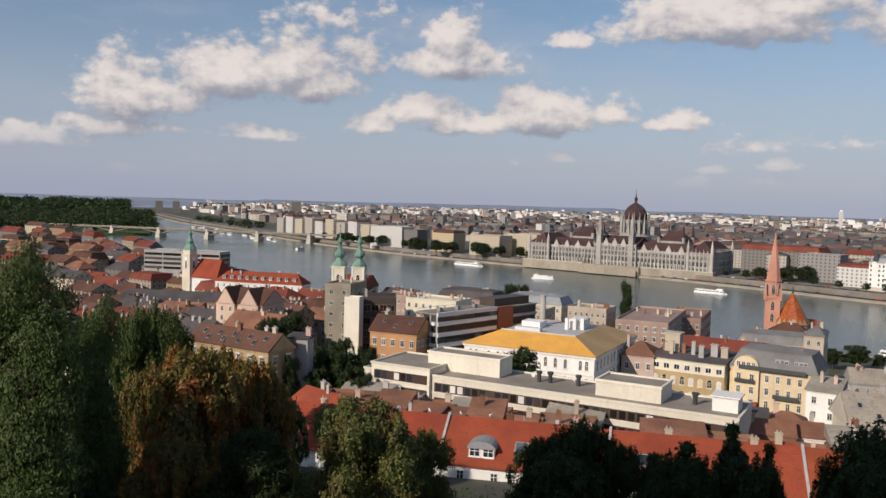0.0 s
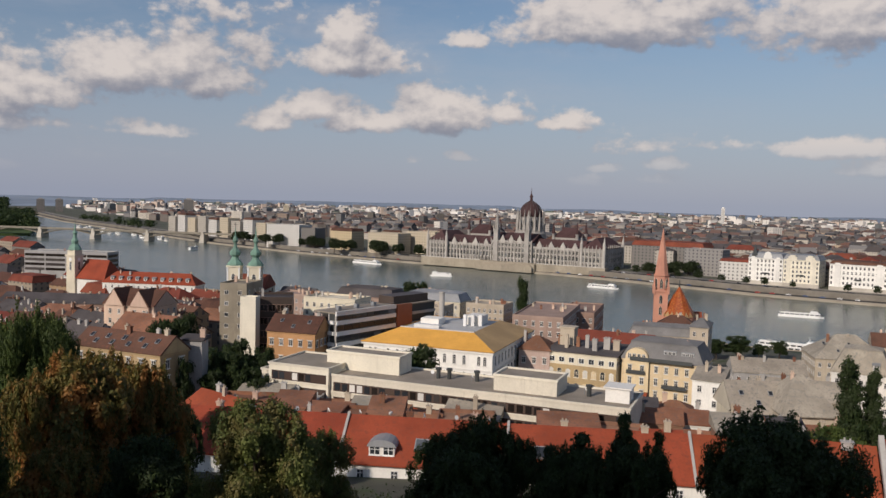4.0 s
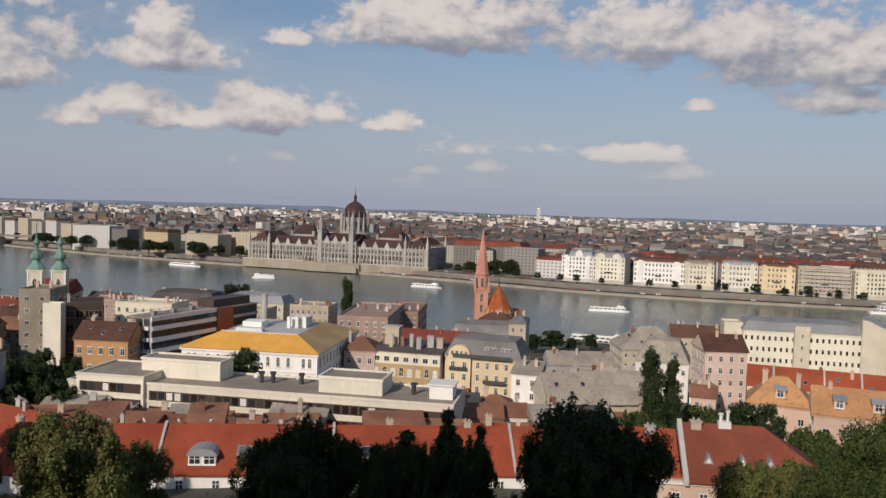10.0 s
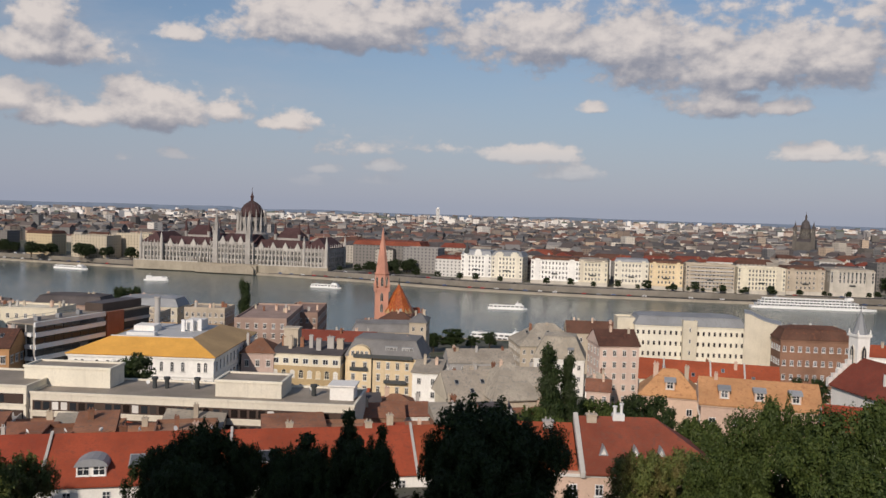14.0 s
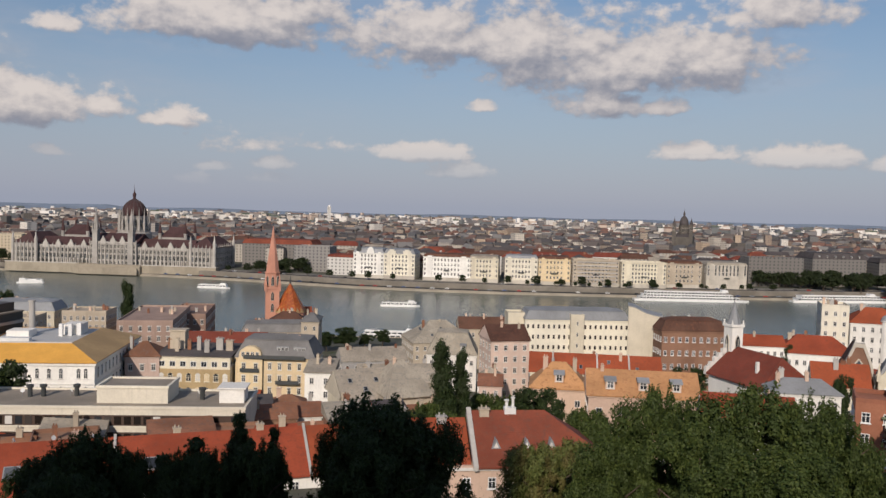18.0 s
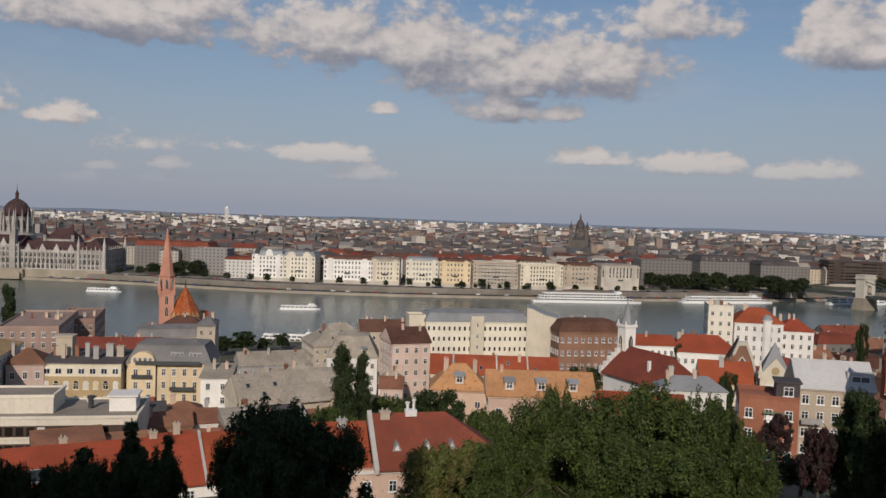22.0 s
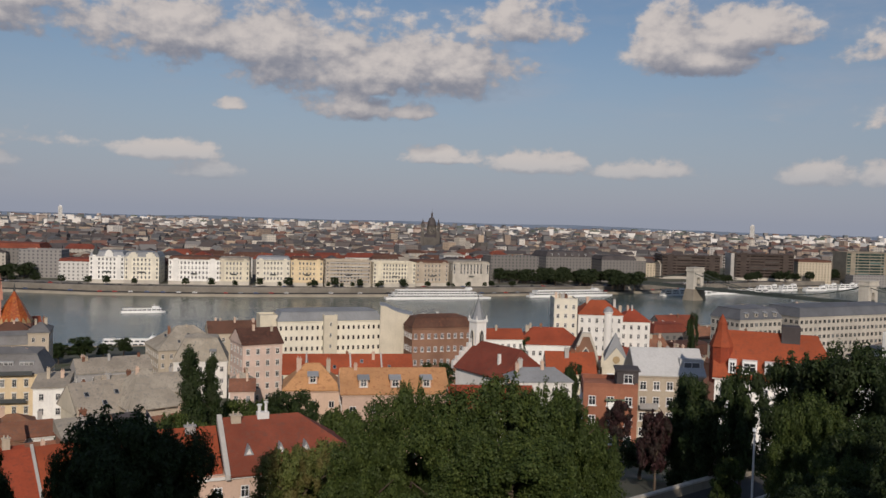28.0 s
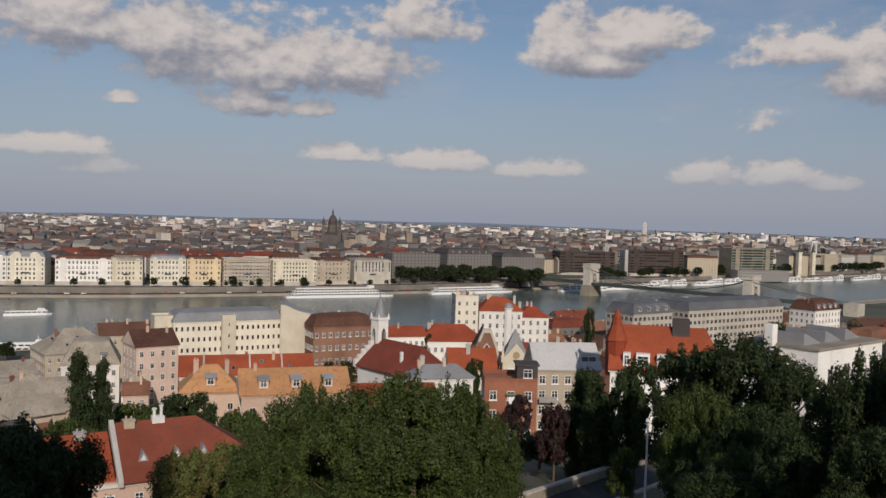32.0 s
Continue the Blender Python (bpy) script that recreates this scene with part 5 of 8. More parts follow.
def white_modern():
    ob = thing("white_modern_block", "low cream modern building with flat roofs and ribbon windows", "building", pose(-9.0, 195.5, 31, 0, 0, -29))
    h = 13.2
    lw = 8.0

    def block(name, x0, x1, y0, y1, z0, z1, lab=""):
        b = part(name, Geo().box(x0, x1, y0, y1, z0, z1), IVORY, ob, lab)
        for u0, u1, v0, v1 in ((x0 - 0.2, x1 + 0.2, y0 - 0.2, y0 + 0.3), (x0 - 0.2, x1 + 0.2, y1 - 0.3, y1 + 0.2), (x0 - 0.2, x0 + 0.3, y0 + 0.3, y1 - 0.3), (x1 - 0.3, x1 + 0.2, y0 + 0.3, y1 - 0.3)):
            part("parapet", Geo().box(u0, u1, v0, v1, z1, z1 + 0.5), IVORY, b)
        part("flat_roof", Geo().box(x0 + 0.32, x1 - 0.32, y0 + 0.32, y1 - 0.32, z1, z1 + 0.12), GRAVEL, b)
        return b
    block("wing", -lw, lw, 0, 16, -6, h)
    block("wing", lw + 0.05, 76, 1.0, 17, -6, h - 1.4)
    block("roof_block", 3, 22, 8, 15, h - 1.4, h + 2.6, "cream roof storey")
    block("roof_block", 46, 60, 5, 14, h - 1.4, h + 1.8, "cream roof storey")
    block("stair_wing", -lw - 3.0, -lw - 0.05, 1.5, 10, -6, h - 2)
    for x0, x1, yf, top in ((-lw, lw, 0.0, h), (lw, 76, 1.0, h - 1.4)):
        for r in range(3):
            z = top - 3.3 - r * 3.4
            part("window_band", Geo().box(x0 + 0.8, x1 - 0.6, yf - 0.06, yf + 0.02, z - 0.1, z + 2.0), DARKFRAME, ob, "dark ribbon window")
            n = int((x1 - x0) / 1.9)
            for i in range(n):
                if random.random() < 0.78:
                    u = x0 + 1.2 + i * (x1 - x0 - 2) / n
                    part("pane", Geo().box(u, u + 1.35, yf - 0.12, yf - 0.065, z + 0.15, z + 1.75), random.choice([DARKGLASS, GLASS, DARKGLASS, GLASS, GLASS, FRAME]), ob)
            part("sill_band", Geo().box(x0 - 0.1, x1, yf - 0.25, yf, z - 0.45, z - 0.1), IVORY, ob)
    for x, y in ((31, 10), (33.5, 10.5), (40, 11), (12, 12), (66, 9)):
        part("vent_pipe", Geo().lathe(x, y, [(0.5, h - 1.4), (0.5, h + 0.6), (0.75, h + 0.7), (0.75, h + 1.2)], 8), IRON, ob)
    part("roof_hut", Geo().box(70, 75, 6, 11, h - 1.4, h + 1.6).box(69.6, 75.4, 5.6, 11.4, h + 1.6, h + 1.9), WHITE, ob)


striped_office()
yellow_roofed()
white_modern()
house("tenement", "cream-gabled house with a big worn grey slate roof", 94.5, 176.3, -10, 11.5, 15, 37.7, CREAM, SLATE, "gable", 6.0, 2, 9, (0.75, 1.6), "plain", 2, sky=3, over=0.8, sidecols=0)
house("cross_wing", "taller wing under a steep worn slate hip roof", 102.5, 169.4, -10, 11.4, 18, 39.0, BEIGE, SLATE, "hip", 7.3, 2, 9, (0.75, 1.6), "plain", 1, sidecols=0, over=0.9)
house("tenement", "low tenement with red chimneys and a tan slate roof", 118.0, 200.0, -24, 24.0, 12, 35.0, BEIGE, SLATE, "gable", 4.2, 2, 8, (1.0, 1.6), "plain", 6)


def yellow_house():
    ob = house("yellow_tenement", "cream-yellow house with grey mansard roof and iron balconies", 93.9, 233.9, -34, 23.4, 16, 38.1, YELLOW, BLUESLATE, "mansard", 5.0, 4, 8, (1.1, 2.0), "hood", 3)
    h = 38.1 - ground_z(93.9, 233.9)
    n = 10
    pts = [(-3.3, h - 1.0), (3.3, h - 1.0)] + [(3.3 * math.cos(math.pi * i / n), h + 0.9 + 2.5 * math.sin(math.pi * i / n)) for i in range(n + 1)]
    part("bay", Geo().box(-10.7, -3.5, -0.9, 0.0, -6, h), YELLOW, ob, "projecting corner bay")
    gb = part("gable", Geo().extrude_y(pts, -1.0, 1.6), YELLOW, ob, "round-topped gable", at=pose(-7.1, 0, 0))
    for i in range(4):
        add_window(gb, pose(-2.1 + i * 1.4, -1.0, h + 0.3), 1.0, 1.5, "plain")
    for r in range(3):
        for i in range(2):
            add_window(ob, pose(-9 + i * 3.6, -0.9, h - 3.6 - r * 3.6), 1.2, 2.0, "hood")
    part("drain", Geo().box(-3.45, -3.25, -0.25, -0.05, -4, h), IRON, ob)
    for x0, x1, z in ((0.5, 7.5, h - 7.6), (-10, -4.4, h - 4.2), (-9, 9, h - 0.2)):
        part("balcony", Geo().box(x0, x1, -1.5, 0, z, z + 0.2).box(x0, x1, -1.55, -1.45, z + 0.2, z + 1.15), IRON, ob, "dark iron balcony")
    for x in (2.2, 7.2):
        dm = part("dormer", Geo().box(x - 1.9, x + 1.9, 0.8, 4.6, h + 1.2, h + 3.3), ZINC, ob, "wide roof dormer")
        for i in range(3):
            add_window(dm, pose(x - 1.15 + i * 1.15, 0.8, h + 1.5), 1.0, 1.5, "plain")


yellow_house()


def ochre_arcade():
    ob = house("ochre_tenement", "long ochre house with two rows of arched windows", 72.9, 244.3, -32, 21.4, 15, 38.7, CREAM, DARKSLATE, "shed", 1.4, 1, 7, (1.7, 1.6), "plain", 0, fm=PAINT)
    h = 38.7 - ground_z(72.9, 244.3)
    part("band", Geo().box(-10.7, 10.7, -0.2, 0, h - 12.4, h - 4.0), OCHRE, ob, "ochre storey")
    for r in range(2):
        for i in range(8):
            add_window(ob, pose(-9.3 + i * 2.66, -0.2, h - 7.6 - r * 4.2), 1.5, 1.7, "arch", CREAM, random.choice([GLASS, FRAME, YELLOW]))
    for i in range(7):
        chimney(ob, -9 + i * 3.0, random.uniform(3, 9), h + 1.0, random.uniform(1.2, 2.6), random.uniform(2.0, 4.2))
    part("lift_tower", Geo().box(-9, -4.5, 7, 11, h, h + 6).box(-9.3, -4.2, 6.7, 11.3, h + 6, h + 6.4), BEIGE, ob)


ochre_arcade()
house("tenement", "pinkish corner house with a red hipped roof", 59.9, 250.9, -22, 9.6, 13, 38.5, PINK, RUST, "hip", 3.4, 3, 3, (1.2, 1.9), "hood", 2)
house("tenement", "dark brown tenement with a black flat roof by the river", 85.0, 352.0, -24, 22, 52, 34.0, MAUVE, DARKSLATE, "flat", 0, 5, 6, (1.3, 2.0), "hood", 9, sidecols=13)
house("tenement", "dark brown tenement with a black flat roof by the river", 112.0, 385.0, -24, 16, 40, 31.5, BROWNSTONE, DARKSLATE, "flat", 0, 4, 5, (1.3, 2.0), "hood", 5, sidecols=9)
house("tenement", "red-roofed tenement with rows of chimneys", 106.0, 320.0, -30, 34, 12, 27.5, BEIGE, DARKRED, "gable", 5.0, 3, 8, (1.2, 1.8), "hood", 6)
house("tenement", "pink tenement with a dark brown roof", 176.1, 226.6, -20, 13.6, 15, 39.1, PINK, BROWN, "gable", 4.6, 5, 4, (1.2, 1.8), "hood", 2)
house("cream_building", "long ivory building with narrow windows and a grey sheet roof", 232.3, 255.1, -29, 42.8, 15, 39.6, IVORY, ZINC, "mansard", 3.4, 6, 20, (0.8, 1.6), "plain", 0, category="building", fm=DARKFRAME, sidecols=0)
ob = thing("end_wall", "tall blank beige fire wall with a sweeping curved top", "building", pose(240.4, 226.1, 18, 0, 0, -45))
part("wall", Geo().extrude_y([(-6.3, -8), (6.3, -8), (6.3, 26.2), (3.5, 26.6), (0.5, 27.3), (-2.0, 28.4), (-4.0, 29.4), (-6.3, 29.8)], 0, 11), CREAM, ob)
part("coping", Geo().extrude_y([(6.5, 26.2), (3.5, 26.65), (0.5, 27.35), (-2.0, 28.45), (-4.0, 29.45), (-6.5, 29.85), (-6.5, 30.15), (-4.0, 29.75), (-2.0, 28.75), (0.5, 27.65), (3.5, 26.95), (6.5, 26.5)], -0.2, 11.2), ZINC, ob)
house("stair_wing", "cream stair wing that rises above its roof", 230.8, 253.4, -29, 5.4, 10, 41.4, CREAM, ZINC, "flat", 0, 6, 1, (0.8, 1.6), "plain", 0, category="building", sidecols=0)
house("stair_wing", "cream stair wing that rises above its roof", 213.0, 270.6, -29, 7.0, 10, 41.0, CREAM, ZINC, "flat", 0, 0, 0, chim=0, category="building", sidecols=0)
house("tenement", "brown brick tenement with a red-brown roof", 246.4, 207.4, -29, 24.2, 10, 40.8, BRICK, BROWN, "mansard", 3.6, 5, 9, (1.2, 1.9), "sill", 3, fm=PAINT)
ob = house("long_house", "long house with a bright red tiled roof in sections", 184.8, 194.1, -40, 40.9, 12, 32.6, CREAM, RED, "gable", 5.4, 2, 12, (1.1, 1.6), "plain", 2, sky=4)
for u in (-13.5, 0.5, 10.5):
    part("coping", Geo().add([(u, -0.5, 0), (u + 0.5, -0.5, 0), (u + 0.5, 6, 5.5), (u, 6, 5.5), (u, -0.5, -0.5), (u + 0.5, -0.5, -0.5), (u + 0.5, 6, 5.0), (u, 6, 5.0)], [(0, 1, 2, 3), (0, 3, 7, 4), (1, 5, 6, 2), (4, 5, 1, 0)]), CONCRETE, ob, "pale coping between roof sections", at=pose(0, 0, 32.85 - ground_z(184.8, 194.1)))
house("peach_house", "peach house with an orange tiled roof and grey dormers", 124.0, 116.3, -40, 21.5, 12, 47.5, PEACH, AMBER, "gable", 4.2, 3, 5, (1.3, 1.3), "plain", 1, dorm=3)
house("peach_house", "peach house with an orange hipped roof and grey dormers", 118.6, 135.4, -40, 12.0, 11, 46.0, PEACH, AMBER, "hip", 4.8, 3, 3, (1.2, 1.5), "plain", 2, dorm=1)


def red_long():
    ob = thing("red_roofed_row", "long low house with bright red tiled roof and grey barrel dormer", "house", pose(13.0, 142.0, 32.2, 0, 0, -14))
    h, d = 5.7, 17.0
    part("wall", Geo().box(-48, 67.5, 0, d, -6, h), WHITE, ob)
    for i, (a, b) in enumerate(((-48.5, -13.2), (-13.0, 16.0), (16.2, 47.5), (47.7, 68.0))):
        part("roof", Geo().gable(a, b, -0.7, d + 0.7, h, h + 6.2), RED, ob)
        part("coping", Geo().add([(b - 0.1, -0.8, h + 0.1), (b + 0.35, -0.8, h + 0.1), (b + 0.35, d / 2, h + 6.7), (b - 0.1, d / 2, h + 6.7), (b - 0.1, -0.8, h - 0.3), (b + 0.35, -0.8, h - 0.3), (b + 0.35, d / 2, h + 6.0), (b - 0.1, d / 2, h + 6.0)],
                                 [(0, 1, 2, 3), (0, 3, 7, 4), (1, 5, 6, 2), (4, 5, 1, 0)]), CONCRETE, ob, "grey coping between the roofs")
    n = 8
    pts = [(-2.4, 0), (2.4, 0), (2.4, 1.9)] + [(2.4 * math.cos(math.pi * i / n), 1.9 + 1.1 * math.sin(math.pi * i / n)) for i in range(1, n)] + [(-2.4, 1.9)]
    dm = part("dormer", Geo().extrude_y([(a * 0.95, b * 0.97) for a, b in pts], 0, 5), WHITE, ob, "white dormer under a grey barrel roof", at=pose(-5.5, 1.0, h + 0.9))
    arc = [(2.6 * math.cos(math.pi * i / n), 1.8 + 1.3 * math.sin(math.pi * i / n)) for i in range(n + 1)]
    part("dormer_roof", Geo().extrude_y(arc + [(-2.4, 1.8)], -0.35, 5.3), ZINC, dm)
    for x in (-1.2, 1.2):
        add_window(dm, pose(x, 0, 0.35), 1.9, 1.5, "sill", PAINT)
    for x in (1.2, 22, -30):
        sk = part("skylight", Geo().box(-1.2, 1.2, -1.3, 1.3, -0.1, 0.3), ZINC, ob, "grey box skylight", at=pose(x, 3.2, h + 2.68, 34))
        part("pane", Geo().box(-1.0, 1.0, -1.1, 1.1, 0.31, 0.33), GLASS, sk)
    for i in range(19):
        add_window(ob, pose(-45 + i * 6, 0, h - 3.0), 1.3, 1.9, "sill", PAINT)
    for x, y in ((-38, 9), (-24, 8), (-2, 9.5), (10, 10), (26, 9), (40, 8.5)):
        chimney(ob, x, y, h + 5.4, 1.5, 1.9)


red_long()


def triangle_house():
    ob = thing("red_roofed_house", "house with dark red hipped roof and three triangular dormers", "house", pose(77.5, 96.5, 38, 0, 0, -26))
    h, w, d = 8.0, 20.0, 16.0
    part("wall", Geo().box(-10.5, 14.2, 0, d, -6, h), PEACH, ob)
    part("cornice", Geo().box(-10.8, 14.5, -0.3, d + 0.3, h - 0.6, h - 0.2), FRAME, ob)
    part("roof", Geo().gable(-6.5, 14.9, -0.7, d + 0.7, h, h + 6.4, 0.2, 9.5), DARKRED, ob)
    part("roof", Geo().gable(-17, -7.2, 0.5, d, h - 0.2, h + 5.2, 0, 0), RED, ob, "lower brighter red roof")
    part("coping", Geo().add([(-7.1, -0.9, h + 0.3), (-6.4, -0.9, h + 0.3), (-6.4, d / 2, h + 6.9), (-7.1, d / 2, h + 6.9), (-7.1, -0.9, h - 0.5), (-6.4, -0.9, h - 0.5), (-6.4, d / 2, h + 5.6), (-7.1, d / 2, h + 5.6)],
                             [(0, 1, 2, 3), (0, 3, 7, 4), (1, 5, 6, 2), (4, 5, 1, 0)]), CONCRETE, ob, "grey coping wall")
    for x in (-3.3, 1.4, 5.2):
        y0 = 2.0
        z = h + (y0 + 0.7) * 6.4 / (d / 2 + 0.7)
        dm = part("dormer", Geo().add([(-0.75, 0, 0), (0.75, 0, 0), (0, 0, 1.5), (0, 1.7, 1.45)], [(0, 1, 2), (1, 3, 2), (0, 2, 3), (0, 3, 1)]), ZINC, ob, "small triangular dormer", at=pose(x, y0, z))
        part("louvre", Geo().add([(-0.4, -0.03, 0.15), (0.4, -0.03, 0.15), (0, -0.03, 1.0)], [(0, 1, 2)]), FRAME, dm)
    for i in range(6):
        add_window(ob, pose(-8 + i * 3.8, 0, h - 3.4), 1.2, 1.7, "sill", PAINT)
    chimney(ob, -4.4, 7.4, h + 5.2, 1.8, 1.9)
    chimney(ob, -11, 7.6, h + 4.2, 1.8, 1.6)
    ant = part("vent_block", Geo().box(-0.9, 0.9, -0.6, 0.6, 0, 1.3).lathe(-0.5, 0, [(0.25, 1.3), (0.25, 2.2), (0.4, 2.3), (0.4, 2.5)], 8).lathe(0.5, 0, [(0.22, 1.3), (0.22, 2.6), (0.35, 2.7), (0.35, 2.9)], 8), PAINT, ob, "white chimney block with steel vents", at=pose(-0.2, 7.9, h + 5.6))


triangle_house()


def small_church():
    ob = thing("white_spired_church", "white church with slim pale spire and brown-red tiled roof", "church", pose(177.1, 139.3, 27, 0, 0, -105))
    part("nave", Geo().box(-6, 15, 0, 15, -4, 15.5), WHITE, ob)
    part("roof", Geo().gable(-6.2, 15.5, -0.8, 15.8, 15.5, 22.4, 0, 3), DARKRED, ob)
    st = Geo()
    for i in range(6):
        z = 16.2 + i * 1.15
        st.box(-7.2, -6.2, i * 1.25 - 0.8, 15.8 - i * 1.25, z - 1.2, z + 0.9)
    part("stepped_gable", st, WHITE, ob, "white stepped gable")
    tw = part("tower", Geo().box(-8.2, -4.8, 5.8, 9.2, -4, 27.5).box(-8.5, -4.5, 5.5, 9.5, 27.5, 28.1), WHITE, ob)
    sp = part("spire", Geo().lathe(-6.5, 7.5, [(1.8, 28.1), (0.1, 34.2)], 8), ZINC, ob, "pale sheet-metal spire")
    part("finial", Geo().box(-6.55, -6.45, 7.45, 7.55, 34.0, 35.6), IRON, sp)
    for dx, dy, tr in ((-6.5, 5.8, 0), (-4.8, 7.5, 90)):
        gothic(tw, dx, dy, 20.5, 1.2, 4.8, tr)
    for dx in (-8.2, -4.8):
        for dy in (5.8, 9.2):
            part("pinnacle", pinnacle_mesh(1.7, 0.2, WHITE, 0), None, tw, at=pose(dx, dy, 27.6))
    for i in range(4):
        gothic(ob, -3 + i * 4.5, 0, 5, 1.4, 6)
    part("dormer", Geo().box(9, 9.7, 2.5, 3.2, 16, 21), WHITE, ob, "slim white chimney")


small_church()
house("court_building", "white building round a court with a red hipped roof", 252.4, 162.1, -50, 23.5, 15, 39.2, WHITE, RED, "hip", 5.2, 4, 10, (1.1, 1.7), "sill", 3)
house("court_building", "long white wing with rows of windows and an orange-red roof", 240.0, 174.0, -40, 15.0, 10, 41.0, WHITE, RED, "gable", 3.0, 3, 7, (1.0, 1.5), "sill", 1)


def gothic_gable():
    ob = thing("gothic_church_front", "brown gothic gable beside a pale yellow turreted house", "church", pose(185.6, 108.6, 33, 0, 0, -56))
    part("gable", Geo().extrude_y([(-3.4, -4), (3.4, -4), (3.4, 13.5), (2.3, 18.0), (0.9, 21.6), (-0.9, 21.6), (-2.3, 18.0), (-3.4, 13.5)], 0, 1.2), BRICK, ob, "dark brick gable")
    part("gable_trim", Geo().extrude_y([(-3.8, 13.5), (-2.6, 18.3), (-1.1, 22.2), (1.1, 22.2), (2.6, 18.3), (3.8, 13.5), (3.4, 13.1), (2.2, 17.7), (0.8, 21.3), (-0.8, 21.3), (-2.2, 17.7), (-3.4, 13.1)], -0.3, 1.5), PALESTONE, ob, "pale stone coping")
    gothic(ob, 0, 0, 10.5, 2.2, 8)
    part("nave", Geo().box(-3.2, 3.2, 1.2, 24, -4, 13), BRICK, ob)
    m = Geo().gable(1.2, 24, -3.8, 3.8, 13, 20)
    part("roof", Geo().add([(b, a, z) for a, b, z in m.v], [tuple(reversed(f)) for f in m.f]), BROWN, ob)
    tw = part("turret_house", Geo().box(3.9, 10.6, -4, 3, -4, 15.2).extrude_y([(3.9, 15.2), (10.6, 15.2), (7.25, 19.4)], -4, -3.4), CREAM, ob, "pale yellow stone house front")
    part("turret_roof", Geo().taper(7.25, -0.4, 15.2, 22.6, 3.5, 3.5, 0.1, 0.1), ZINC, tw, "pale zinc pyramid roof")
    for x in (5.9, 8.6):
        add_window(tw, pose(x, -4, 10.6), 1.4, 2.2, "hood", PAINT)
        add_window(tw, pose(x, -4, 6.0), 1.4, 2.2, "hood", PAINT)
    part("rose", Geo().lathe(0, 0, [(0.9, 0), (0.9, 0.2)], 12), OCHRE, tw, at=pose(7.25, -4, 16.4, 90))
    for x in (3.9, 10.6):
        part("pinnacle", pinnacle_mesh(4, 0.4, CREAM, 0), None, tw, at=pose(x, -4, 14.5))


gothic_gable()
house("white_tenement", "tall white tenement with roof terraces", 280.6, 173.7, -50, 9.0, 13, 52.2, IVORY, RUST, "flat", 0, 6, 3, (1.1, 1.6), "sill", 5)
ob = house("white_tenement", "white tenement with a domed bay and red tiled roof", 291.8, 164.6, -50, 17.4, 14, 46.8, WHITE, RED, "hip", 5.0, 5, 6, (1.1, 1.8), "hood", 3)
bh = 46.8 - ground_z(291.8, 164.6)
by = part("bay", Geo().lathe(3.0, 0.4, [(1.7, bh - 14), (1.7, bh + 0.6), (2.0, bh + 0.8), (2.0, bh + 1.1)], 12), WHITE, ob, "round white bay")
part("bay_dome", Geo().lathe(3.0, 0.4, [(1.95, bh + 1.1), (1.6, bh + 2.2), (0.8, bh + 2.9), (0.1, bh + 3.2)], 12), ZINC, by, "small grey dome")
house("white_tenement", "white tenement with a red tiled roof", 307.0, 157.5, -50, 12.0, 14, 43.6, WHITE, RED, "hip", 4.5, 5, 4, (1.1, 1.8), "hood", 3)


def brick_villa():
    ob = house("brick_villa", "red brick villa with white windows and flat grey roof", 134.1, 73.1, -56, 9.6, 9, 54.0, REDBRICK, GRAVEL, "flat", 0, 3, 3, (1.3, 1.7), "sill", 0, fm=PAINT)
    h = 54.0 - ground_z(134.1, 73.1)
    part("roof_hut", Geo().box(1.2, 5.0, 1.5, 6, h, h + 2.8).box(0.9, 5.3, 1.2, 6.3, h + 2.8, h + 3.1), DARKSLATE, ob, "dark roof hut with a white window")
    add_window(ob, pose(3.2, 1.5, h + 0.6), 1.6, 1.6, "sill", PAINT)
    part("awning", Geo().box(-0.9, 2.5, -0.9, 0, h - 2.2, h - 2.0), MOSS, ob, "small green canopy")
    part("stair_window", Geo().box(-0.4, 1.8, -0.12, 0, h - 6.2, h - 2.6), PAINT, ob, "tall white stair window")


brick_villa()


def white_roof_house():
    ob = house("grey_house", "beige house with a light sheet-metal roof", 153.6, 70.9, -50, 13.0, 10, 54.1, BEIGE, WHITEMETAL, "gable", 4.6, 4, 5, (1.3, 1.7), "sill", 1, fm=PAINT)
    h = 54.1 - ground_z(153.6, 70.9)
    dm = part("dormer", Geo().box(2.2, 6.8, 1.2, 5, h + 0.8, h + 3.0), WHITEMETAL, ob, "flat pale dormer")
    add_window(dm, pose(4.5, 1.2, h + 1.2), 3.2, 1.2, "plain", PAINT)
    part("balcony", Geo().box(-6, -2.4, -1.2, 0, h - 6.6, h - 6.4).box(-6, -2.4, -1.25, -1.15, h - 6.4, h - 5.4), GREYW, ob)


white_roof_house()


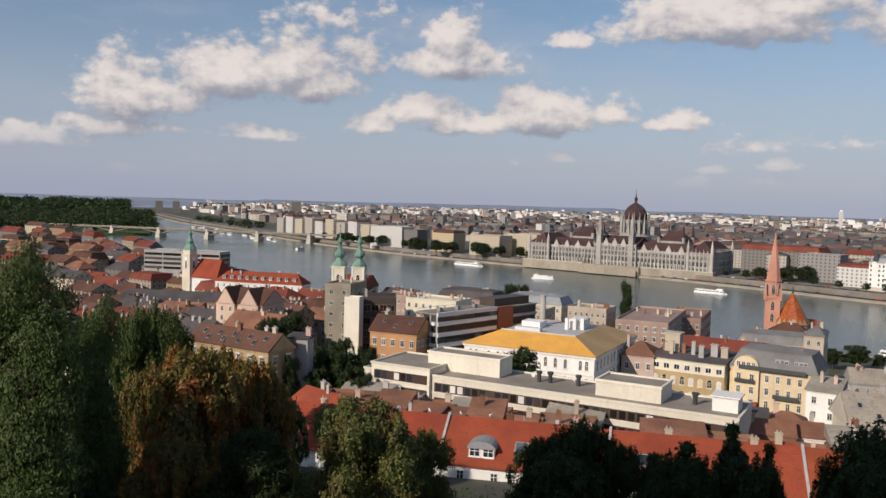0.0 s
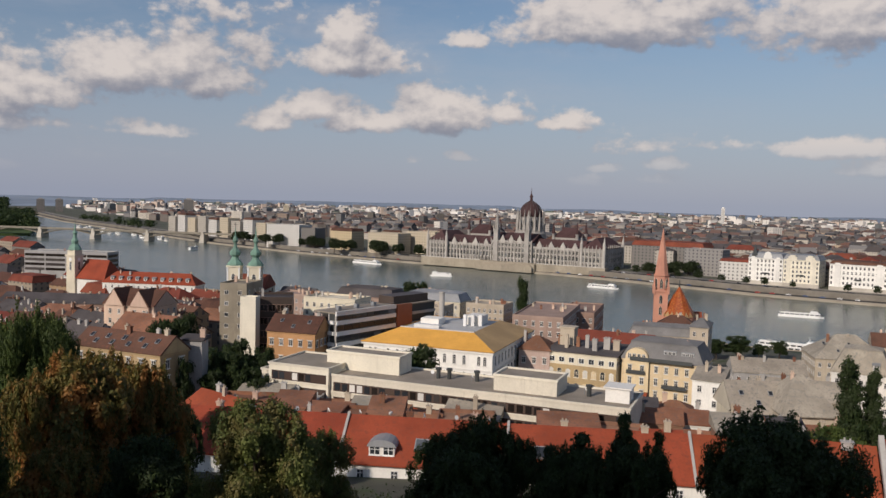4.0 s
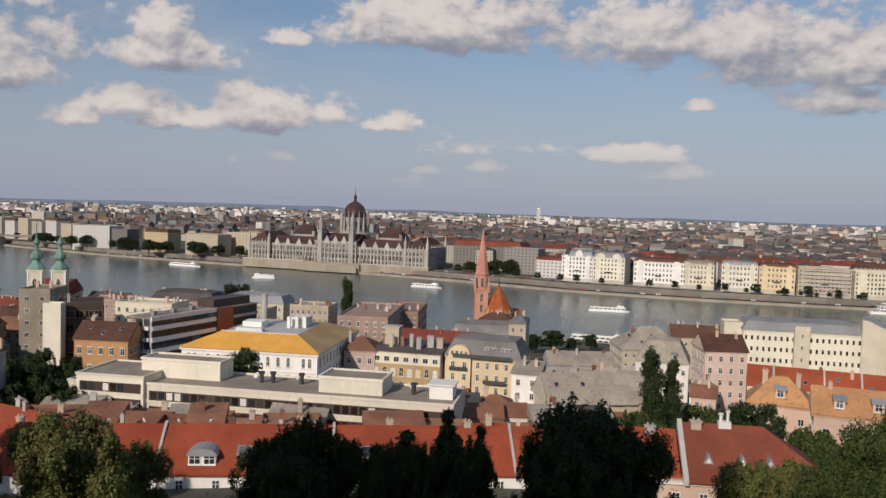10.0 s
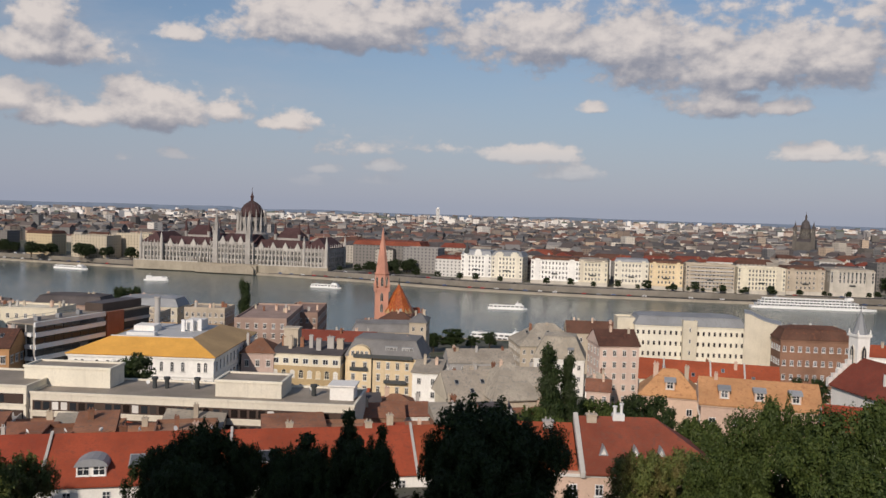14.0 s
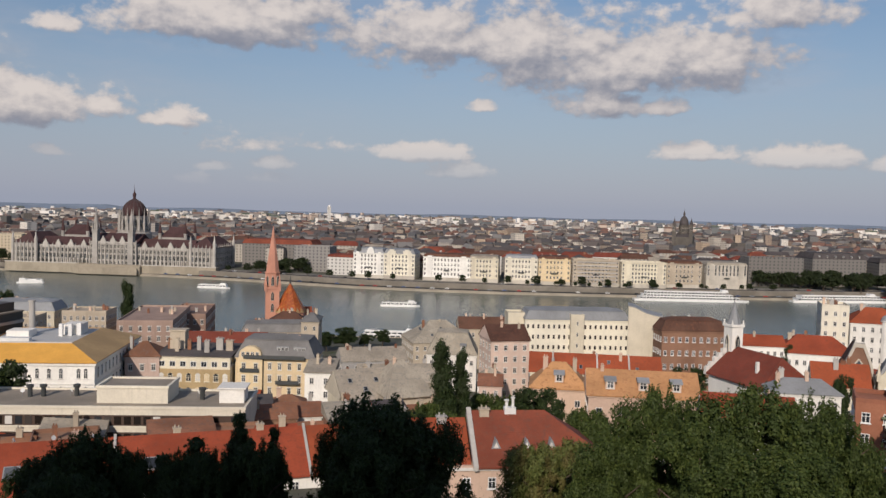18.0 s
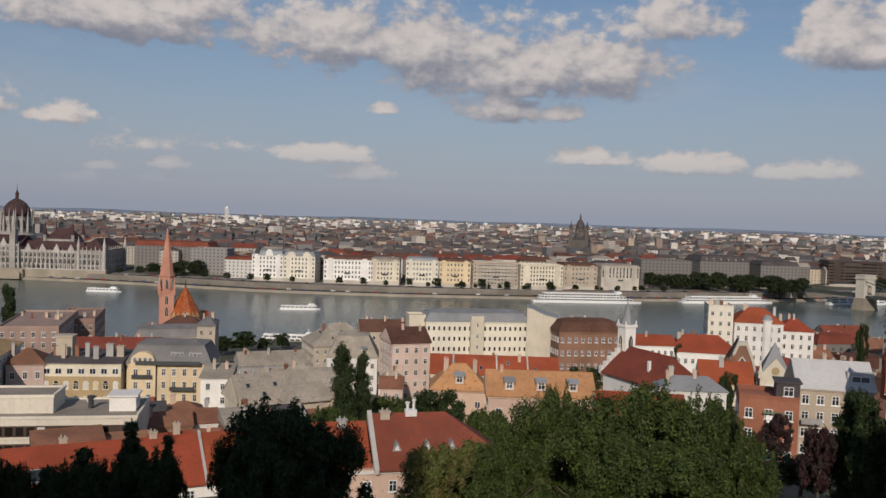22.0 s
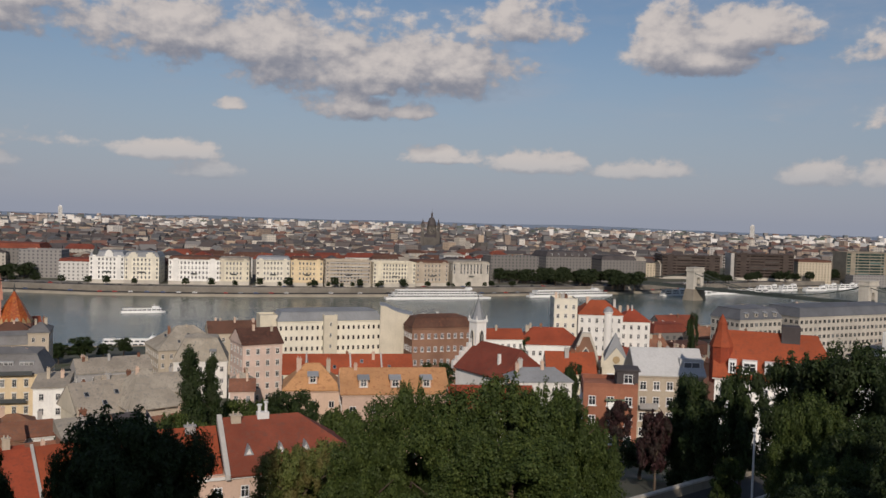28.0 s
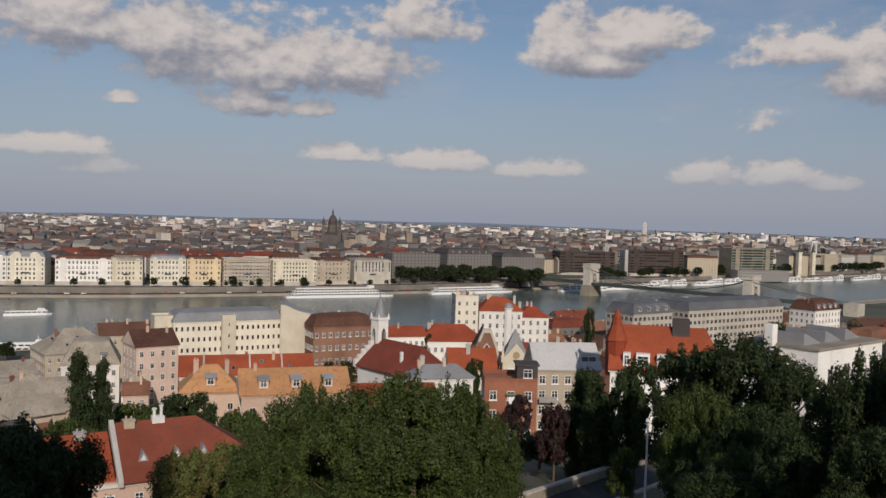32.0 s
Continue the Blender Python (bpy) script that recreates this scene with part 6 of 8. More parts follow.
def turret_house():
    ob = thing("red_turret_house", "white villa with steep red roof, red turret and white dormers", "house", pose(143.8, 50.5, 44, 0, 0, -70))
    h = 15.0
    part("wall", Geo().box(-7, 13, 0, 12, -6, h - 1.4), WHITE, ob)
    part("cornice", Geo().box(-7.4, 13.4, -0.4, 12.4, h - 1.9, h - 1.4), WHITE, ob)
    part("roof", Geo().gable(-7.4, 13.4, -0.6, 12.6, h - 1.4, h + 6.0, 0, 4), RED, ob)
    part("turret", Geo().lathe(-6.2, 3, [(1.9, h - 3), (1.9, h + 3.4)], 8), RED, ob)
    part("turret_roof", Geo().lathe(-6.2, 3, [(2.1, h + 3.4), (1.0, h + 6.2), (0.8, h + 7.6), (0.1, h + 9.0)], 8), RED, ob)
    for i, (x, ww) in enumerate(((-4.2, 0.9), (-1.4, 2.0), (2.2, 2.0), (5.8, 2.0), (9.4, 2.0))):
        dm = part("dormer", Geo().box(x - ww / 2 - 0.2, x + ww / 2 + 0.2, 0.1, 3.2, h - 0.9, h + 1.5), PAINT, ob, "white dormer")
        add_window(dm, pose(x, 0.1, h - 0.6), ww, 1.8, "sill", PAINT)
    for r in range(2):
        for i in range(6):
            add_window(ob, pose(-5.5 + i * 3.3, 0, h - 5.0 - r * 3.8), 1.3, 2.0, "hood", PAINT)
    part("roof_box", Geo().box(3.6, 6.6, 4.6, 7.6, h + 4.0, h + 7.4), DARKSLATE, ob, "dark roof hatch")


turret_house()


def modern_villa():
    ob = thing("modern_villa", "white modern villa with three slanting dark roof lights", "house", pose(143.1, 23.2, 44, 0, 0, -18))
    h = 20.4
    part("wall", Geo().box(0, 22, 0, 13, -8, h), WHITE, ob)
    part("wall", Geo().box(-3, 0, 6, 13, -8, h - 1.0), WHITE, ob)
    part("roof", Geo().box(-0.4, 22.4, -0.4, 13.4, h, h + 0.35), GRAVEL, ob)
    part("roof", Geo().box(-3.3, -0.4, 5.7, 13.3, h - 1.0, h - 0.7), DARKSLATE, ob)
    for i in range(3):
        x = 1.0 + i * 6.8
        sk = part("roof_light", Geo().extrude_y([(x, h + 0.35), (x + 5.6, h + 0.35), (x + 0.6, h + 2.2), (x, h + 2.2)], 3, 10), ZINC, ob, "slanting glazed roof light")
        part("pane", Geo().add([(x + 0.75, 3.3, h + 2.2), (x + 5.5, 3.3, h + 0.5), (x + 5.5, 9.7, h + 0.5), (x + 0.75, 9.7, h + 2.2)], [(0, 1, 2, 3)]), GLASS, sk)
    part("chimney", Geo().box(-1.6, -0.05, 7, 8.4, h - 1, h + 3.4), WHITE, ob)
    for x, z in ((4, h - 5.5), (9.5, h - 5.0), (4.2, h - 11), (10, h - 11)):
        add_window(ob, pose(x, 0, z), 1.7, 2.3, "plain")
    part("terrace", Geo().box(11, 20, -3.4, 0, h - 6.4, h - 5.9).box(11, 20, -3.4, -3.2, h - 5.9, h - 4.7), CONCRETE, ob, "roofed terrace")
    part("balcony", Geo().box(-2.8, -0.2, 4.6, 6, h - 6, h - 5.2), ZINC, ob)


modern_villa()
house("office_palace", "pale office palace with a dark grey mansard roof", 388.0, 136.0, -24, 26.0, 18, 40.5, PALESTONE, LEAD, "mansard", 4.5, 5, 9, (1.9, 1.9), "plain", 3, fm=PALESTONE, category="office", dorm=4)
house("office_palace", "pale office palace with square windows and dark grey sheet roof", 446.0, 111.5, -24, 74.0, 22, 40.6, PALESTONE, LEAD, "mansard", 4.0, 5, 24, (1.9, 1.9), "plain", 2, fm=PALESTONE, category="office")
house("tenement", "long low house with a brown tiled roof", 206.0, 92.0, -46, 38.0, 12, 38.0, BEIGE, BROWN, "gable", 5.0, 2, 8, chim=4)
house("tenement", "white house with a dark hipped roof", 330.0, 118.0, -30, 22.0, 14, 36.0, CREAM, DARKSLATE, "hip", 5.0, 4, 7, chim=2)
house("tenement", "white house with a brown mansard roof and dormers", 505.0, 78.0, -20, 26.0, 15, 38.0, WHITE, BROWN, "mansard", 5.0, 4, 8, chim=3, dorm=4)
house("tenement", "tenement with a brown roof and crowded chimneys", 222.0, 300.0, -28, 28.0, 14, 30.5, BEIGE, BROWN, "gable", 4.5, 4, 7, chim=7)
house("tenement", "small house with a red roof behind the modern block", 72.0, 201.0, -30, 8.0, 7, 34.6, BRICK, RED, "gable", 2.0, 1, 3, chim=0)
house("tenement", "house with a red tiled roof and chimneys", 176.5, 107.0, -50, 11.5, 9, 46.4, CREAM, RED, "gable", 4.6, 2, 4, chim=3)
house("tenement", "white house with grey sheet roof", 162.4, 106.0, -40, 14.0, 8, 46.4, WHITE, ZINC, "hip", 2.6, 2, 5, chim=3)
house("tenement", "white house with a red tiled roof", 130.0, 96.0, -45, 16.0, 10, 46.5, WHITE, RED, "gable", 4.0, 2, 4, chim=2)


house("tenement", "big grey hipped slate roof of a riverside palace", 202.4, 307.7, -18, 28.0, 24, 24.5, BEIGE, SLATE, "hip", 8.5, 3, 8, chim=2, sky=5)
house("tenement", "low long house with a grey slate roof", 159.2, 291.7, -17, 26.0, 14, 22.5, GREYW, SLATE, "gable", 4.5, 2, 7, chim=6)
house("tenement", "brown-roofed vestry house before the brick church", 158.5, 378.1, -22, 17.5, 14, 26.6, BEIGE, BROWN, "hip", 4.6, 3, 5, chim=2)
house("tenement", "tenement with a grey mansard roof before the brick church", 132.7, 326.0, -22, 30.0, 15, 30.6, BEIGE, BLUESLATE, "mansard", 3.2, 3, 9, chim=7)
house("tenement", "tall grey side wall of a tenement with crowded chimneys", 141.5, 315.4, -30, 7.0, 16, 36.0, BEIGE, BLUESLATE, "hip", 2.8, 5, 2, (1.1, 1.8), "plain", 3, sidecols=4)
house("tenement", "white house with a domed grey slate mansard roof", 169.0, 252.0, -36, 18.0, 16, 30.5, WHITE, SLATE, "mansard", 7.5, 3, 5, chim=1, dorm=2)
house("tenement", "small white house with a grey hipped roof", 160.0, 216.0, -37, 8.0, 9, 29.0, WHITE, SLATE, "hip", 3.2, 2, 2, chim=2)
house("tenement", "narrow white house with a grey lean-to roof", 100.6, 217.5, -34, 8.0, 10, 36.3, WHITE, SLATE, "shed", 2.2, 3, 2, chim=2)
house("tenement", "small house with rusty roof tiles and a white gable", 152.0, 205.0, -37, 7.0, 8, 30.0, PINK, RUST, "gable", 3.0, 2, 2, chim=2)


def back_yards():
    """Small houses and sheds crowded behind the long red roof."""
    random.seed(23)
    kinds = [("rusty tiled", RUST, "gable"), ("mossy green flat", MOSS, "flat"), ("grey felt", SLATE, "shed"), ("grey sheet", ZINC, "hip"), ("weathered tiled", RUST, "shed"), ("dark felt", DARKSLATE, "flat"), ("red tiled", RED, "gable"), ("rusty tiled", RUST, "gable")]
    u = -46.0
    k = 0
    while u < 84:
        wd = random.uniform(6, 12)
        for back, lift in ((19.5, 0.6), (28.0, -0.3), (36.5, -1.6)):
            if (back > 25 and 4 < u < 48) or u > 57 or (back > 30 and u > -6):
                continue
            words, rf, st = kinds[k % len(kinds)]
            k += 1
            x, y = 13 + 0.970 * (u + wd / 2) + 0.242 * back, 142 - 0.242 * (u + wd / 2) + 0.970 * back
            top = 40.0 + lift + random.uniform(-1.0, 0.9) - (1.8 if st in ("gable", "hip") else 0) - max(0, u - 45) * 0.10
            house("yard_house", "small crowded yard house with a %s roof" % words, x, y, -14 + random.uniform(-5, 5), wd * 1.02, random.uniform(7.5, 9.0), top, random.choice([BRICK, WHITE, GREYW, RUST, BRICK]), rf, st, random.uniform(1.4, 2.2), 1, 2, (1.0, 1.2), "plain", random.choice([0, 1, 1]), panes=False, sidecols=1, group="yard houses")
        u += wd
    for u, back, ww, top, rf, st, words in ((62, 31, 9, 37.0, RUST, "gable", "rusty tiled"), (70, 29, 8, 36.6, DARKSLATE, "shed", "dark felt"), (78, 30, 9, 35.6, RUST, "gable", "rusty tiled"), (64, 40, 9, 35.2, RUST, "hip", "rusty tiled"), (73, 41, 8, 34.2, MOSS, "flat", "mossy green flat"), (82, 40, 9, 33.6, RUST, "gable", "weathered tiled"), (60, 22, 9, 38.4, SLATE, "shed", "grey felt"), (69, 20.5, 8, 38.0, MOSS, "flat", "mossy green flat"), (77, 20.5, 8, 37.6, RUST, "gable", "rusty tiled")):
        x, y = 13 + 0.970 * u + 0.242 * back, 142 - 0.242 * u + 0.970 * back
        house("yard_house", "small crowded yard house with a %s roof" % words, x, y, -14 + random.uniform(-8, 8), ww, 8, top + 2.6, random.choice([BRICK, WHITE, GREYW, RUST]), rf, st, 2.0, 1, 2, (1.0, 1.2), "plain", 1, panes=False, sidecols=1, group="yard houses")


back_yards()
house("yard_house", "small crowded yard house with a rusty tiled roof", 68.0, 169.8, -18, 10, 9, 37.5, BRICK, RUST, "gable", 2.2, 1, 2, (1.0, 1.2), "plain", 1, panes=False, sidecols=1, group="yard houses")
house("yard_house", "small crowded yard house with a weathered tiled roof", 74.6, 171.2, -18, 10, 9, 37.0, WHITE, RUST, "gable", 2.2, 1, 2, (1.0, 1.2), "plain", 1, panes=False, sidecols=1, group="yard houses")
house("yard_house", "small crowded yard house with a dark felt roof", 67.8, 180.2, -18, 8, 9, 36.5, WHITE, DARKSLATE, "shed", 2.2, 1, 2, (1.0, 1.2), "plain", 1, panes=False, sidecols=1, group="yard houses")
house("yard_house", "small crowded yard house with a rusty tiled roof", 78.2, 185.2, -18, 9, 9, 35.5, RUST, RUST, "hip", 2.2, 1, 2, (1.0, 1.2), "plain", 1, panes=False, sidecols=1, group="yard houses")
for ax, ay, aw, at_, lab, rf in ((-20, 405, 26, 36.0, "white tenement with aerials on a flat roof", GRAVEL), (12, 400, 30, 36.5, "white tenement with a dark roof and roof huts", DARKSLATE), (44, 395, 28, 35.5, "pale tenement with a grey sheet roof", ZINC), (66, 376, 18, 36.0, "cream tenement with roof terraces", GRAVEL), (30, 345, 26, 39.0, "dark flat-roofed tenement with chimneys", BROWN), (-4, 350, 24, 41.0, "brown flat-roofed tenement with chimneys", BROWN)):
    house("tenement", lab, ax, ay, -28, aw, 15, at_, random.choice([CREAM, BEIGE, MAUVE]), rf, "flat" if rf in (GRAVEL, BROWN) else "mansard", 3.5, 3, 7, chim=7)
house("gabled_house", "peach house with two steep pointed gables", -77.3, 321.9, -25, 22.0, 14, 41.6, PEACH, BROWN, "gable", 5.4, 3, 6, chim=3)
for gx in (-5.5, 5.5):
    house("gabled_house", "steep pointed gable wing of a peach house", -77.6 + gx * 0.9, 320.7 - gx * 0.42, -25, 8.0, 9, 41.6, PEACH, BROWN, "gable", 6.0, 3, 2, chim=0, flip=True)
house("long_house", "long low hall with a bright red tiled roof and dormers", -116.1, 532.6, -14, 60.0, 14, 27.0, WHITE, RED, "hip", 6.4, 2, 14, chim=4, dorm=10)
house("long_house", "grey long-roofed market hall", -140.0, 445.0, -8, 64.0, 18, 26.0, BROWNSTONE, DARKSLATE, "gable", 4.0, 1, 12, chim=0)
house("office_block", "long flat office block with white and dark window bands", -206.8, 668.9, -12, 66.0, 18, 35.6, GREYW, DARKSLATE, "flat", 0, 4, 4, (15.6, 2.0), "plain", 4, panes=False, category="office", fm=DARKFRAME, gm=DARKGLASS)


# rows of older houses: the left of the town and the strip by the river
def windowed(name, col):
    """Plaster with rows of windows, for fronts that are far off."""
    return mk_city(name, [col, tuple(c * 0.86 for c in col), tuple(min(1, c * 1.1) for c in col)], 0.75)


# far copies of the plasters, some darkened to put cloud shade into the colour
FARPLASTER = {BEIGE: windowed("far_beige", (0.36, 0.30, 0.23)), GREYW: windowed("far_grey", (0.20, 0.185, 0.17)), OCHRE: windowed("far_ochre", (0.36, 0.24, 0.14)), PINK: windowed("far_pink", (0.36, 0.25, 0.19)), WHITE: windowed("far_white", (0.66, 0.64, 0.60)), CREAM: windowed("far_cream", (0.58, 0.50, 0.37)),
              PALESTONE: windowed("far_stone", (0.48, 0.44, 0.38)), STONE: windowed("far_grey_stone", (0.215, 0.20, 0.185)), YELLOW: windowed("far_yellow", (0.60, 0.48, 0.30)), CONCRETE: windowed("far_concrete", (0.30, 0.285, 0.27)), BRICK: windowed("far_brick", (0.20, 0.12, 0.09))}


def roof_clutter():
    """Dishes, aerials and vents on the nearer roofs."""
    random.seed(19)
    dish = Geo().lathe(0, 0, [(0.08, 0), (0.28, 0.05), (0.45, 0.16)], 10).mesh("dish", [PAINT])
    spots = [(-9 + 30.0 + i * 8 + random.uniform(-2, 2), 195.5 - 13.0 - i * 4.4 + 8, 43.2) for i in range(5)]
    spots += [(-20 + i * 6.1, 168 - i * 1.5, 41.3) for i in range(9)]
    for x, y, z in spots:
        ob = thing("satellite_dish", "white satellite dish on a short roof mast", "satellite dish", pose(x, y, z, 0, 0, random.uniform(0, 360)))
        part("mast", Geo().lathe(0, 0, [(0.05, -1.2), (0.04, 1.1)], 6), ZINC, ob)
        part("dish", dish, None, ob, at=pose(0, -0.1, 0.9, 70, 0, 0))
    for x, y, z in [(-18 + i * 9.0 + random.uniform(-2, 2), 402 - i * 2.0, 25.5 + random.uniform(0, 1)) for i in range(10)]:
        ob = thing("roof_aerial", "thin metal aerial mast on a tenement roof", "aerial", pose(x, y, z))
        g = Geo().tube((0, 0, -1), (0, 0, 4.5), 0.09, 0.06, 5)
        for k in range(4):
            g.tube((-0.9, 0, 2.6 + k * 0.5), (0.9, 0, 2.6 + k * 0.5), 0.04, 0.04, 4)
        part("mast", g, PAINT, ob)


roof_clutter()


def filler():
    random.seed(11)
    cols = [(BEIGE, BROWN), (GREYW, DARKSLATE), (OCHRE, BROWN), (BEIGE, DARKRED), (OCHRE, RUST), (GREYW, DARKRED), (OCHRE, BROWN), (GREYW, DARKRED), (BEIGE, BROWN), (BEIGE, RUST), (GREYW, DARKSLATE), (OCHRE, BROWN), (CREAM, BROWN), (WHITE, DARKRED), (CREAM, DARKSLATE)]
    words = {BROWN: "brown tiled", DARKSLATE: "dark slate", DARKRED: "dark red tiled", RUST: "weathered tiled", SLATE: "grey slate"}
    tone = {BEIGE: "beige", GREYW: "grey", CREAM: "cream", WHITE: "white", PINK: "pink", OCHRE: "ochre"}
    # distance, azimuth from, to, step, height of the eaves over the water
    rings = [(300, -30, -10, 4.2, 36, 40), (345, -31, -9, 3.8, 31, 36), (395, -32, -2, 3.4, 27, 33), (450, -33, 8, 3.1, 23, 28), (505, -34, 3, 2.8, 20, 26), (565, -34, -10, 2.6, 18, 25), (630, -34, -12, 2.4, 18, 25),
             (700, -34, -14, 2.2, 17, 25), (780, -35, -15, 2.0, 17, 26), (870, -35, -17, 1.9, 17, 27), (980, -36, -19, 1.8, 17, 28), (1120, -36, -20, 1.7, 17, 28), (1300, -37, -22, 1.6, 17, 26), (1500, -38, -24, 1.5, 18, 26)]
    rings += [(740, -34, -15, 2.1, 17, 24), (825, -35, -16, 2.0, 17, 25), (925, -35, -18, 1.9, 17, 26), (1050, -36, -20, 1.8, 17, 26)]
    rings += [(322, -30, -9, 3.6, 34, 38), (370, -31, -8, 3.3, 29, 34), (422, -32, -4, 3.0, 25, 30), (478, -33, -8, 2.9, 22, 27)]
    rings += [(250, -30, -18, 5.0, 38, 44), (430, 40, 52, 3.4, 17, 22), (470, 62, 86, 3.0, 22, 29), (400, 80, 92, 3.4, 30, 36), (330, 74, 92, 4.0, 33, 39), (540, 66, 88, 2.6, 18, 25), (620, 72, 90, 2.4, 17, 24), (260, 72, 92, 5, 40, 45), (380, 60, 74, 3.6, 24, 31), (330, 62, 72, 4.0, 28, 33)]
    for r, a0, a1, st, z0, z1 in rings:
        a = a0
        while a < a1:
            az = radians(a + random.uniform(-0.3, 0.3))
            rr = r * random.uniform(0.97, 1.03)
            x, y = rr * math.sin(az), rr * math.cos(az)
            wl, rf = random.choice(cols)
            ww = r * radians(st) * random.uniform(0.9, 1.12)
            st_ = random.choice(["gable", "gable", "hip", "mansard", "gable"])
            near = r < 320
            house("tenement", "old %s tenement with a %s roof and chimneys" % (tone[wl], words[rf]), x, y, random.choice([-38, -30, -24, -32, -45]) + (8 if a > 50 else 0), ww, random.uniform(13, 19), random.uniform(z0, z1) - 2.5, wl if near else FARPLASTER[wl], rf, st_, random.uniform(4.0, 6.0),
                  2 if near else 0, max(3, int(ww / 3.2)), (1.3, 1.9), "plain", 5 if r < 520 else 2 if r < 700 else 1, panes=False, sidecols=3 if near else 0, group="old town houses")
            a += st


filler()


# ---- the far bank ----
BANK = "riverside palaces"


def palace(label, x, y, rot, w, d, top, wall, roof, style="mansard", rh=4.0, rows=5, cols=10, chim=3, far=False, back=0.0, **kw):
    top -= (84 - top) * back / 1100
    x, y = x + 0.62 * back, y + 0.78 * back
    if far:
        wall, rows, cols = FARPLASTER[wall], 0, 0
    ob = house("palace", label, x, y, rot, w, d, top, wall, roof, style, rh, rows, cols, kw.pop("win", (1.6, 2.6)), kw.pop("wstyle", "plain"), chim, base=7.6, panes=False, category="building", group=BANK, sidecols=0 if far else kw.pop("sidecols", 4), **{k: v for k, v in kw.items() if k != "sidecols"})
    if not far:
        h = top - 7.6
        part("plinth", Geo().box(-w / 2 - 0.15, w / 2 + 0.15, -0.22, 0.0, -1, 3.6), PALESTONE, ob, "grey rusticated ground floor")
        part("string_course", Geo().box(-w / 2 - 0.2, w / 2 + 0.2, -0.35, 0.0, 3.6, 4.1), wall, ob)
        part("string_course", Geo().box(-w / 2 - 0.2, w / 2 + 0.2, -0.45, 0.0, h * 0.68, h * 0.68 + 0.45), wall, ob)
        part("eave_cornice", Geo().box(-w / 2 - 0.4, w / 2 + 0.4, -0.9, 0.0, h - 0.5, h + 0.1), wall, ob)
        for sx in (-0.36, 0.36):
            part("bay", Geo().box(sx * w - w * 0.05, sx * w + w * 0.05, -0.5, 0.0, 4.1, h + 1.2), wall, ob, "projecting bay")
        part("balcony", Geo().box(-3, 3, -1.3, 0.0, h * 0.42, h * 0.42 + 0.25).box(-3, 3, -1.35, -1.2, h * 0.42 + 0.25, h * 0.42 + 1.2), IRON, ob)
    return ob


ob = palace("white apartment palace with a curved gable and corner spire", 408.8, 772.7, -42, 32.6, 30, 34.5, WHITE, ZINC, "mansard", 4.5, 6, 9, back=12.0)
pts = [(-4.0, 25.5), (4.0, 25.5), (3.8, 29)] + [(3.2 * math.cos(math.pi * i / 8), 29.5 + 3.4 * math.sin(math.pi * i / 8)) for i in range(9)] + [(-3.8, 29)]
part("gable", Geo().extrude_y(pts, -0.8, 1.2), WHITE, ob, "curved white gable", at=pose(2, 0, 0))
part("corner_spire", Geo().lathe(-11, 3, [(3.4, 25), (3.4, 29), (3.7, 29.3), (1.4, 34), (0.2, 40)], 8), IRON, ob, "dark grey-green corner spire")
ob = palace("cream apartment palace with two stepped attics", 433.4, 750.7, -42, 32.6, 30, 34.5, IVORY, ZINC, "mansard", 4.5, 6, 9, back=12.0)
for x in (-8, 8):
    part("attic", Geo().extrude_y([(x - 4, 25.5), (x + 4, 25.5), (x + 4, 29.5), (x + 2.4, 29.5), (x + 2.4, 31), (x - 2.4, 31), (x - 2.4, 29.5), (x - 4, 29.5)], -0.8, 1.2), IVORY, ob, "stepped cream attic")
palace("white classical palace with regular windows and brown roof", 470.5, 717.0, -40, 49.0, 30, 33.0, WHITE, BROWN, "mansard", 2.8, 5, 14, back=12.0)
palace("cream classical palace with regular windows and grey roof", 500.0, 692.5, -40, 30.0, 30, 33.0, CREAM, SLATE, "mansard", 2.4, 5, 9, back=12.0)
palace("ivory palace with grey sheet roof", 527.9, 665.9, -38, 33.0, 28, 34.4, IVORY, ZINC, "mansard", 2.6, 5, 10, back=12.0)
palace("yellow palace with dark brown roof", 554.0, 644.5, -38, 32.0, 28, 34.6, YELLOW, BROWN, "mansard", 2.6, 5, 9, back=12.0)
ob = palace("pale apartment block with long balconies", 586.8, 618.6, -36, 46.0, 24, 34.8, BEIGE, GRAVEL, "flat", 0, 7, 13, 2, win=(1.8, 1.7), wstyle="plain", back=12.0)
for r in range(7):
    part("balcony", Geo().box(-19, 21, -1.5, 0, 3 + r * 3.5, 3.2 + r * 3.5).box(-19, 21, -1.55, -1.4, 3.2 + r * 3.5, 4.1 + r * 3.5), CONCRETE, ob)
palace("cream apartment palace with regular windows", 626.8, 591.4, -33, 45.0, 24, 33.4, CREAM, GRAVEL, "flat", 0, 6, 14, 2, back=12.0)
palace("beige palace with tall arched upper windows", 670.0, 577.0, -31, 36.0, 30, 33.0, BEIGE, BROWN, "mansard", 2.6, 5, 9, back=12.0)
palace("beige academy palace with tall windows and cornice", 708.0, 554.5, -31, 42.0, 36, 32.5, PALESTONE, SLATE, "mansard", 2.2, 3, 11, 2, win=(1.8, 3.8), back=12.0)
palace("grey and white striped modern office block", 793.5, 561.6, -31, 60.0, 25, 38.5, GREYW, ZINC, "flat", 0, 8, 18, 2, win=(1.5, 2.0), wstyle="plain", far=True)
palace("grey stone palace with steep dark roof and gables", 872.0, 538.0, -31, 60.0, 40, 38.0, STONE, DARKSLATE, "mansard", 6.0, 6, 15, 4, dorm=6, far=True)
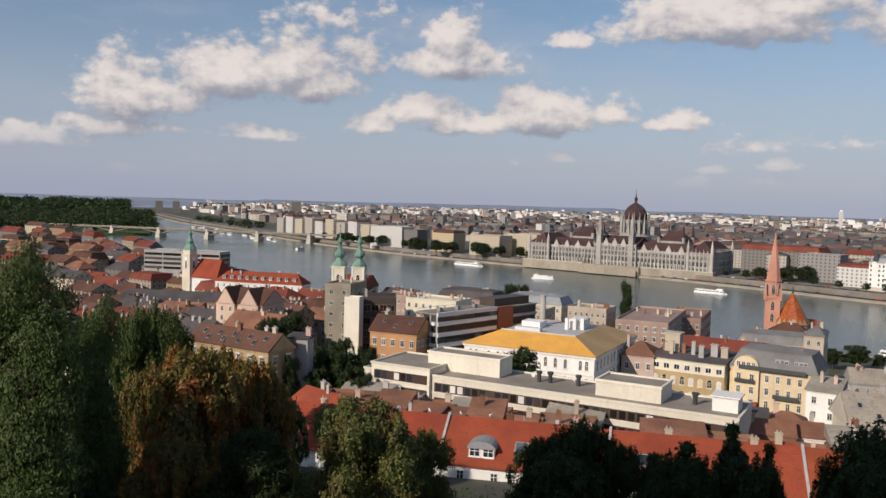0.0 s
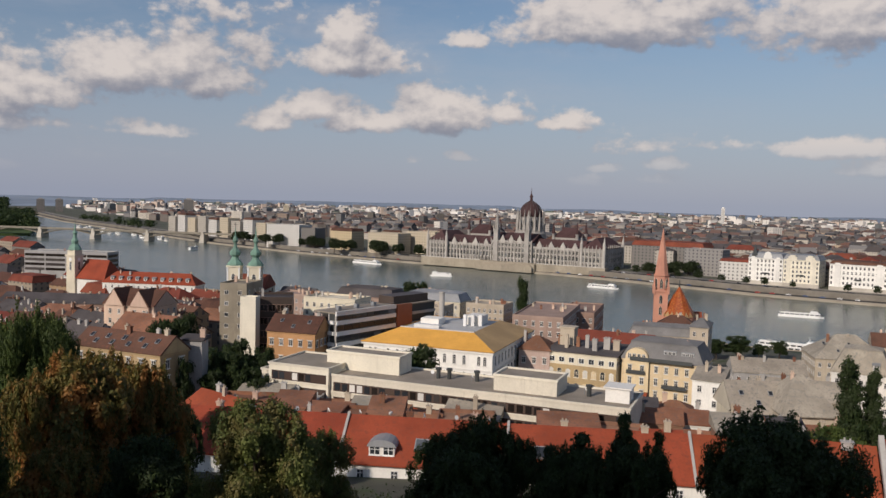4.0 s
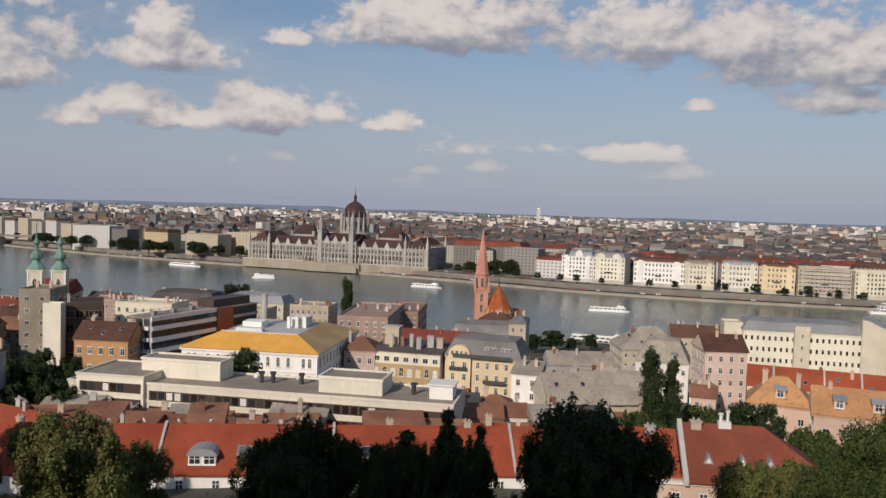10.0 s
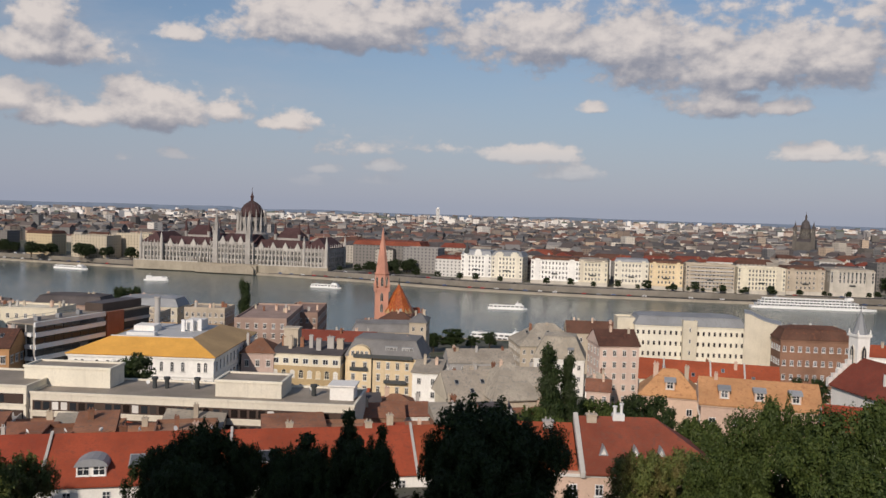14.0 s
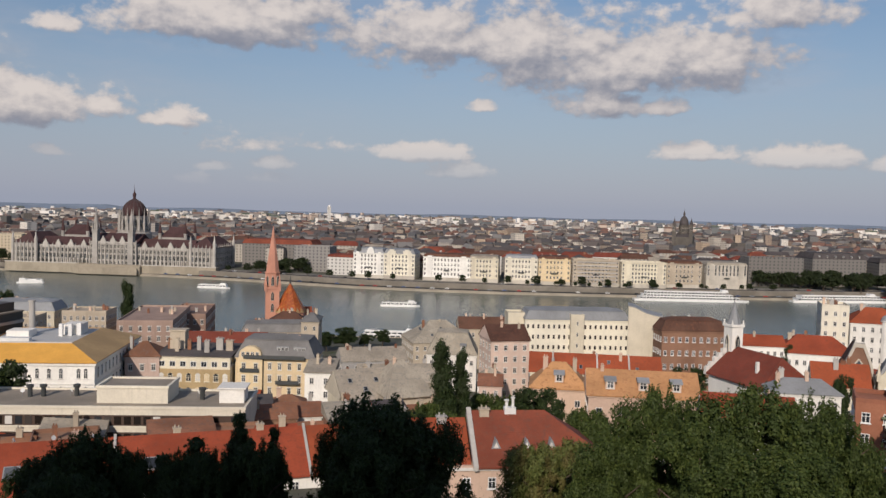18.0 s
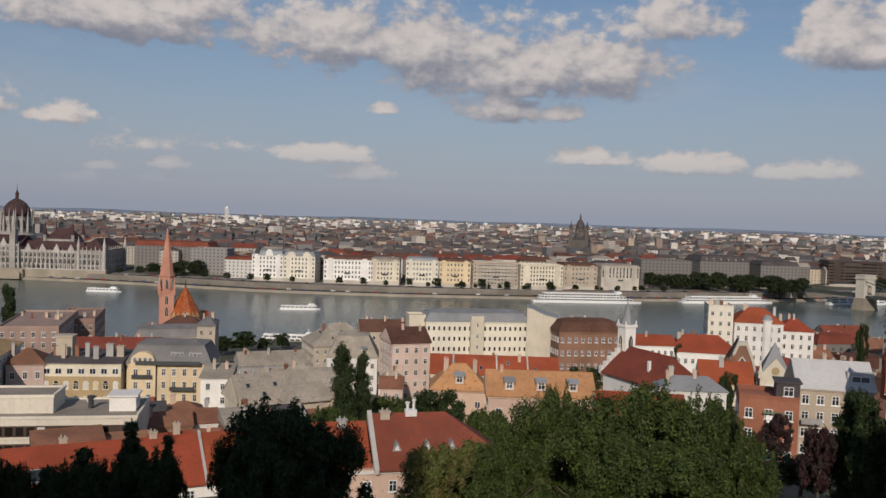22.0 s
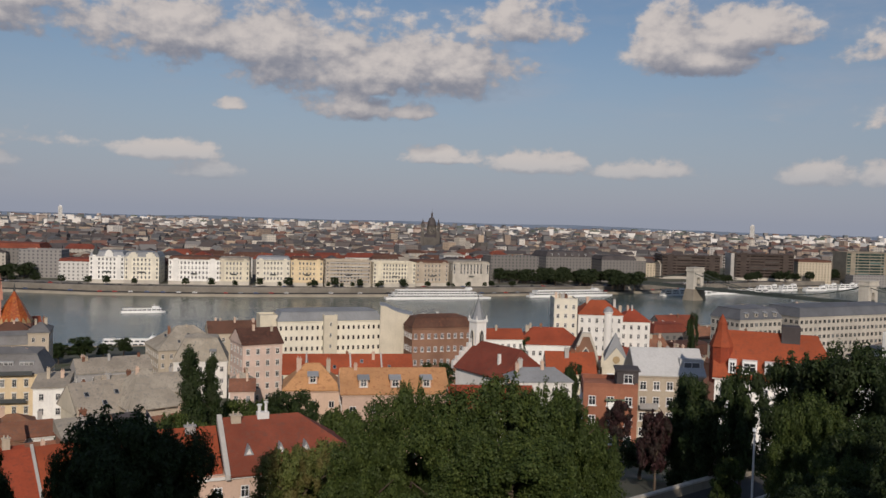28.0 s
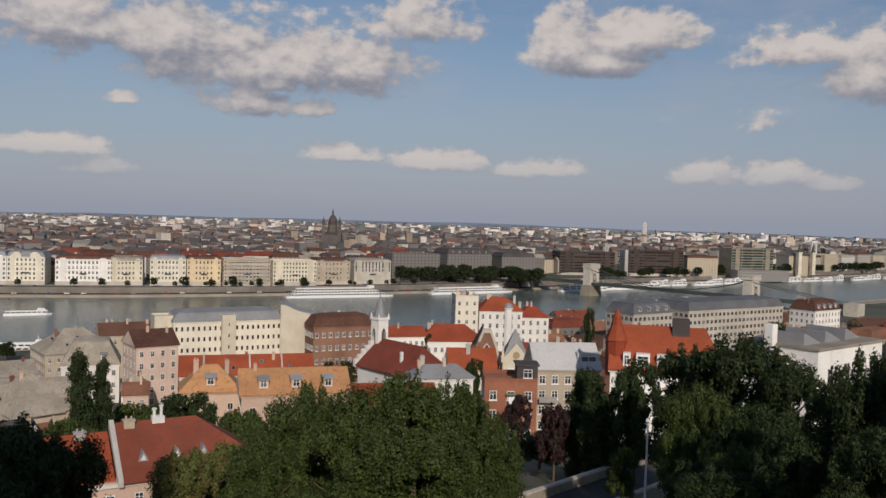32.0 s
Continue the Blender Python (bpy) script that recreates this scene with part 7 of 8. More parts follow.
palace("grey stone palace with a pediment and dark roof", 930.0, 502.0, -35, 46.0, 30, 35.0, STONE, DARKSLATE, "mansard", 4.5, 5, 11, 3, far=True)
palace("big white modernist ministry block with ribbon windows", -109.1, 1255.0, -38, 64.0, 30, 39.5, WHITE, GRAVEL, "flat", 0, 8, 20, 1, win=(2.2, 1.8), wstyle="plain", far=True, back=38.0)
palace("dark glass annex of a ministry block", -70.0, 1215.0, -38, 26.0, 24, 37.0, GREYW, GRAVEL, "flat", 0, 8, 8, 1, win=(2.2, 2.0), wstyle="plain", far=True, back=38.0)
palace("beige apartment building with flat roof", 34.0, 1109.2, -42, 52.0, 28, 36.5, CREAM, GRAVEL, "flat", 0, 8, 14, 2, wstyle="plain", far=True, back=38.0)
palace("cream apartment building with flat roof", 86.0, 1112.0, -40, 46.0, 28, 39.0, CREAM, GRAVEL, "flat", 0, 8, 12, 2, wstyle="plain", far=True, back=38.0)
palace("cream apartment building beside the ministry", -22.0, 1170.0, -42, 40.0, 26, 36.0, YELLOW, BROWN, "mansard", 3.5, 6, 10, 3, far=True, back=38.0)
for i in range(9):
    u = i / 8
    palace(["cream riverside apartment house", "white riverside apartment house", "beige riverside apartment house"][i % 3], -150 - u * 190, 1345 + u * 270, -56, 32.0, 22, 38.0 + 4 * (i % 2), [CREAM, WHITE, PALESTONE][i % 3], [GRAVEL, BROWN, SLATE][i % 3], ["flat", "mansard", "flat"][i % 3], 3.0, 7, 8, 2, wstyle="plain", sidecols=0, far=True, back=38.0)
palace("dark grey ministry palace with red roof beside the parliament", 372.0, 925.0, -40, 84.0, 40, 36.0, STONE, DARKRED, "mansard", 5.0, 5, 18, 4, far=True)
palace("grey concrete ministry block", 392.0, 872.0, -44, 42.0, 24, 36.0, CONCRETE, GRAVEL, "flat", 0, 8, 11, 1, win=(2.0, 2.0), wstyle="plain", far=True)
palace("low white palace with red roof", 405.0, 822.0, -44, 33.0, 24, 27.0, WHITE, DARKRED, "mansard", 2.5, 4, 9, 2, far=True)
ob = palace("dark brown hotel with a broad flat front", 1075.0, 472.8, -45, 80.0, 30, 39.0, BRONZE, DARKSLATE, "flat", 0, 8, 4, 1, win=(18.5, 1.7), wstyle="plain", gm=DARKGLASS, fm=DARKFRAME)
ob = palace("dark brown hotel slab with grid front", 1151.2, 402.2, -43, 84.0, 30, 43.0, BRONZE, DARKSLATE, "flat", 0, 9, 4, 1, win=(19.5, 1.7), wstyle="plain", gm=DARKGLASS, fm=DARKFRAME)
part("stair_tower", Geo().box(-47, -42.2, 2, 20, -2, 36), CONCRETE, ob)
palace("cream concert hall palace with arched windows", 1218.6, 357.1, -45, 48.0, 30, 33.5, CREAM, BROWN, "mansard", 3.0, 3, 11, 1, win=(2.0, 4.0), far=True)
palace("green-glazed hotel slab above a white base", 1289.2, 304.7, -38, 74.0, 30, 48.0, DRAB, GRAVEL, "flat", 0, 10, 4, 1, win=(17.6, 2.6), sidecols=0, fm=GREENIRON, wstyle="plain", gm=GREENGLASS)
palace("white stepped hotel base by the river", 1275.0, 285.0, -38, 90.0, 16, 17.0, CONCRETE, GRAVEL, "flat", 0, 2, 18, 0, win=(2.8, 1.6), wstyle="plain", far=True)
palace("cream baroque parish church body", 1449.8, 270.1, -38, 40.0, 30, 36.0, CREAM, DARKSLATE, "gable", 9.0, 2, 6, 0, win=(2.0, 5.0), far=True)
for x, y in ((1436, 268), (1462, 252)):
    bt = thing("bell_tower", "cream baroque bell tower with dark spire", "tower", pose(x, y, 8, 0, 0, -38))
    part("shaft", Geo().box(-3.2, 3.2, -3.2, 3.2, -2, 33).box(-3.6, 3.6, -3.6, 3.6, 33, 34), CREAM, bt)
    part("spire", Geo().lathe(0, 0, [(3.7, 34), (2.6, 36.5), (1.6, 38.5), (1.8, 40), (0.2, 48)], 8), DARKCOPPER, bt)
for i in range(9):
    u = i / 8
    palace(["pale apartment palace near the quay", "cream hotel palace near the quay", "white office palace near the quay"][i % 3], 1520 + u * 420, 260 - u * 150, -20, 44.0, 26, 32.0 + 4 * (i % 2), [PALESTONE, CREAM, WHITE][i % 3], [BROWN, GRAVEL, SLATE][i % 3], ["mansard", "flat", "mansard"][i % 3], 3.0, 5, 9, 2, wstyle="plain", sidecols=0, far=True)


# second rows of town houses behind the palaces
def block_house(label, x, y, rot, w, d, top, wall, roof, rh):
    ob = thing("town_house", label, "house", pose(x, y, 7.6, 0, 0, rot), "town houses of the far bank")
    h = top - 7.6
    part("wall", Geo().box(-w / 2, w / 2, 0, d, -1, h), wall, ob)
    part("roof", Geo().gable(-w / 2 - 0.3, w / 2 + 0.3, -0.3, d + 0.3, h, h + rh, random.choice([0, 4, 8]), random.choice([0, 4, 8])), roof, ob)
    if random.random() < 0.25:
        part("chimney", Geo().box(-1.2, 1.2, -0.5, 0.5, 0, 4), random.choice([BEIGE, RUST, CONCRETE]), ob, at=pose(random.uniform(-w / 3, w / 3), d * random.uniform(0.3, 0.7), h + rh * 0.5))


FARWALLS = [("white", FARPLASTER[WHITE]), ("cream", FARPLASTER[CREAM]), ("beige", FARPLASTER[BEIGE]), ("grey", FARPLASTER[GREYW]), ("stone", FARPLASTER[PALESTONE])]
FARROOFS = [("brown", BROWN), ("dark grey", DARKSLATE), ("dark red", DARKRED), ("grey", SLATE), ("brown", BROWN), ("dark grey", DARKSLATE)]
ELINE = smooth_line(EAST, 160)


def bank_gap(x, y):
    return min((x - a) ** 2 + (y - b) ** 2 for a, b in ELINE) ** 0.5


def keep_out(x, y):
    return (math.hypot(x - 240, y - 1030) < 150 and bank_gap(x, y) < 150) or math.hypot(x - 1175, y - 1030) < 46 or math.hypot(x - 925, y - 540) < 55


def second_rows():
    random.seed(5)
    far_poly = offset(EAST, 92) + [(4000, -1300), (6000, 0), (6000, 6000), (-1250, 6000)]
    n = 0
    for r in np.arange(930, 1500, 34):
        a = -14.0
        while a < 86:
            st = math.degrees(random.uniform(22, 40) / r)
            az = radians(a)
            x, y = r * math.sin(az) + random.uniform(-5, 5), r * math.cos(az) + random.uniform(-5, 5)
            a += st
            if not bool(inside(np.array([x]), np.array([y]), far_poly)[0]) or keep_out(x, y):
                continue
            if bank_gap(x, y) > 300:
                continue
            # left of azimuth 32 only the darker walls, standing in for cloud shade
            wn, wl = random.choice(FARWALLS if a > 32 else FARWALLS[2:])
            rn, rf = random.choice(FARROOFS)
            block_house("%s town house with %s roof behind the river front" % (wn, rn), x, y, -38 + random.choice([0, 0, 90, 5]), radians(st) * r * 0.97, random.uniform(14, 22), random.uniform(24, 33), wl, rf, random.uniform(3, 6))
            n += 1
            if n > 200:
                return


second_rows()


def far_city():
    random.seed(8)
    poly = offset(EAST, 200) + [(4000, -1300), (6000, 0), (6000, 6000), (-1250, 6000)]
    # from, to, step, widths, heights, share of pitched roofs
    bands = [(1130, 1750, 24, (9, 24), (17, 32), 0.9, CITY_WALL, CITY_ROOF, "roofs of the inner city beyond the river front"), (1750, 2600, 32, (9, 24), (15, 33), 0.85, CITY_WALL, CITY_ROOF, "dense hazy city blocks farther out"), (2600, 4300, 62, (10, 36), (11, 40), 0.45, CITY_FAR, FAR_ROOF, "pale far suburbs below the hills")]
    for r0, r1, step, (wa, wb), (za, zb), pitched, mw, mr, lab in bands:
        walls, shaded, roofs = Geo(), Geo(), Geo()
        for r in np.arange(r0, r1, step):
            a = -38.0
            while a < 92:
                wd = random.uniform(wa, wb)
                az = radians(a)
                a += math.degrees(wd / r) * random.uniform(1.0, 1.35)
                rj = r + random.uniform(-0.8, 0.8) * step
                x, y = rj * math.sin(az), rj * math.cos(az)
                if not bool(inside(np.array([x]), np.array([y]), poly)[0]) or keep_out(x, y) or (bank_gap(x, y) < 260 if rj < 1550 else False):
                    continue
                w2, d2 = wd / 2, random.uniform(5, 11)
                h = za + (zb - za) * random.random() ** 1.8
                tower = random.random() < (0.008 if rj < 2600 else 0.03)
                if tower:
                    h, w2, d2 = random.uniform(34, 46), random.uniform(5, 12), 8
                t2 = az - 0.2 + random.choice([0, 0.5, -0.5, 0.8, 1.4])
                c, s = math.cos(t2), math.sin(t2)
                q = [(x + c * u + s * v, y - s * u + c * v) for u, v in ((-w2, -d2), (w2, -d2), (w2, d2), (-w2, d2))]
                # painted cloud shade is denser left of azimuth 30, nearer than 2300 m
                (shaded if rj < 2300 and random.random() < (0.55 if a < 30 else 0.15) else walls).prism(q, 0, h)
                if not tower and random.random() < pitched:
                    rh = random.uniform(2.5, 6.5)
                    m0, m1 = ((q[0][0] + q[3][0]) / 2, (q[0][1] + q[3][1]) / 2), ((q[1][0] + q[2][0]) / 2, (q[1][1] + q[2][1]) / 2)
                    roofs.add([(*p, h + 0.1) for p in q] + [(*m0, h + rh), (*m1, h + rh)], [(0, 1, 5, 4), (2, 3, 4, 5), (1, 2, 5), (3, 0, 4)])
        solid("far_city", walls, mw, lab, "city", kind="stuff")
        if shaded.v:
            solid("far_sooty_city", shaded, CITY_CLOUD_SHADED, "brown and grey inner city houses with cloud shade painted in", "city", kind="stuff")
        solid("far_roofs", roofs, mr, "brown and grey " + lab, "roofs", kind="stuff")


far_city()


# ---- trees ----
def leaf_cloud(blobs, count, size, seed, flat=0.75):
    """Leaves as small bent diamonds, thick on the outside of the blobs (x, y, z, rx, ry, rz)."""
    rng = np.random.default_rng(seed)
    vol = np.array([b[3] * b[4] + b[4] * b[5] + b[3] * b[5] for b in blobs])
    pick = rng.choice(len(blobs), count, p=vol / vol.sum())
    B = np.array(blobs)[pick]
    d = rng.normal(size=(count, 3))
    d /= np.linalg.norm(d, axis=1)[:, None]
    rad = rng.uniform(0.45, 1.1, count) ** 0.6
    lump = 1 + 0.22 * np.sin(d[:, 0] * 7 + pick) * np.sin(d[:, 1] * 6 + pick * 2) + 0.16 * np.sin(d[:, 2] * 9 + pick * 3) + 0.10 * np.sin(d[:, 0] * 19 + d[:, 1] * 17)
    c = B[:, :3] + d * B[:, 3:] * (rad * lump)[:, None]
    n = d * 1.15 + rng.normal(size=(count, 3)) * 0.6
    n[:, 2] += 0.35
    n /= np.linalg.norm(n, axis=1)[:, None]
    u = np.cross(n, rng.normal(size=(count, 3)))
    u /= np.linalg.norm(u, axis=1)[:, None]
    v = np.cross(n, u)
    s = size * rng.uniform(0.6, 1.35, count)[:, None]
    tip = c + u * s
    p = np.stack([c - u * s * 0.8, c + v * s * 0.42 + n * s * 0.12, tip, c - v * s * 0.42 + n * s * 0.12], 1).reshape(-1, 3)
    f = np.arange(count * 4).reshape(-1, 4)
    return p, f


def leaf_mesh(name, p, f, mat):
    me = bpy.data.meshes.new(name)
    me.vertices.add(len(p))
    me.vertices.foreach_set("co", p.astype(np.float32).ravel())
    me.loops.add(f.size)
    me.loops.foreach_set("vertex_index", f.astype(np.int32).ravel())
    me.polygons.add(len(f))
    me.polygons.foreach_set("loop_start", np.arange(0, f.size, 4, dtype=np.int32))
    me.polygons.foreach_set("loop_total", np.full(len(f), 4, dtype=np.int32))
    me.materials.append(mat)
    me.update()
    me.validate()
    return me


def wood_mesh(h, r, limbs, spread, seed, crown0):
    rnd = random.Random(seed)
    g = Geo()
    pts = [(0, 0, -1.5)]
    for i in range(1, 6):
        pts.append((rnd.uniform(-0.04, 0.04) * h * i / 5, rnd.uniform(-0.04, 0.04) * h * i / 5, h * 0.85 * i / 5))
    for i in range(5):
        g.tube(pts[i], pts[i + 1], r * (1 - i * 0.17), r * (1 - (i + 1) * 0.17), 7)
    for k in range(limbs):
        t = rnd.uniform(crown0, 0.8)
        b = Vector(pts[min(4, int(t * 5))]).lerp(Vector(pts[min(5, int(t * 5) + 1)]), t * 5 % 1)
        a = rnd.uniform(0, 2 * math.pi)
        e = b + Vector((math.cos(a) * spread * rnd.uniform(0.5, 0.9), math.sin(a) * spread * rnd.uniform(0.5, 0.9), h * rnd.uniform(0.08, 0.25)))
        m = b.lerp(e, 0.5) + Vector((0, 0, h * 0.03))
        g.tube(b, m, r * 0.4, r * 0.25, 5).tube(m, e, r * 0.25, r * 0.06, 5)
    return g.mesh("trunk", [BARK])


TREES = {}


def tree_kind(key, h, spread, mat, leaves, size, form, seed):
    """A tree mesh pair of that height and crown half width: broad, tall or cone."""
    rnd = random.Random(seed)
    blobs = []
    if form == "broad":
        for i in range(64):
            a, q = rnd.uniform(0, 2 * math.pi), rnd.uniform(0.15, 0.92)
            z = h * rnd.uniform(0.36, 0.93)
            fall = math.sqrt(max(0.08, 1 - ((z / h - 0.62) / 0.40) ** 2))
            s = spread * rnd.uniform(0.13, 0.27)
            blobs.append((math.cos(a) * spread * q * fall, math.sin(a) * spread * q * fall, z, s, s, s * 0.8))
        for i in range(20):
            # slender shoots that stand out of the crown
            a, t = rnd.uniform(0, 2 * math.pi), rnd.uniform(0.5, 1.0)
            fall = math.sqrt(max(0.05, 1 - t * t))
            blobs.append((math.cos(a) * spread * fall * 0.93, math.sin(a) * spread * fall * 0.93, h * (0.60 + 0.38 * t), spread * 0.07, spread * 0.07, spread * rnd.uniform(0.10, 0.17)))
    elif form == "tall":
        for i in range(22):
            t = i / 21
            z = h * (0.12 + 0.84 * t)
            s = spread * (0.5 + 0.5 * math.sin(math.pi * (0.2 + 0.75 * t))) * rnd.uniform(0.6, 0.85)
            a = rnd.uniform(0, 2 * math.pi)
            blobs.append((math.cos(a) * spread * 0.35, math.sin(a) * spread * 0.35, z, s, s, h * 0.075))
    else:
        for i in range(30):
            t = rnd.random() ** 0.8
            z = h * (0.15 + 0.83 * t)
            q = spread * (1.02 - t) * rnd.uniform(0.3, 0.8)
            a = rnd.uniform(0, 2 * math.pi)
            s = spread * (0.14 + 0.26 * (1 - t))
            blobs.append((math.cos(a) * q, math.sin(a) * q, z, s, s, s * 0.7))
    p, f = leaf_cloud(blobs, leaves, size, seed)
    TREES[key] = (wood_mesh(h, h * 0.022 + 0.08, 9, spread, seed, 0.25), leaf_mesh("crown", p, f, mat))


def tree(key, name, label, x, y, z=None, turn=0.0, s=1.0, sz=1.0, group=""):
    ob = thing(name, label, "tree", Matrix.Translation((x, y, ground_z(x, y) if z is None else z)) @ Matrix.Rotation(turn, 4, "Z") @ Matrix.Diagonal((s, s, s * sz, 1)), group)
    t, c = TREES[key]
    part("trunk", t, None, ob)
    part("crown", c, None, ob)
    return ob


tree_kind("maple_dark", 16, 6.0, LEAF_DARK, 52000, 0.17, "broad", 1)
tree_kind("maple_dark_b", 15, 5.5, LEAF_DARK, 48000, 0.17, "broad", 12)
tree_kind("maple_green", 16, 6.5, LEAF_MID, 64000, 0.17, "broad", 2)
tree_kind("maple_pale", 14, 5.5, LEAF_LIGHT, 52000, 0.16, "broad", 3)
tree_kind("chestnut", 15, 6.0, LEAF_RUSTY, 50000, 0.20, "broad", 4)
tree_kind("poplar", 24, 5.0, LEAF_POPLAR, 60000, 0.17, "tall", 5)
tree_kind("fir", 15, 4.6, LEAF_DARK, 44000, 0.16, "cone", 6)
tree_kind("cypress", 16, 2.2, LEAF_DARK, 20000, 0.22, "tall", 7)
tree_kind("town", 10, 4.6, LEAF_MID, 12000, 0.26, "broad", 8)
tree_kind("town_dark", 11, 4.4, LEAF_DARK, 12000, 0.26, "broad", 9)
tree_kind("plum", 9, 3.6, LEAF_PURPLE, 12000, 0.24, "broad", 10)
tree_kind("far", 12, 6.0, LEAF_FAR, 1100, 0.85, "broad", 11)


def at(az, d):
    return d * math.sin(radians(az)), d * math.cos(radians(az))


HEIGHT = {"maple_dark": 16, "maple_dark_b": 15, "maple_green": 16, "maple_pale": 14, "chestnut": 15, "poplar": 24, "fir": 15, "cypress": 16, "town": 10, "town_dark": 11, "plum": 9}
random.seed(3)


def plant(key, label, *spots):
    """Trees of one kind at an azimuth and distance, up to a height over the water, with a width factor."""
    for az, d, top, wf in spots:
        x, y = at(az, d)
        z = ground_z(x, y)
        tree(key, "tree", label, x, y, z, random.uniform(0, 6.28), wf, max(3.5, top - z) / HEIGHT[key] / wf)


plant("maple_dark", "dark maple standing in the shade", (18.1, 36, 73.5, 0.28), (9.2, 36, 73.3, 0.36), (29, 36, 74.3, 0.44), (15.9, 37, 73.3, 0.25), (10.3, 38, 74.2, 0.36), (7.3, 38, 73.2, 0.32), (12.8, 37, 73.4, 0.21))
plant("maple_dark_b", "dark maple standing in the shade", (20.9, 36, 73.8, 0.31), (15.6, 36, 73, 0.26))
plant("poplar", "tall green poplar with sunlit leaves", (-25.7, 32, 81.7, 0.34), (-27.7, 34, 81, 0.34), (-29.8, 34, 81.2, 0.37), (-22.4, 37, 79.2, 0.25))
plant("maple_green", "green maple on the slope", (-19.2, 62, 75.7, 0.38), (-17.7, 70, 73.3, 0.33))
plant("chestnut", "chestnut with leaves turning rusty brown", (-12.4, 46, 74.8, 0.36), (-14.6, 47, 75.2, 0.36), (-16.6, 42, 76.2, 0.54), (-19.4, 40, 75.6, 0.31), (-17.8, 36, 73.7, 0.32), (-13.9, 46, 73.1, 0.31))
plant("maple_dark", "dark green maple in hill shade", (-12.8, 36, 73.9, 0.38), (-10.6, 58, 70, 0.36), (-24.9, 34, 74.2, 0.38))
plant("maple_pale", "pale green maple with some yellow leaves", (-5.2, 37, 75, 0.51), (-0.9, 42, 72.2, 0.31))
plant("fir", "dark tree with pointed shoots in shade", (19.7, 38, 74.7, 0.45), (16.8, 38, 73.6, 0.6), (22, 38, 74, 0.34), (14.8, 38, 73, 0.43))
plant("maple_dark_b", "round dark maple standing in shade", (28.9, 38, 75.2, 0.58), (32.3, 39, 74.0, 0.44), (26.3, 38, 73.8, 0.28))
plant("maple_pale", "low pale green bush on the slope", (41.6, 60, 67.6, 0.62), (40.0, 54, 69.0, 0.48))
plant("maple_green", "broad green lime tree on the slope", (47.9, 52, 73.1, 0.51), (53.9, 50, 74.1, 0.65), (57.6, 52, 73.5, 0.48), (60, 54, 71.1, 0.39), (50.7, 46, 72.8, 0.47), (44.9, 50, 70.7, 0.41), (55.2, 44, 72.4, 0.59))
plant("cypress", "slim dark green poplar by the street", (67, 100, 66.0, 0.75), (66, 104, 65.2, 0.76))
plant("town_dark", "dark green tree beside the street", (69.8, 96, 68.4, 0.7), (67.9, 98, 64.6, 0.67), (63.5, 112, 55.5, 0.94), (66.9, 108, 56.6, 1.07))
plant("plum", "purple-leaved plum tree by the street", (64.5, 102, 61.5, 0.6), (62, 146, 53.1, 0.71))
plant("maple_dark_b", "large dark tree on the slope", (73.1, 80, 72.5, 0.73), (76.2, 76, 74.3, 1.02), (79.2, 72, 73.2, 0.62), (77.4, 58, 72.2, 0.64), (73.4, 66, 70.1, 0.4), (73.7, 54, 69.3, 0.36))
plant("maple_green", "broad green tree beside the dark ones", (74, 64, 71.9, 0.47), (76.1, 52, 71, 0.47))
plant("maple_dark", "large dark tree below the terrace", (81.9, 48, 75.9, 0.32), (83.8, 44, 78.2, 0.42), (86.6, 42, 79, 0.4), (80.4, 44, 74.2, 0.47), (84.5, 38, 75.9, 0.38), (75.5, 46, 71.2, 0.51))
plant("town", "green bush beside the street", (60.6, 76, 62.4, 0.55), (69.1, 86, 61.1, 0.38))
plant("cypress", "slim tall dark poplar between the houses", (33.3, 165, 57.1, 1.16), (34.6, 168, 55.1, 0.88))
plant("town", "bright green bush between the houses", (32.1, 150, 48.5, 0.88), (33.8, 140, 49.4, 0.82))
plant("town", "green garden tree between houses", (36.4, 178, 44.4, 1.04), (37.9, 170, 45.8, 0.87))
plant("town_dark", "dark green garden tree between houses", (39.6, 165, 49.2, 1.21), (40.8, 160, 48.1, 0.73))
plant("town", "yellow-green garden tree behind the red roof", (43.2, 150, 48.8, 1.05), (44, 140, 48.8, 0.82))
plant("town_dark", "dark green tree before the white building", (5.6, 212, 46.6, 1.36), (4.7, 214, 42.3, 0.82))
plant("cypress", "slim dark poplar by the river", (12.5, 430, 43.9, 1.57))
plant("town_dark", "round green tree by the river", (5.2, 480, 36.4, 2.05), (26.6, 430, 21.2, 1.57), (25.3, 425, 19.6, 1.04), (29.1, 445, 18.2, 1.15), (27.9, 440, 16.5, 0.94))
plant("town_dark", "dark tree in a narrow yard", (-7.4, 203, 46.5, 1.0), (-6.4, 200, 44.5, 1.1), (-8.3, 199, 43.5, 0.9), (-5.6, 207, 45.0, 0.9), (-10.2, 196, 47.0, 0.7), (-11, 262, 46.1, 1.52), (-9.9, 270, 46.6, 1.03), (-8.1, 236, 41.4, 1.37), (-6.9, 225, 40, 1.2), (-4.9, 238, 41.3, 0.8), (-5.3, 220, 39.4, 1.01), (-11.1, 208, 49.1, 0.51), (-10.9, 203, 47.5, 0.75), (-9.6, 207, 44.5, 0.8), (-8, 210, 42.5, 1.1), (-5.2, 196, 42, 0.8), (-11.4, 280, 43, 1.2), (-6.6, 244, 42.5, 1.1))
plant("town", "green garden tree on the slope", (-20, 110, 68.4, 0.72), (-18.2, 120, 64.9, 0.79), (-22.7, 120, 67.1, 0.88), (-18.3, 140, 64.6, 1.02), (-19.9, 130, 63.7, 0.85))
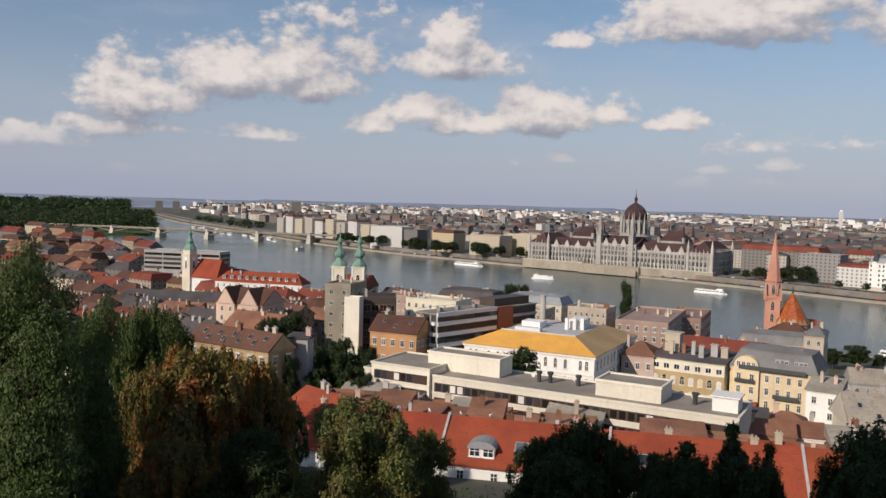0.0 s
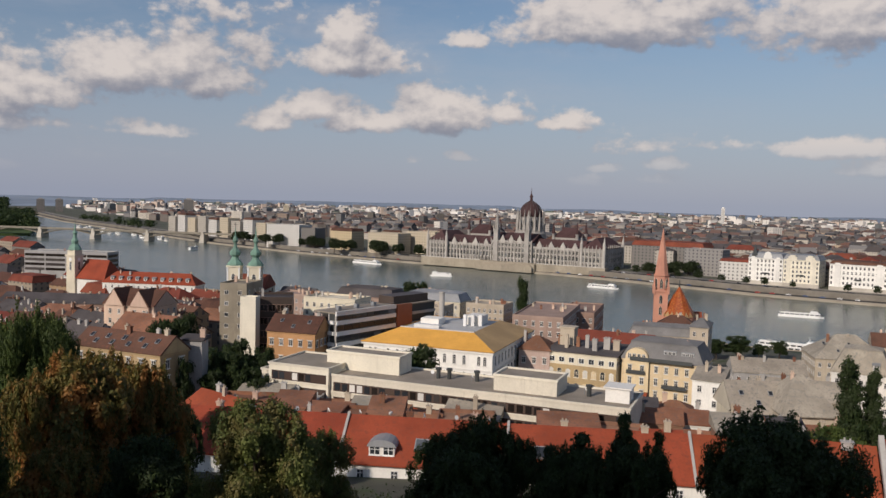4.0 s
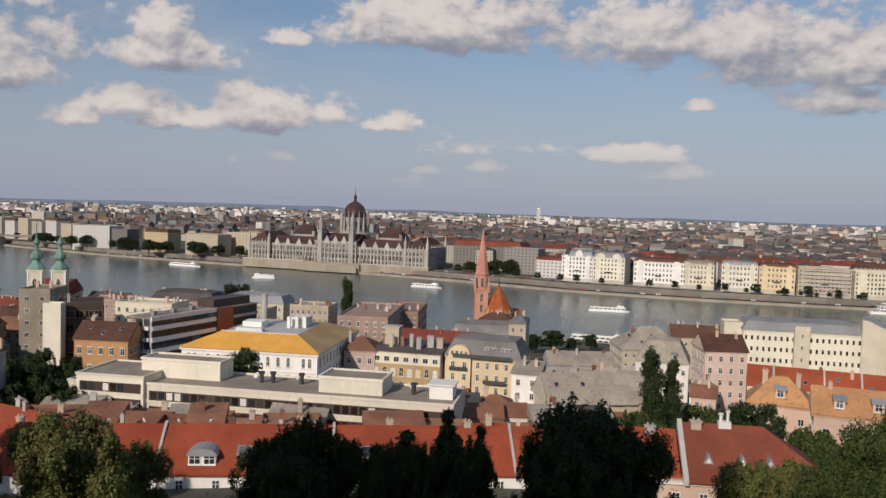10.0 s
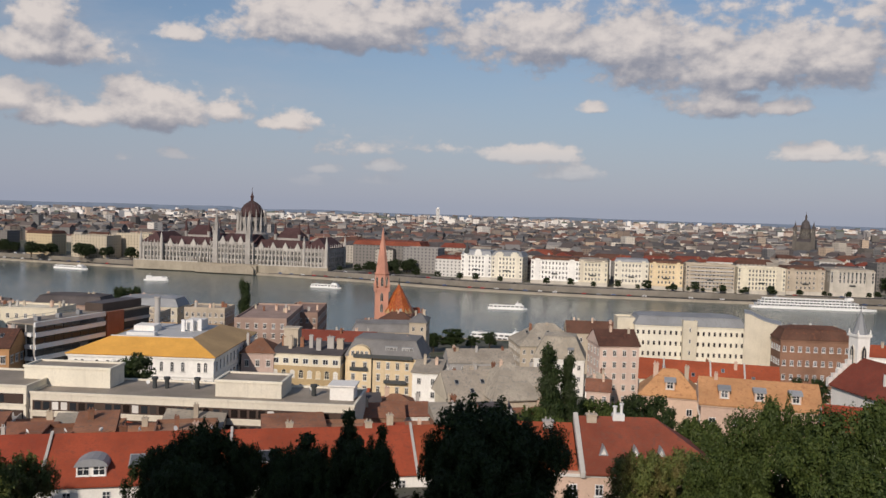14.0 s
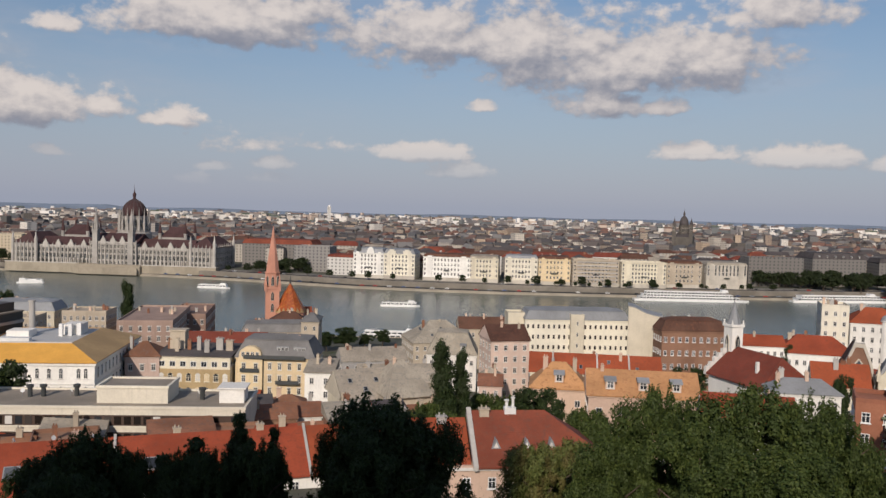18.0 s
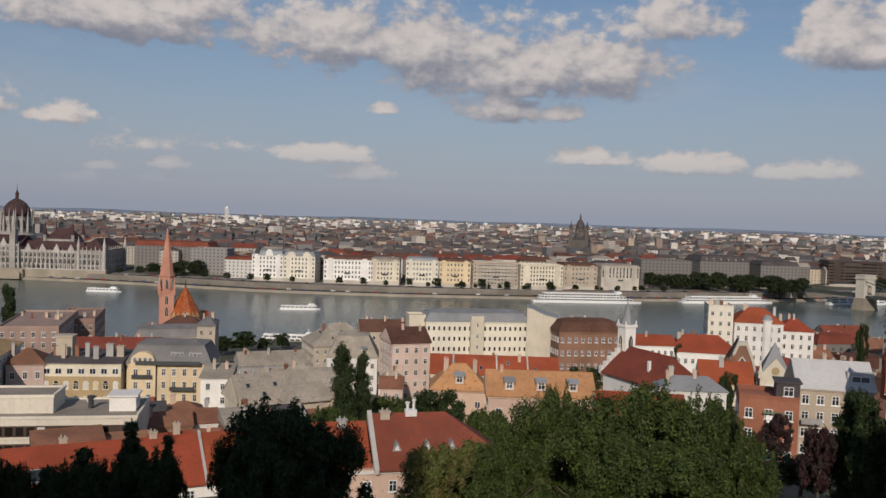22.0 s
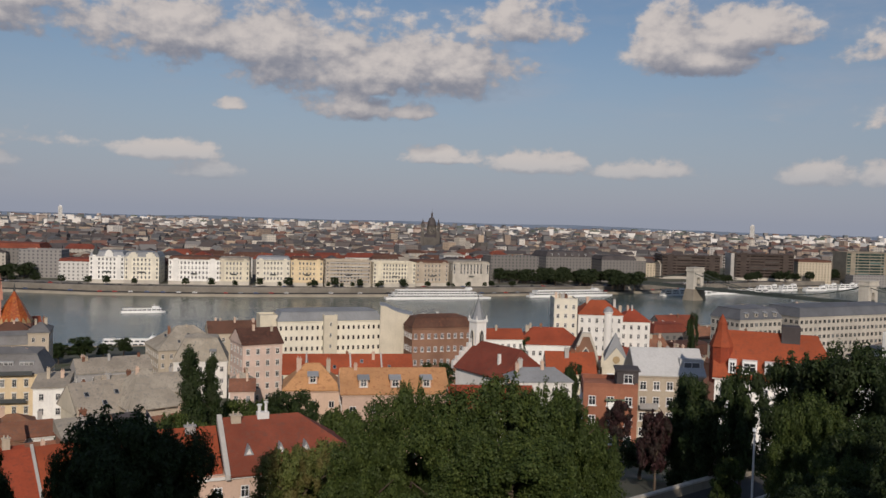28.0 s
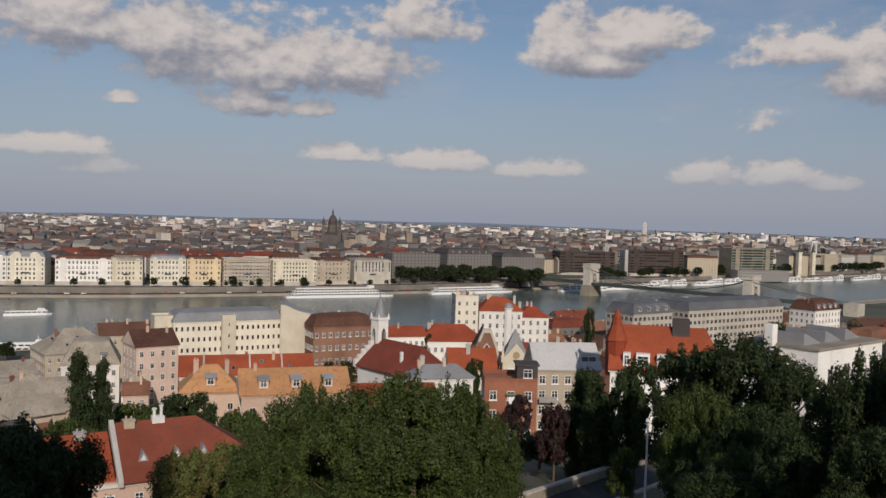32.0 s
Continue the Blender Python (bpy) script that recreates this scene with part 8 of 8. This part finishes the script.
plant("town_dark", "dark tree beside the brick tenement", (49.7, 288, 32.9, 1.58), (48.7, 284, 31.4, 1.08))
plant("town_dark", "dark green tree in a courtyard", (55.5, 300, 41.6, 0.64), (78.5, 330, 48.8, 1.51), (66.5, 250, 58.2, 0.46), (58.9, 200, 50, 0.61))
# trees of the far bank
fl = smooth_line(EAST, 240)
random.seed(6)
for i, (x, y) in enumerate(offset(fl, 17.5)):
    if 520 < x < 760:
        for k in range(2):
            tree("far", "tree", "small clipped street tree on the far promenade", x + random.uniform(-9, 9), y + random.uniform(-3, 3), 7.9, random.uniform(0, 6), random.uniform(0.35, 0.55), 1.0, "promenade trees")
    if 300 < x < 760 and random.random() < 0.9:
        tree("far", "tree", "small green street tree on the far promenade", x + random.uniform(-2, 2), y + random.uniform(-2, 2), 8, random.uniform(0, 6), random.uniform(0.5, 0.85), 1.0, "promenade trees")
    elif x < 130 and y < 1500 and random.random() < 0.75:
        tree("far", "tree", "dark green tree on the far promenade", x + random.uniform(4, 14), y + random.uniform(4, 14), 8, random.uniform(0, 6), random.uniform(0.7, 1.2), 1.0, "promenade trees")
for i in range(75):
    x, y = at(random.uniform(53.6, 63.2), random.uniform(955, 1030))
    tree("far", "tree", "dark green park tree by the bridge head", x, y, 7.6, random.uniform(0, 6), random.uniform(1.0, 1.55), 1.0, "park trees")
for i in range(14):
    x, y = 358 + random.uniform(-26, 26), 872 + random.uniform(-24, 24)
    tree("far", "tree", "dark green park tree beside the parliament", x, y, 8, random.uniform(0, 6), random.uniform(0.8, 1.3), 1.0, "park trees")
for x0, y0 in ((-95, 1290), (-40, 1235), (10, 1170), (62, 1125), (118, 1085), (-150, 1360)):
    for i in range(7):
        tree("far", "tree", "dark green tree between riverside apartment houses", x0 + random.uniform(-18, 18), y0 + random.uniform(-14, 14), 8, random.uniform(0, 6), random.uniform(0.9, 1.5), 1.0, "promenade trees")
for i in range(60):
    u = random.random()
    x, y = 1010 + u * 700, 428 - u * 245
    tree("far", "tree", "green promenade tree near the hotels", x + random.uniform(-8, 8), y + random.uniform(-8, 8), 8, random.uniform(0, 6), random.uniform(0.8, 1.3), 1.0, "promenade trees")


# azimuth, distance, width, height and wall of the towers that stand above the far city
TOWERS = [(-18.59, 3000, 24, 48, GREYW), (-17.54, 3000, 23, 48, GREYW), (-9.86, 2700, 29, 60, GREYW), (69.92, 2900, 14, 77, WHITE), (-7.75, 2900, 22, 46, GREYW), (-3.60, 2800, 18, 49, CREAM), (25.31, 2900, 12, 76, WHITE)]


def island():
    """The wooded island beyond the arched bridge, and other far woods."""
    blobs = []
    rnd = random.Random(21)
    for i in range(700):
        az, d = rnd.uniform(-36, -19.0), rnd.uniform(1680, 2700)
        if az > -19.0 - (d - 1680) * 0.0006 * 0:
            continue
        x, y = at(az, d)
        s = rnd.uniform(9, 15)
        blobs.append((x, y, 10 + s * 0.6, s, s, s * 0.75))
    for i in range(160):
        az, d = rnd.uniform(-16.5, -7), rnd.uniform(1650, 2500)
        x, y = at(az, d)
        if bank_gap(x, y) > 70 or not bool(inside(np.array([x]), np.array([y]), offset(EAST, 20) + [(6000, 0), (6000, 6000), (-1250, 6000)])[0]):
            continue
        s = rnd.uniform(7, 11)
        blobs.append((x, y, 10 + s * 0.6, s, s, s * 0.7))
    far = []
    for i in range(520):
        az, d = rnd.uniform(-38, -20.5), rnd.uniform(2700, 4350)
        x, y = at(az, d)
        s = rnd.uniform(14, 30)
        far.append((x, y, 6 + s * 0.5 + (d - 2700) * 0.006, s, s, s * 0.55))
    q, fq = leaf_cloud(far, 30000, 7.5, 32)
    tagged(new("far_woods", leaf_mesh("far_woods", q, fq, LEAF_DARK)), "hazy dark green woods upstream of the island", "woods", kind="stuff")
    p, f = leaf_cloud(blobs, 60000, 3.2, 31)
    ob = new("island_woods", leaf_mesh("island_woods", p, f, LEAF_DARK))
    tagged(ob, "dense dark green woods on the river island", "woods", kind="stuff")
    g = Geo().prism([at(-36, 1650), at(-19.2, 1640), at(-18.6, 2100), at(-19.2, 2750), at(-36, 2750)], -2, 4)
    solid("island_ground", g, GRASS, "low green river island", "island", kind="structure")


island()


def high_rise(label, az, d, w, dep, top, wall):
    x, y = at(az, d)
    ob = thing("high_rise", label, "building", pose(x, y, 6, 0, 0, -az))
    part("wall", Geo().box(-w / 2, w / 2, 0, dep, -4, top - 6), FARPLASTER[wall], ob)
    part("roof_house", Geo().box(-w / 4, w / 4, dep * 0.3, dep * 0.7, top - 6, top - 2), wall, ob)


for az_, d_, w_, top_, wl_ in TOWERS:
    high_rise("tall far apartment tower above the city", az_, d_, w_, 16, top_, wl_)


def undergrowth():
    """Scrub that covers the steep slope below the terrace."""
    rnd = random.Random(9)
    blobs = []
    for i in range(900):
        az, d = rnd.uniform(-36, 92), rnd.uniform(38, 118)
        if 61 < az < 73 and d > 66:
            continue
        x, y = at(az, d)
        s = rnd.uniform(1.6, 3.4)
        blobs.append((x, y, ground_z(x, y) + s * 0.5, s, s, s * 0.8))
    p, f = leaf_cloud(blobs, 130000, 0.24, 77)
    tagged(new("undergrowth", leaf_mesh("undergrowth", p, f, LEAF_DARK)), "dense dark green scrub on the steep slope", "bushes", kind="stuff")


undergrowth()


# ---- boats, cars and small things ----
def hull(L, B, z0, z1, bow=0.22):
    n = 9
    left = [(-L / 2 + L * i / (n - 1) * (1 - bow), -B / 2 * min(1, 0.75 + 0.25 * i / 2)) for i in range(n)]
    pts = left + [(L / 2 - L * bow * 0.45, -B * 0.36), (L / 2, 0), (L / 2 - L * bow * 0.45, B * 0.36)] + [(a, -b) for a, b in reversed(left)]
    return Geo().prism([(a * 0.97, b * 0.9) for a, b in pts], z0 - 1, z0).prism(pts, z0, z1)


def river_ship(label, x, y, rot, L, B, decks, name="river_ship"):
    low = 0.78 if name == "excursion_boat" else 1.0
    ob = thing(name, label, "ship", pose(x, y, 0, 0, 0, rot) @ Matrix.Diagonal((1, 1, low, 1)))
    part("hull", hull(L, B, -0.2, 1.7), PAINT, ob)
    z = 1.75
    for k in range(decks):
        a, b = -L * 0.46 + k * L * 0.03, L * 0.40 - k * L * 0.06
        dk = part("deck_house", Geo().box(a, b, -B * 0.42, B * 0.42, z, z + 2.3).box(a - 0.5, b + 0.5, -B * 0.46, B * 0.46, z + 2.3, z + 2.5), PAINT, ob)
        n = max(4, int((b - a) / 3.2)) if L > 30 and name != "moored_boat" else 3
        for i in range(n):
            u = a + (i + 0.5) * (b - a) / n
            part("pane", Geo().box(u - (b - a) / n * 0.38, u + (b - a) / n * 0.38, -B * 0.42 - 0.06, -B * 0.42, z + 0.8, z + 1.9), GLASS, dk)
        z += 2.5
    part("rail", Geo().box(-L * 0.42, L * 0.3, -B * 0.44, -B * 0.43, z, z + 0.9), PAINT, ob)
    part("wheelhouse", Geo().taper(L * 0.28, 0, z - 0.02, z + 2.2, 3.2, B * 0.3, 2.5, B * 0.26), PAINT, ob)
    part("mast", Geo().lathe(L * 0.25, 0, [(0.12, z + 2), (0.06, z + 6)], 6), PAINT, ob)
    part("funnel", Geo().taper(-L * 0.3, 0, z - 0.05, z + 1.6, 1.6, 1.2, 1.2, 1.0), ZINC, ob)
    return ob


river_ship("long white river cruise ship moored at the quay", 640, 544, -31, 112, 11.4, 3)
river_ship("long white low cruise ship moored at the quay", 784, 479, -25, 108, 11.4, 2)
river_ship("white excursion boat under way", 354, 607, -30, 33, 7, 1, "excursion_boat")
river_ship("white excursion boat near the far bank", 258, 800, -40, 32, 6, 1, "excursion_boat")
river_ship("small white boat on the river", 109, 899, 165, 24, 5, 1, "excursion_boat")
river_ship("grey-white landing pontoon boat", 35, 1058, -44, 46, 8, 1, "excursion_boat")
river_ship("white boat moored on the near bank", 262, 458, -38, 40, 8, 2, "excursion_boat")
river_ship("small white boat near the arched bridge", -212, 1262, 60, 18, 5, 1, "excursion_boat")
random.seed(14)
for i in range(22):
    u = i / 21
    x, y = 905 + u * 720, 432 - u * 250 + 14 * math.sin(u * 5)
    river_ship(["white moored restaurant ship", "white moored excursion boat"][i % 2], x - 4, y - 16 - random.uniform(0, 16), -24 + random.uniform(-4, 4), random.uniform(24, 48), random.uniform(5, 8), random.choice([1, 2, 1]), "moored_boat")
for i in range(12):
    u = i / 11
    river_ship("white pleasure boat in the upper harbour", -560 + u * 280 + random.uniform(-15, 15), 1900 - u * 430 + random.uniform(-15, 15) - 15, -58, 22, 5, 1, "moored_boat")


def car_mesh():
    b = Geo().box(-2.1, 2.1, -0.85, 0.85, 0.3, 0.95).box(-1.65, -1.0, -0.87, 0.87, 0.0, 0.6).box(1.0, 1.65, -0.87, 0.87, 0.0, 0.6).taper(-0.2, 0, 0.95, 1.5, 1.4, 0.8, 0.9, 0.68)
    gl = Geo().taper(-0.2, 0, 1.0, 1.42, 1.36, 0.83, 0.98, 0.72)
    return b, gl


CARS = [mk("car_paint_" + n, c, rough=0.3, var=0.03, streak=0.0, spec=0.6) for n, c in (("white", (0.75, 0.75, 0.74)), ("grey", (0.25, 0.26, 0.27)), ("red", (0.4, 0.05, 0.04)), ("blue", (0.06, 0.1, 0.22)), ("black", (0.03, 0.03, 0.03)))]
cb, cg = car_mesh()
CAR_BODY, CAR_GLASS = [cb.mesh("body", [m]) for m in CARS], cg.mesh("glazing", [GLASS])
CAR_WORDS = ["white", "grey", "dark red", "dark blue", "black"]


def car(x, y, z, rot, k):
    ob = thing("car", "%s car on the quay road" % CAR_WORDS[k], "car", pose(x, y, z, 0, 0, rot), "cars on the quay")
    part("body", CAR_BODY[k], None, ob)
    part("glazing", CAR_GLASS, None, ob)


for off, z, n in ((8.0, 2.62, 70), (26, 7.52, 40)):
    ln = smooth_line(EAST, 400)
    ln = offset(ln, off)
    ok = [i for i, p in enumerate(ln) if -60 < p[0] < 1000]
    for i in random.sample(ok, min(n, len(ok))):
        (x, y), (x2, y2) = ln[i], ln[i + 1]
        car(x, y, z, math.degrees(math.atan2(y2 - y, x2 - x)), random.randrange(5))


# the street below the terrace, with its retaining wall and a lamp
def street():
    x0, y0 = 82.5, 35.0
    ob = solid("road_hillside", Geo().box(-16, 22, -3.2, 3.2, -3, 0.15), ASPHALT, "hillside street of dark asphalt", "road", pose(x0, y0, ground_z(x0, y0) + 1.0, 0, 0, -12), kind="structure")
    wl = thing("street_wall", "pale stone parapet wall along the hillside street", "wall", pose(x0, y0, ground_z(x0, y0) + 1.0, 0, 0, -12))
    for sy, hh in ((3.3, 1.3), (-3.4, 1.0)):
        for i in range(19):
            part("coping_stone", Geo().box(0.03, 1.97, -0.3, 0.3, hh - 0.2, hh), PALESTONE, wl, at=pose(-16 + i * 2, sy, 0))
        part("parapet", Geo().box(-16, 22, sy - 0.22, sy + 0.22, -3, hh - 0.2), QUAY, wl)
    lx, ly = at(70.6, 74)
    lz = ground_z(lx, ly)
    lp = thing("street_lamp", "tall grey steel street lamp with a flat head", "street lamp", pose(lx, ly, lz, 0, 0, 20))
    top = 66.6 - lz
    part("pole", Geo().lathe(0, 0, [(0.14, -0.5), (0.12, 1.2), (0.075, top)], 8), PAINT, lp)
    part("arm", Geo().tube((0, 0, top - 0.1), (0.9, 0, top + 0.1), 0.05, 0.04, 6), ZINC, lp)
    part("lamp_head", Geo().taper(1.1, 0, top + 0.02, top + 0.16, 0.42, 0.16, 0.34, 0.12), PAINT, lp)


street()


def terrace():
    """The stone terrace under the camera; unseen walls added behind it shade the trees."""
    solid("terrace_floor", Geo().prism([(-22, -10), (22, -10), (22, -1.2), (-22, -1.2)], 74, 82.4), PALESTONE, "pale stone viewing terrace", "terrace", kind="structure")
    # both walls stand out of view, sized so their shadows fall on the trees
    solid("wall_rampart", Geo().box(-8, 46, -42, -36, 60, 101), PALESTONE, "unseen tall wall added to shade the right-hand trees", "wall", kind="structure")
    solid("wall_church", Geo().box(-71, -50, -39, -34, 60, 140), PALESTONE, "unseen taller wall added to shade the middle trees", "wall", kind="structure")


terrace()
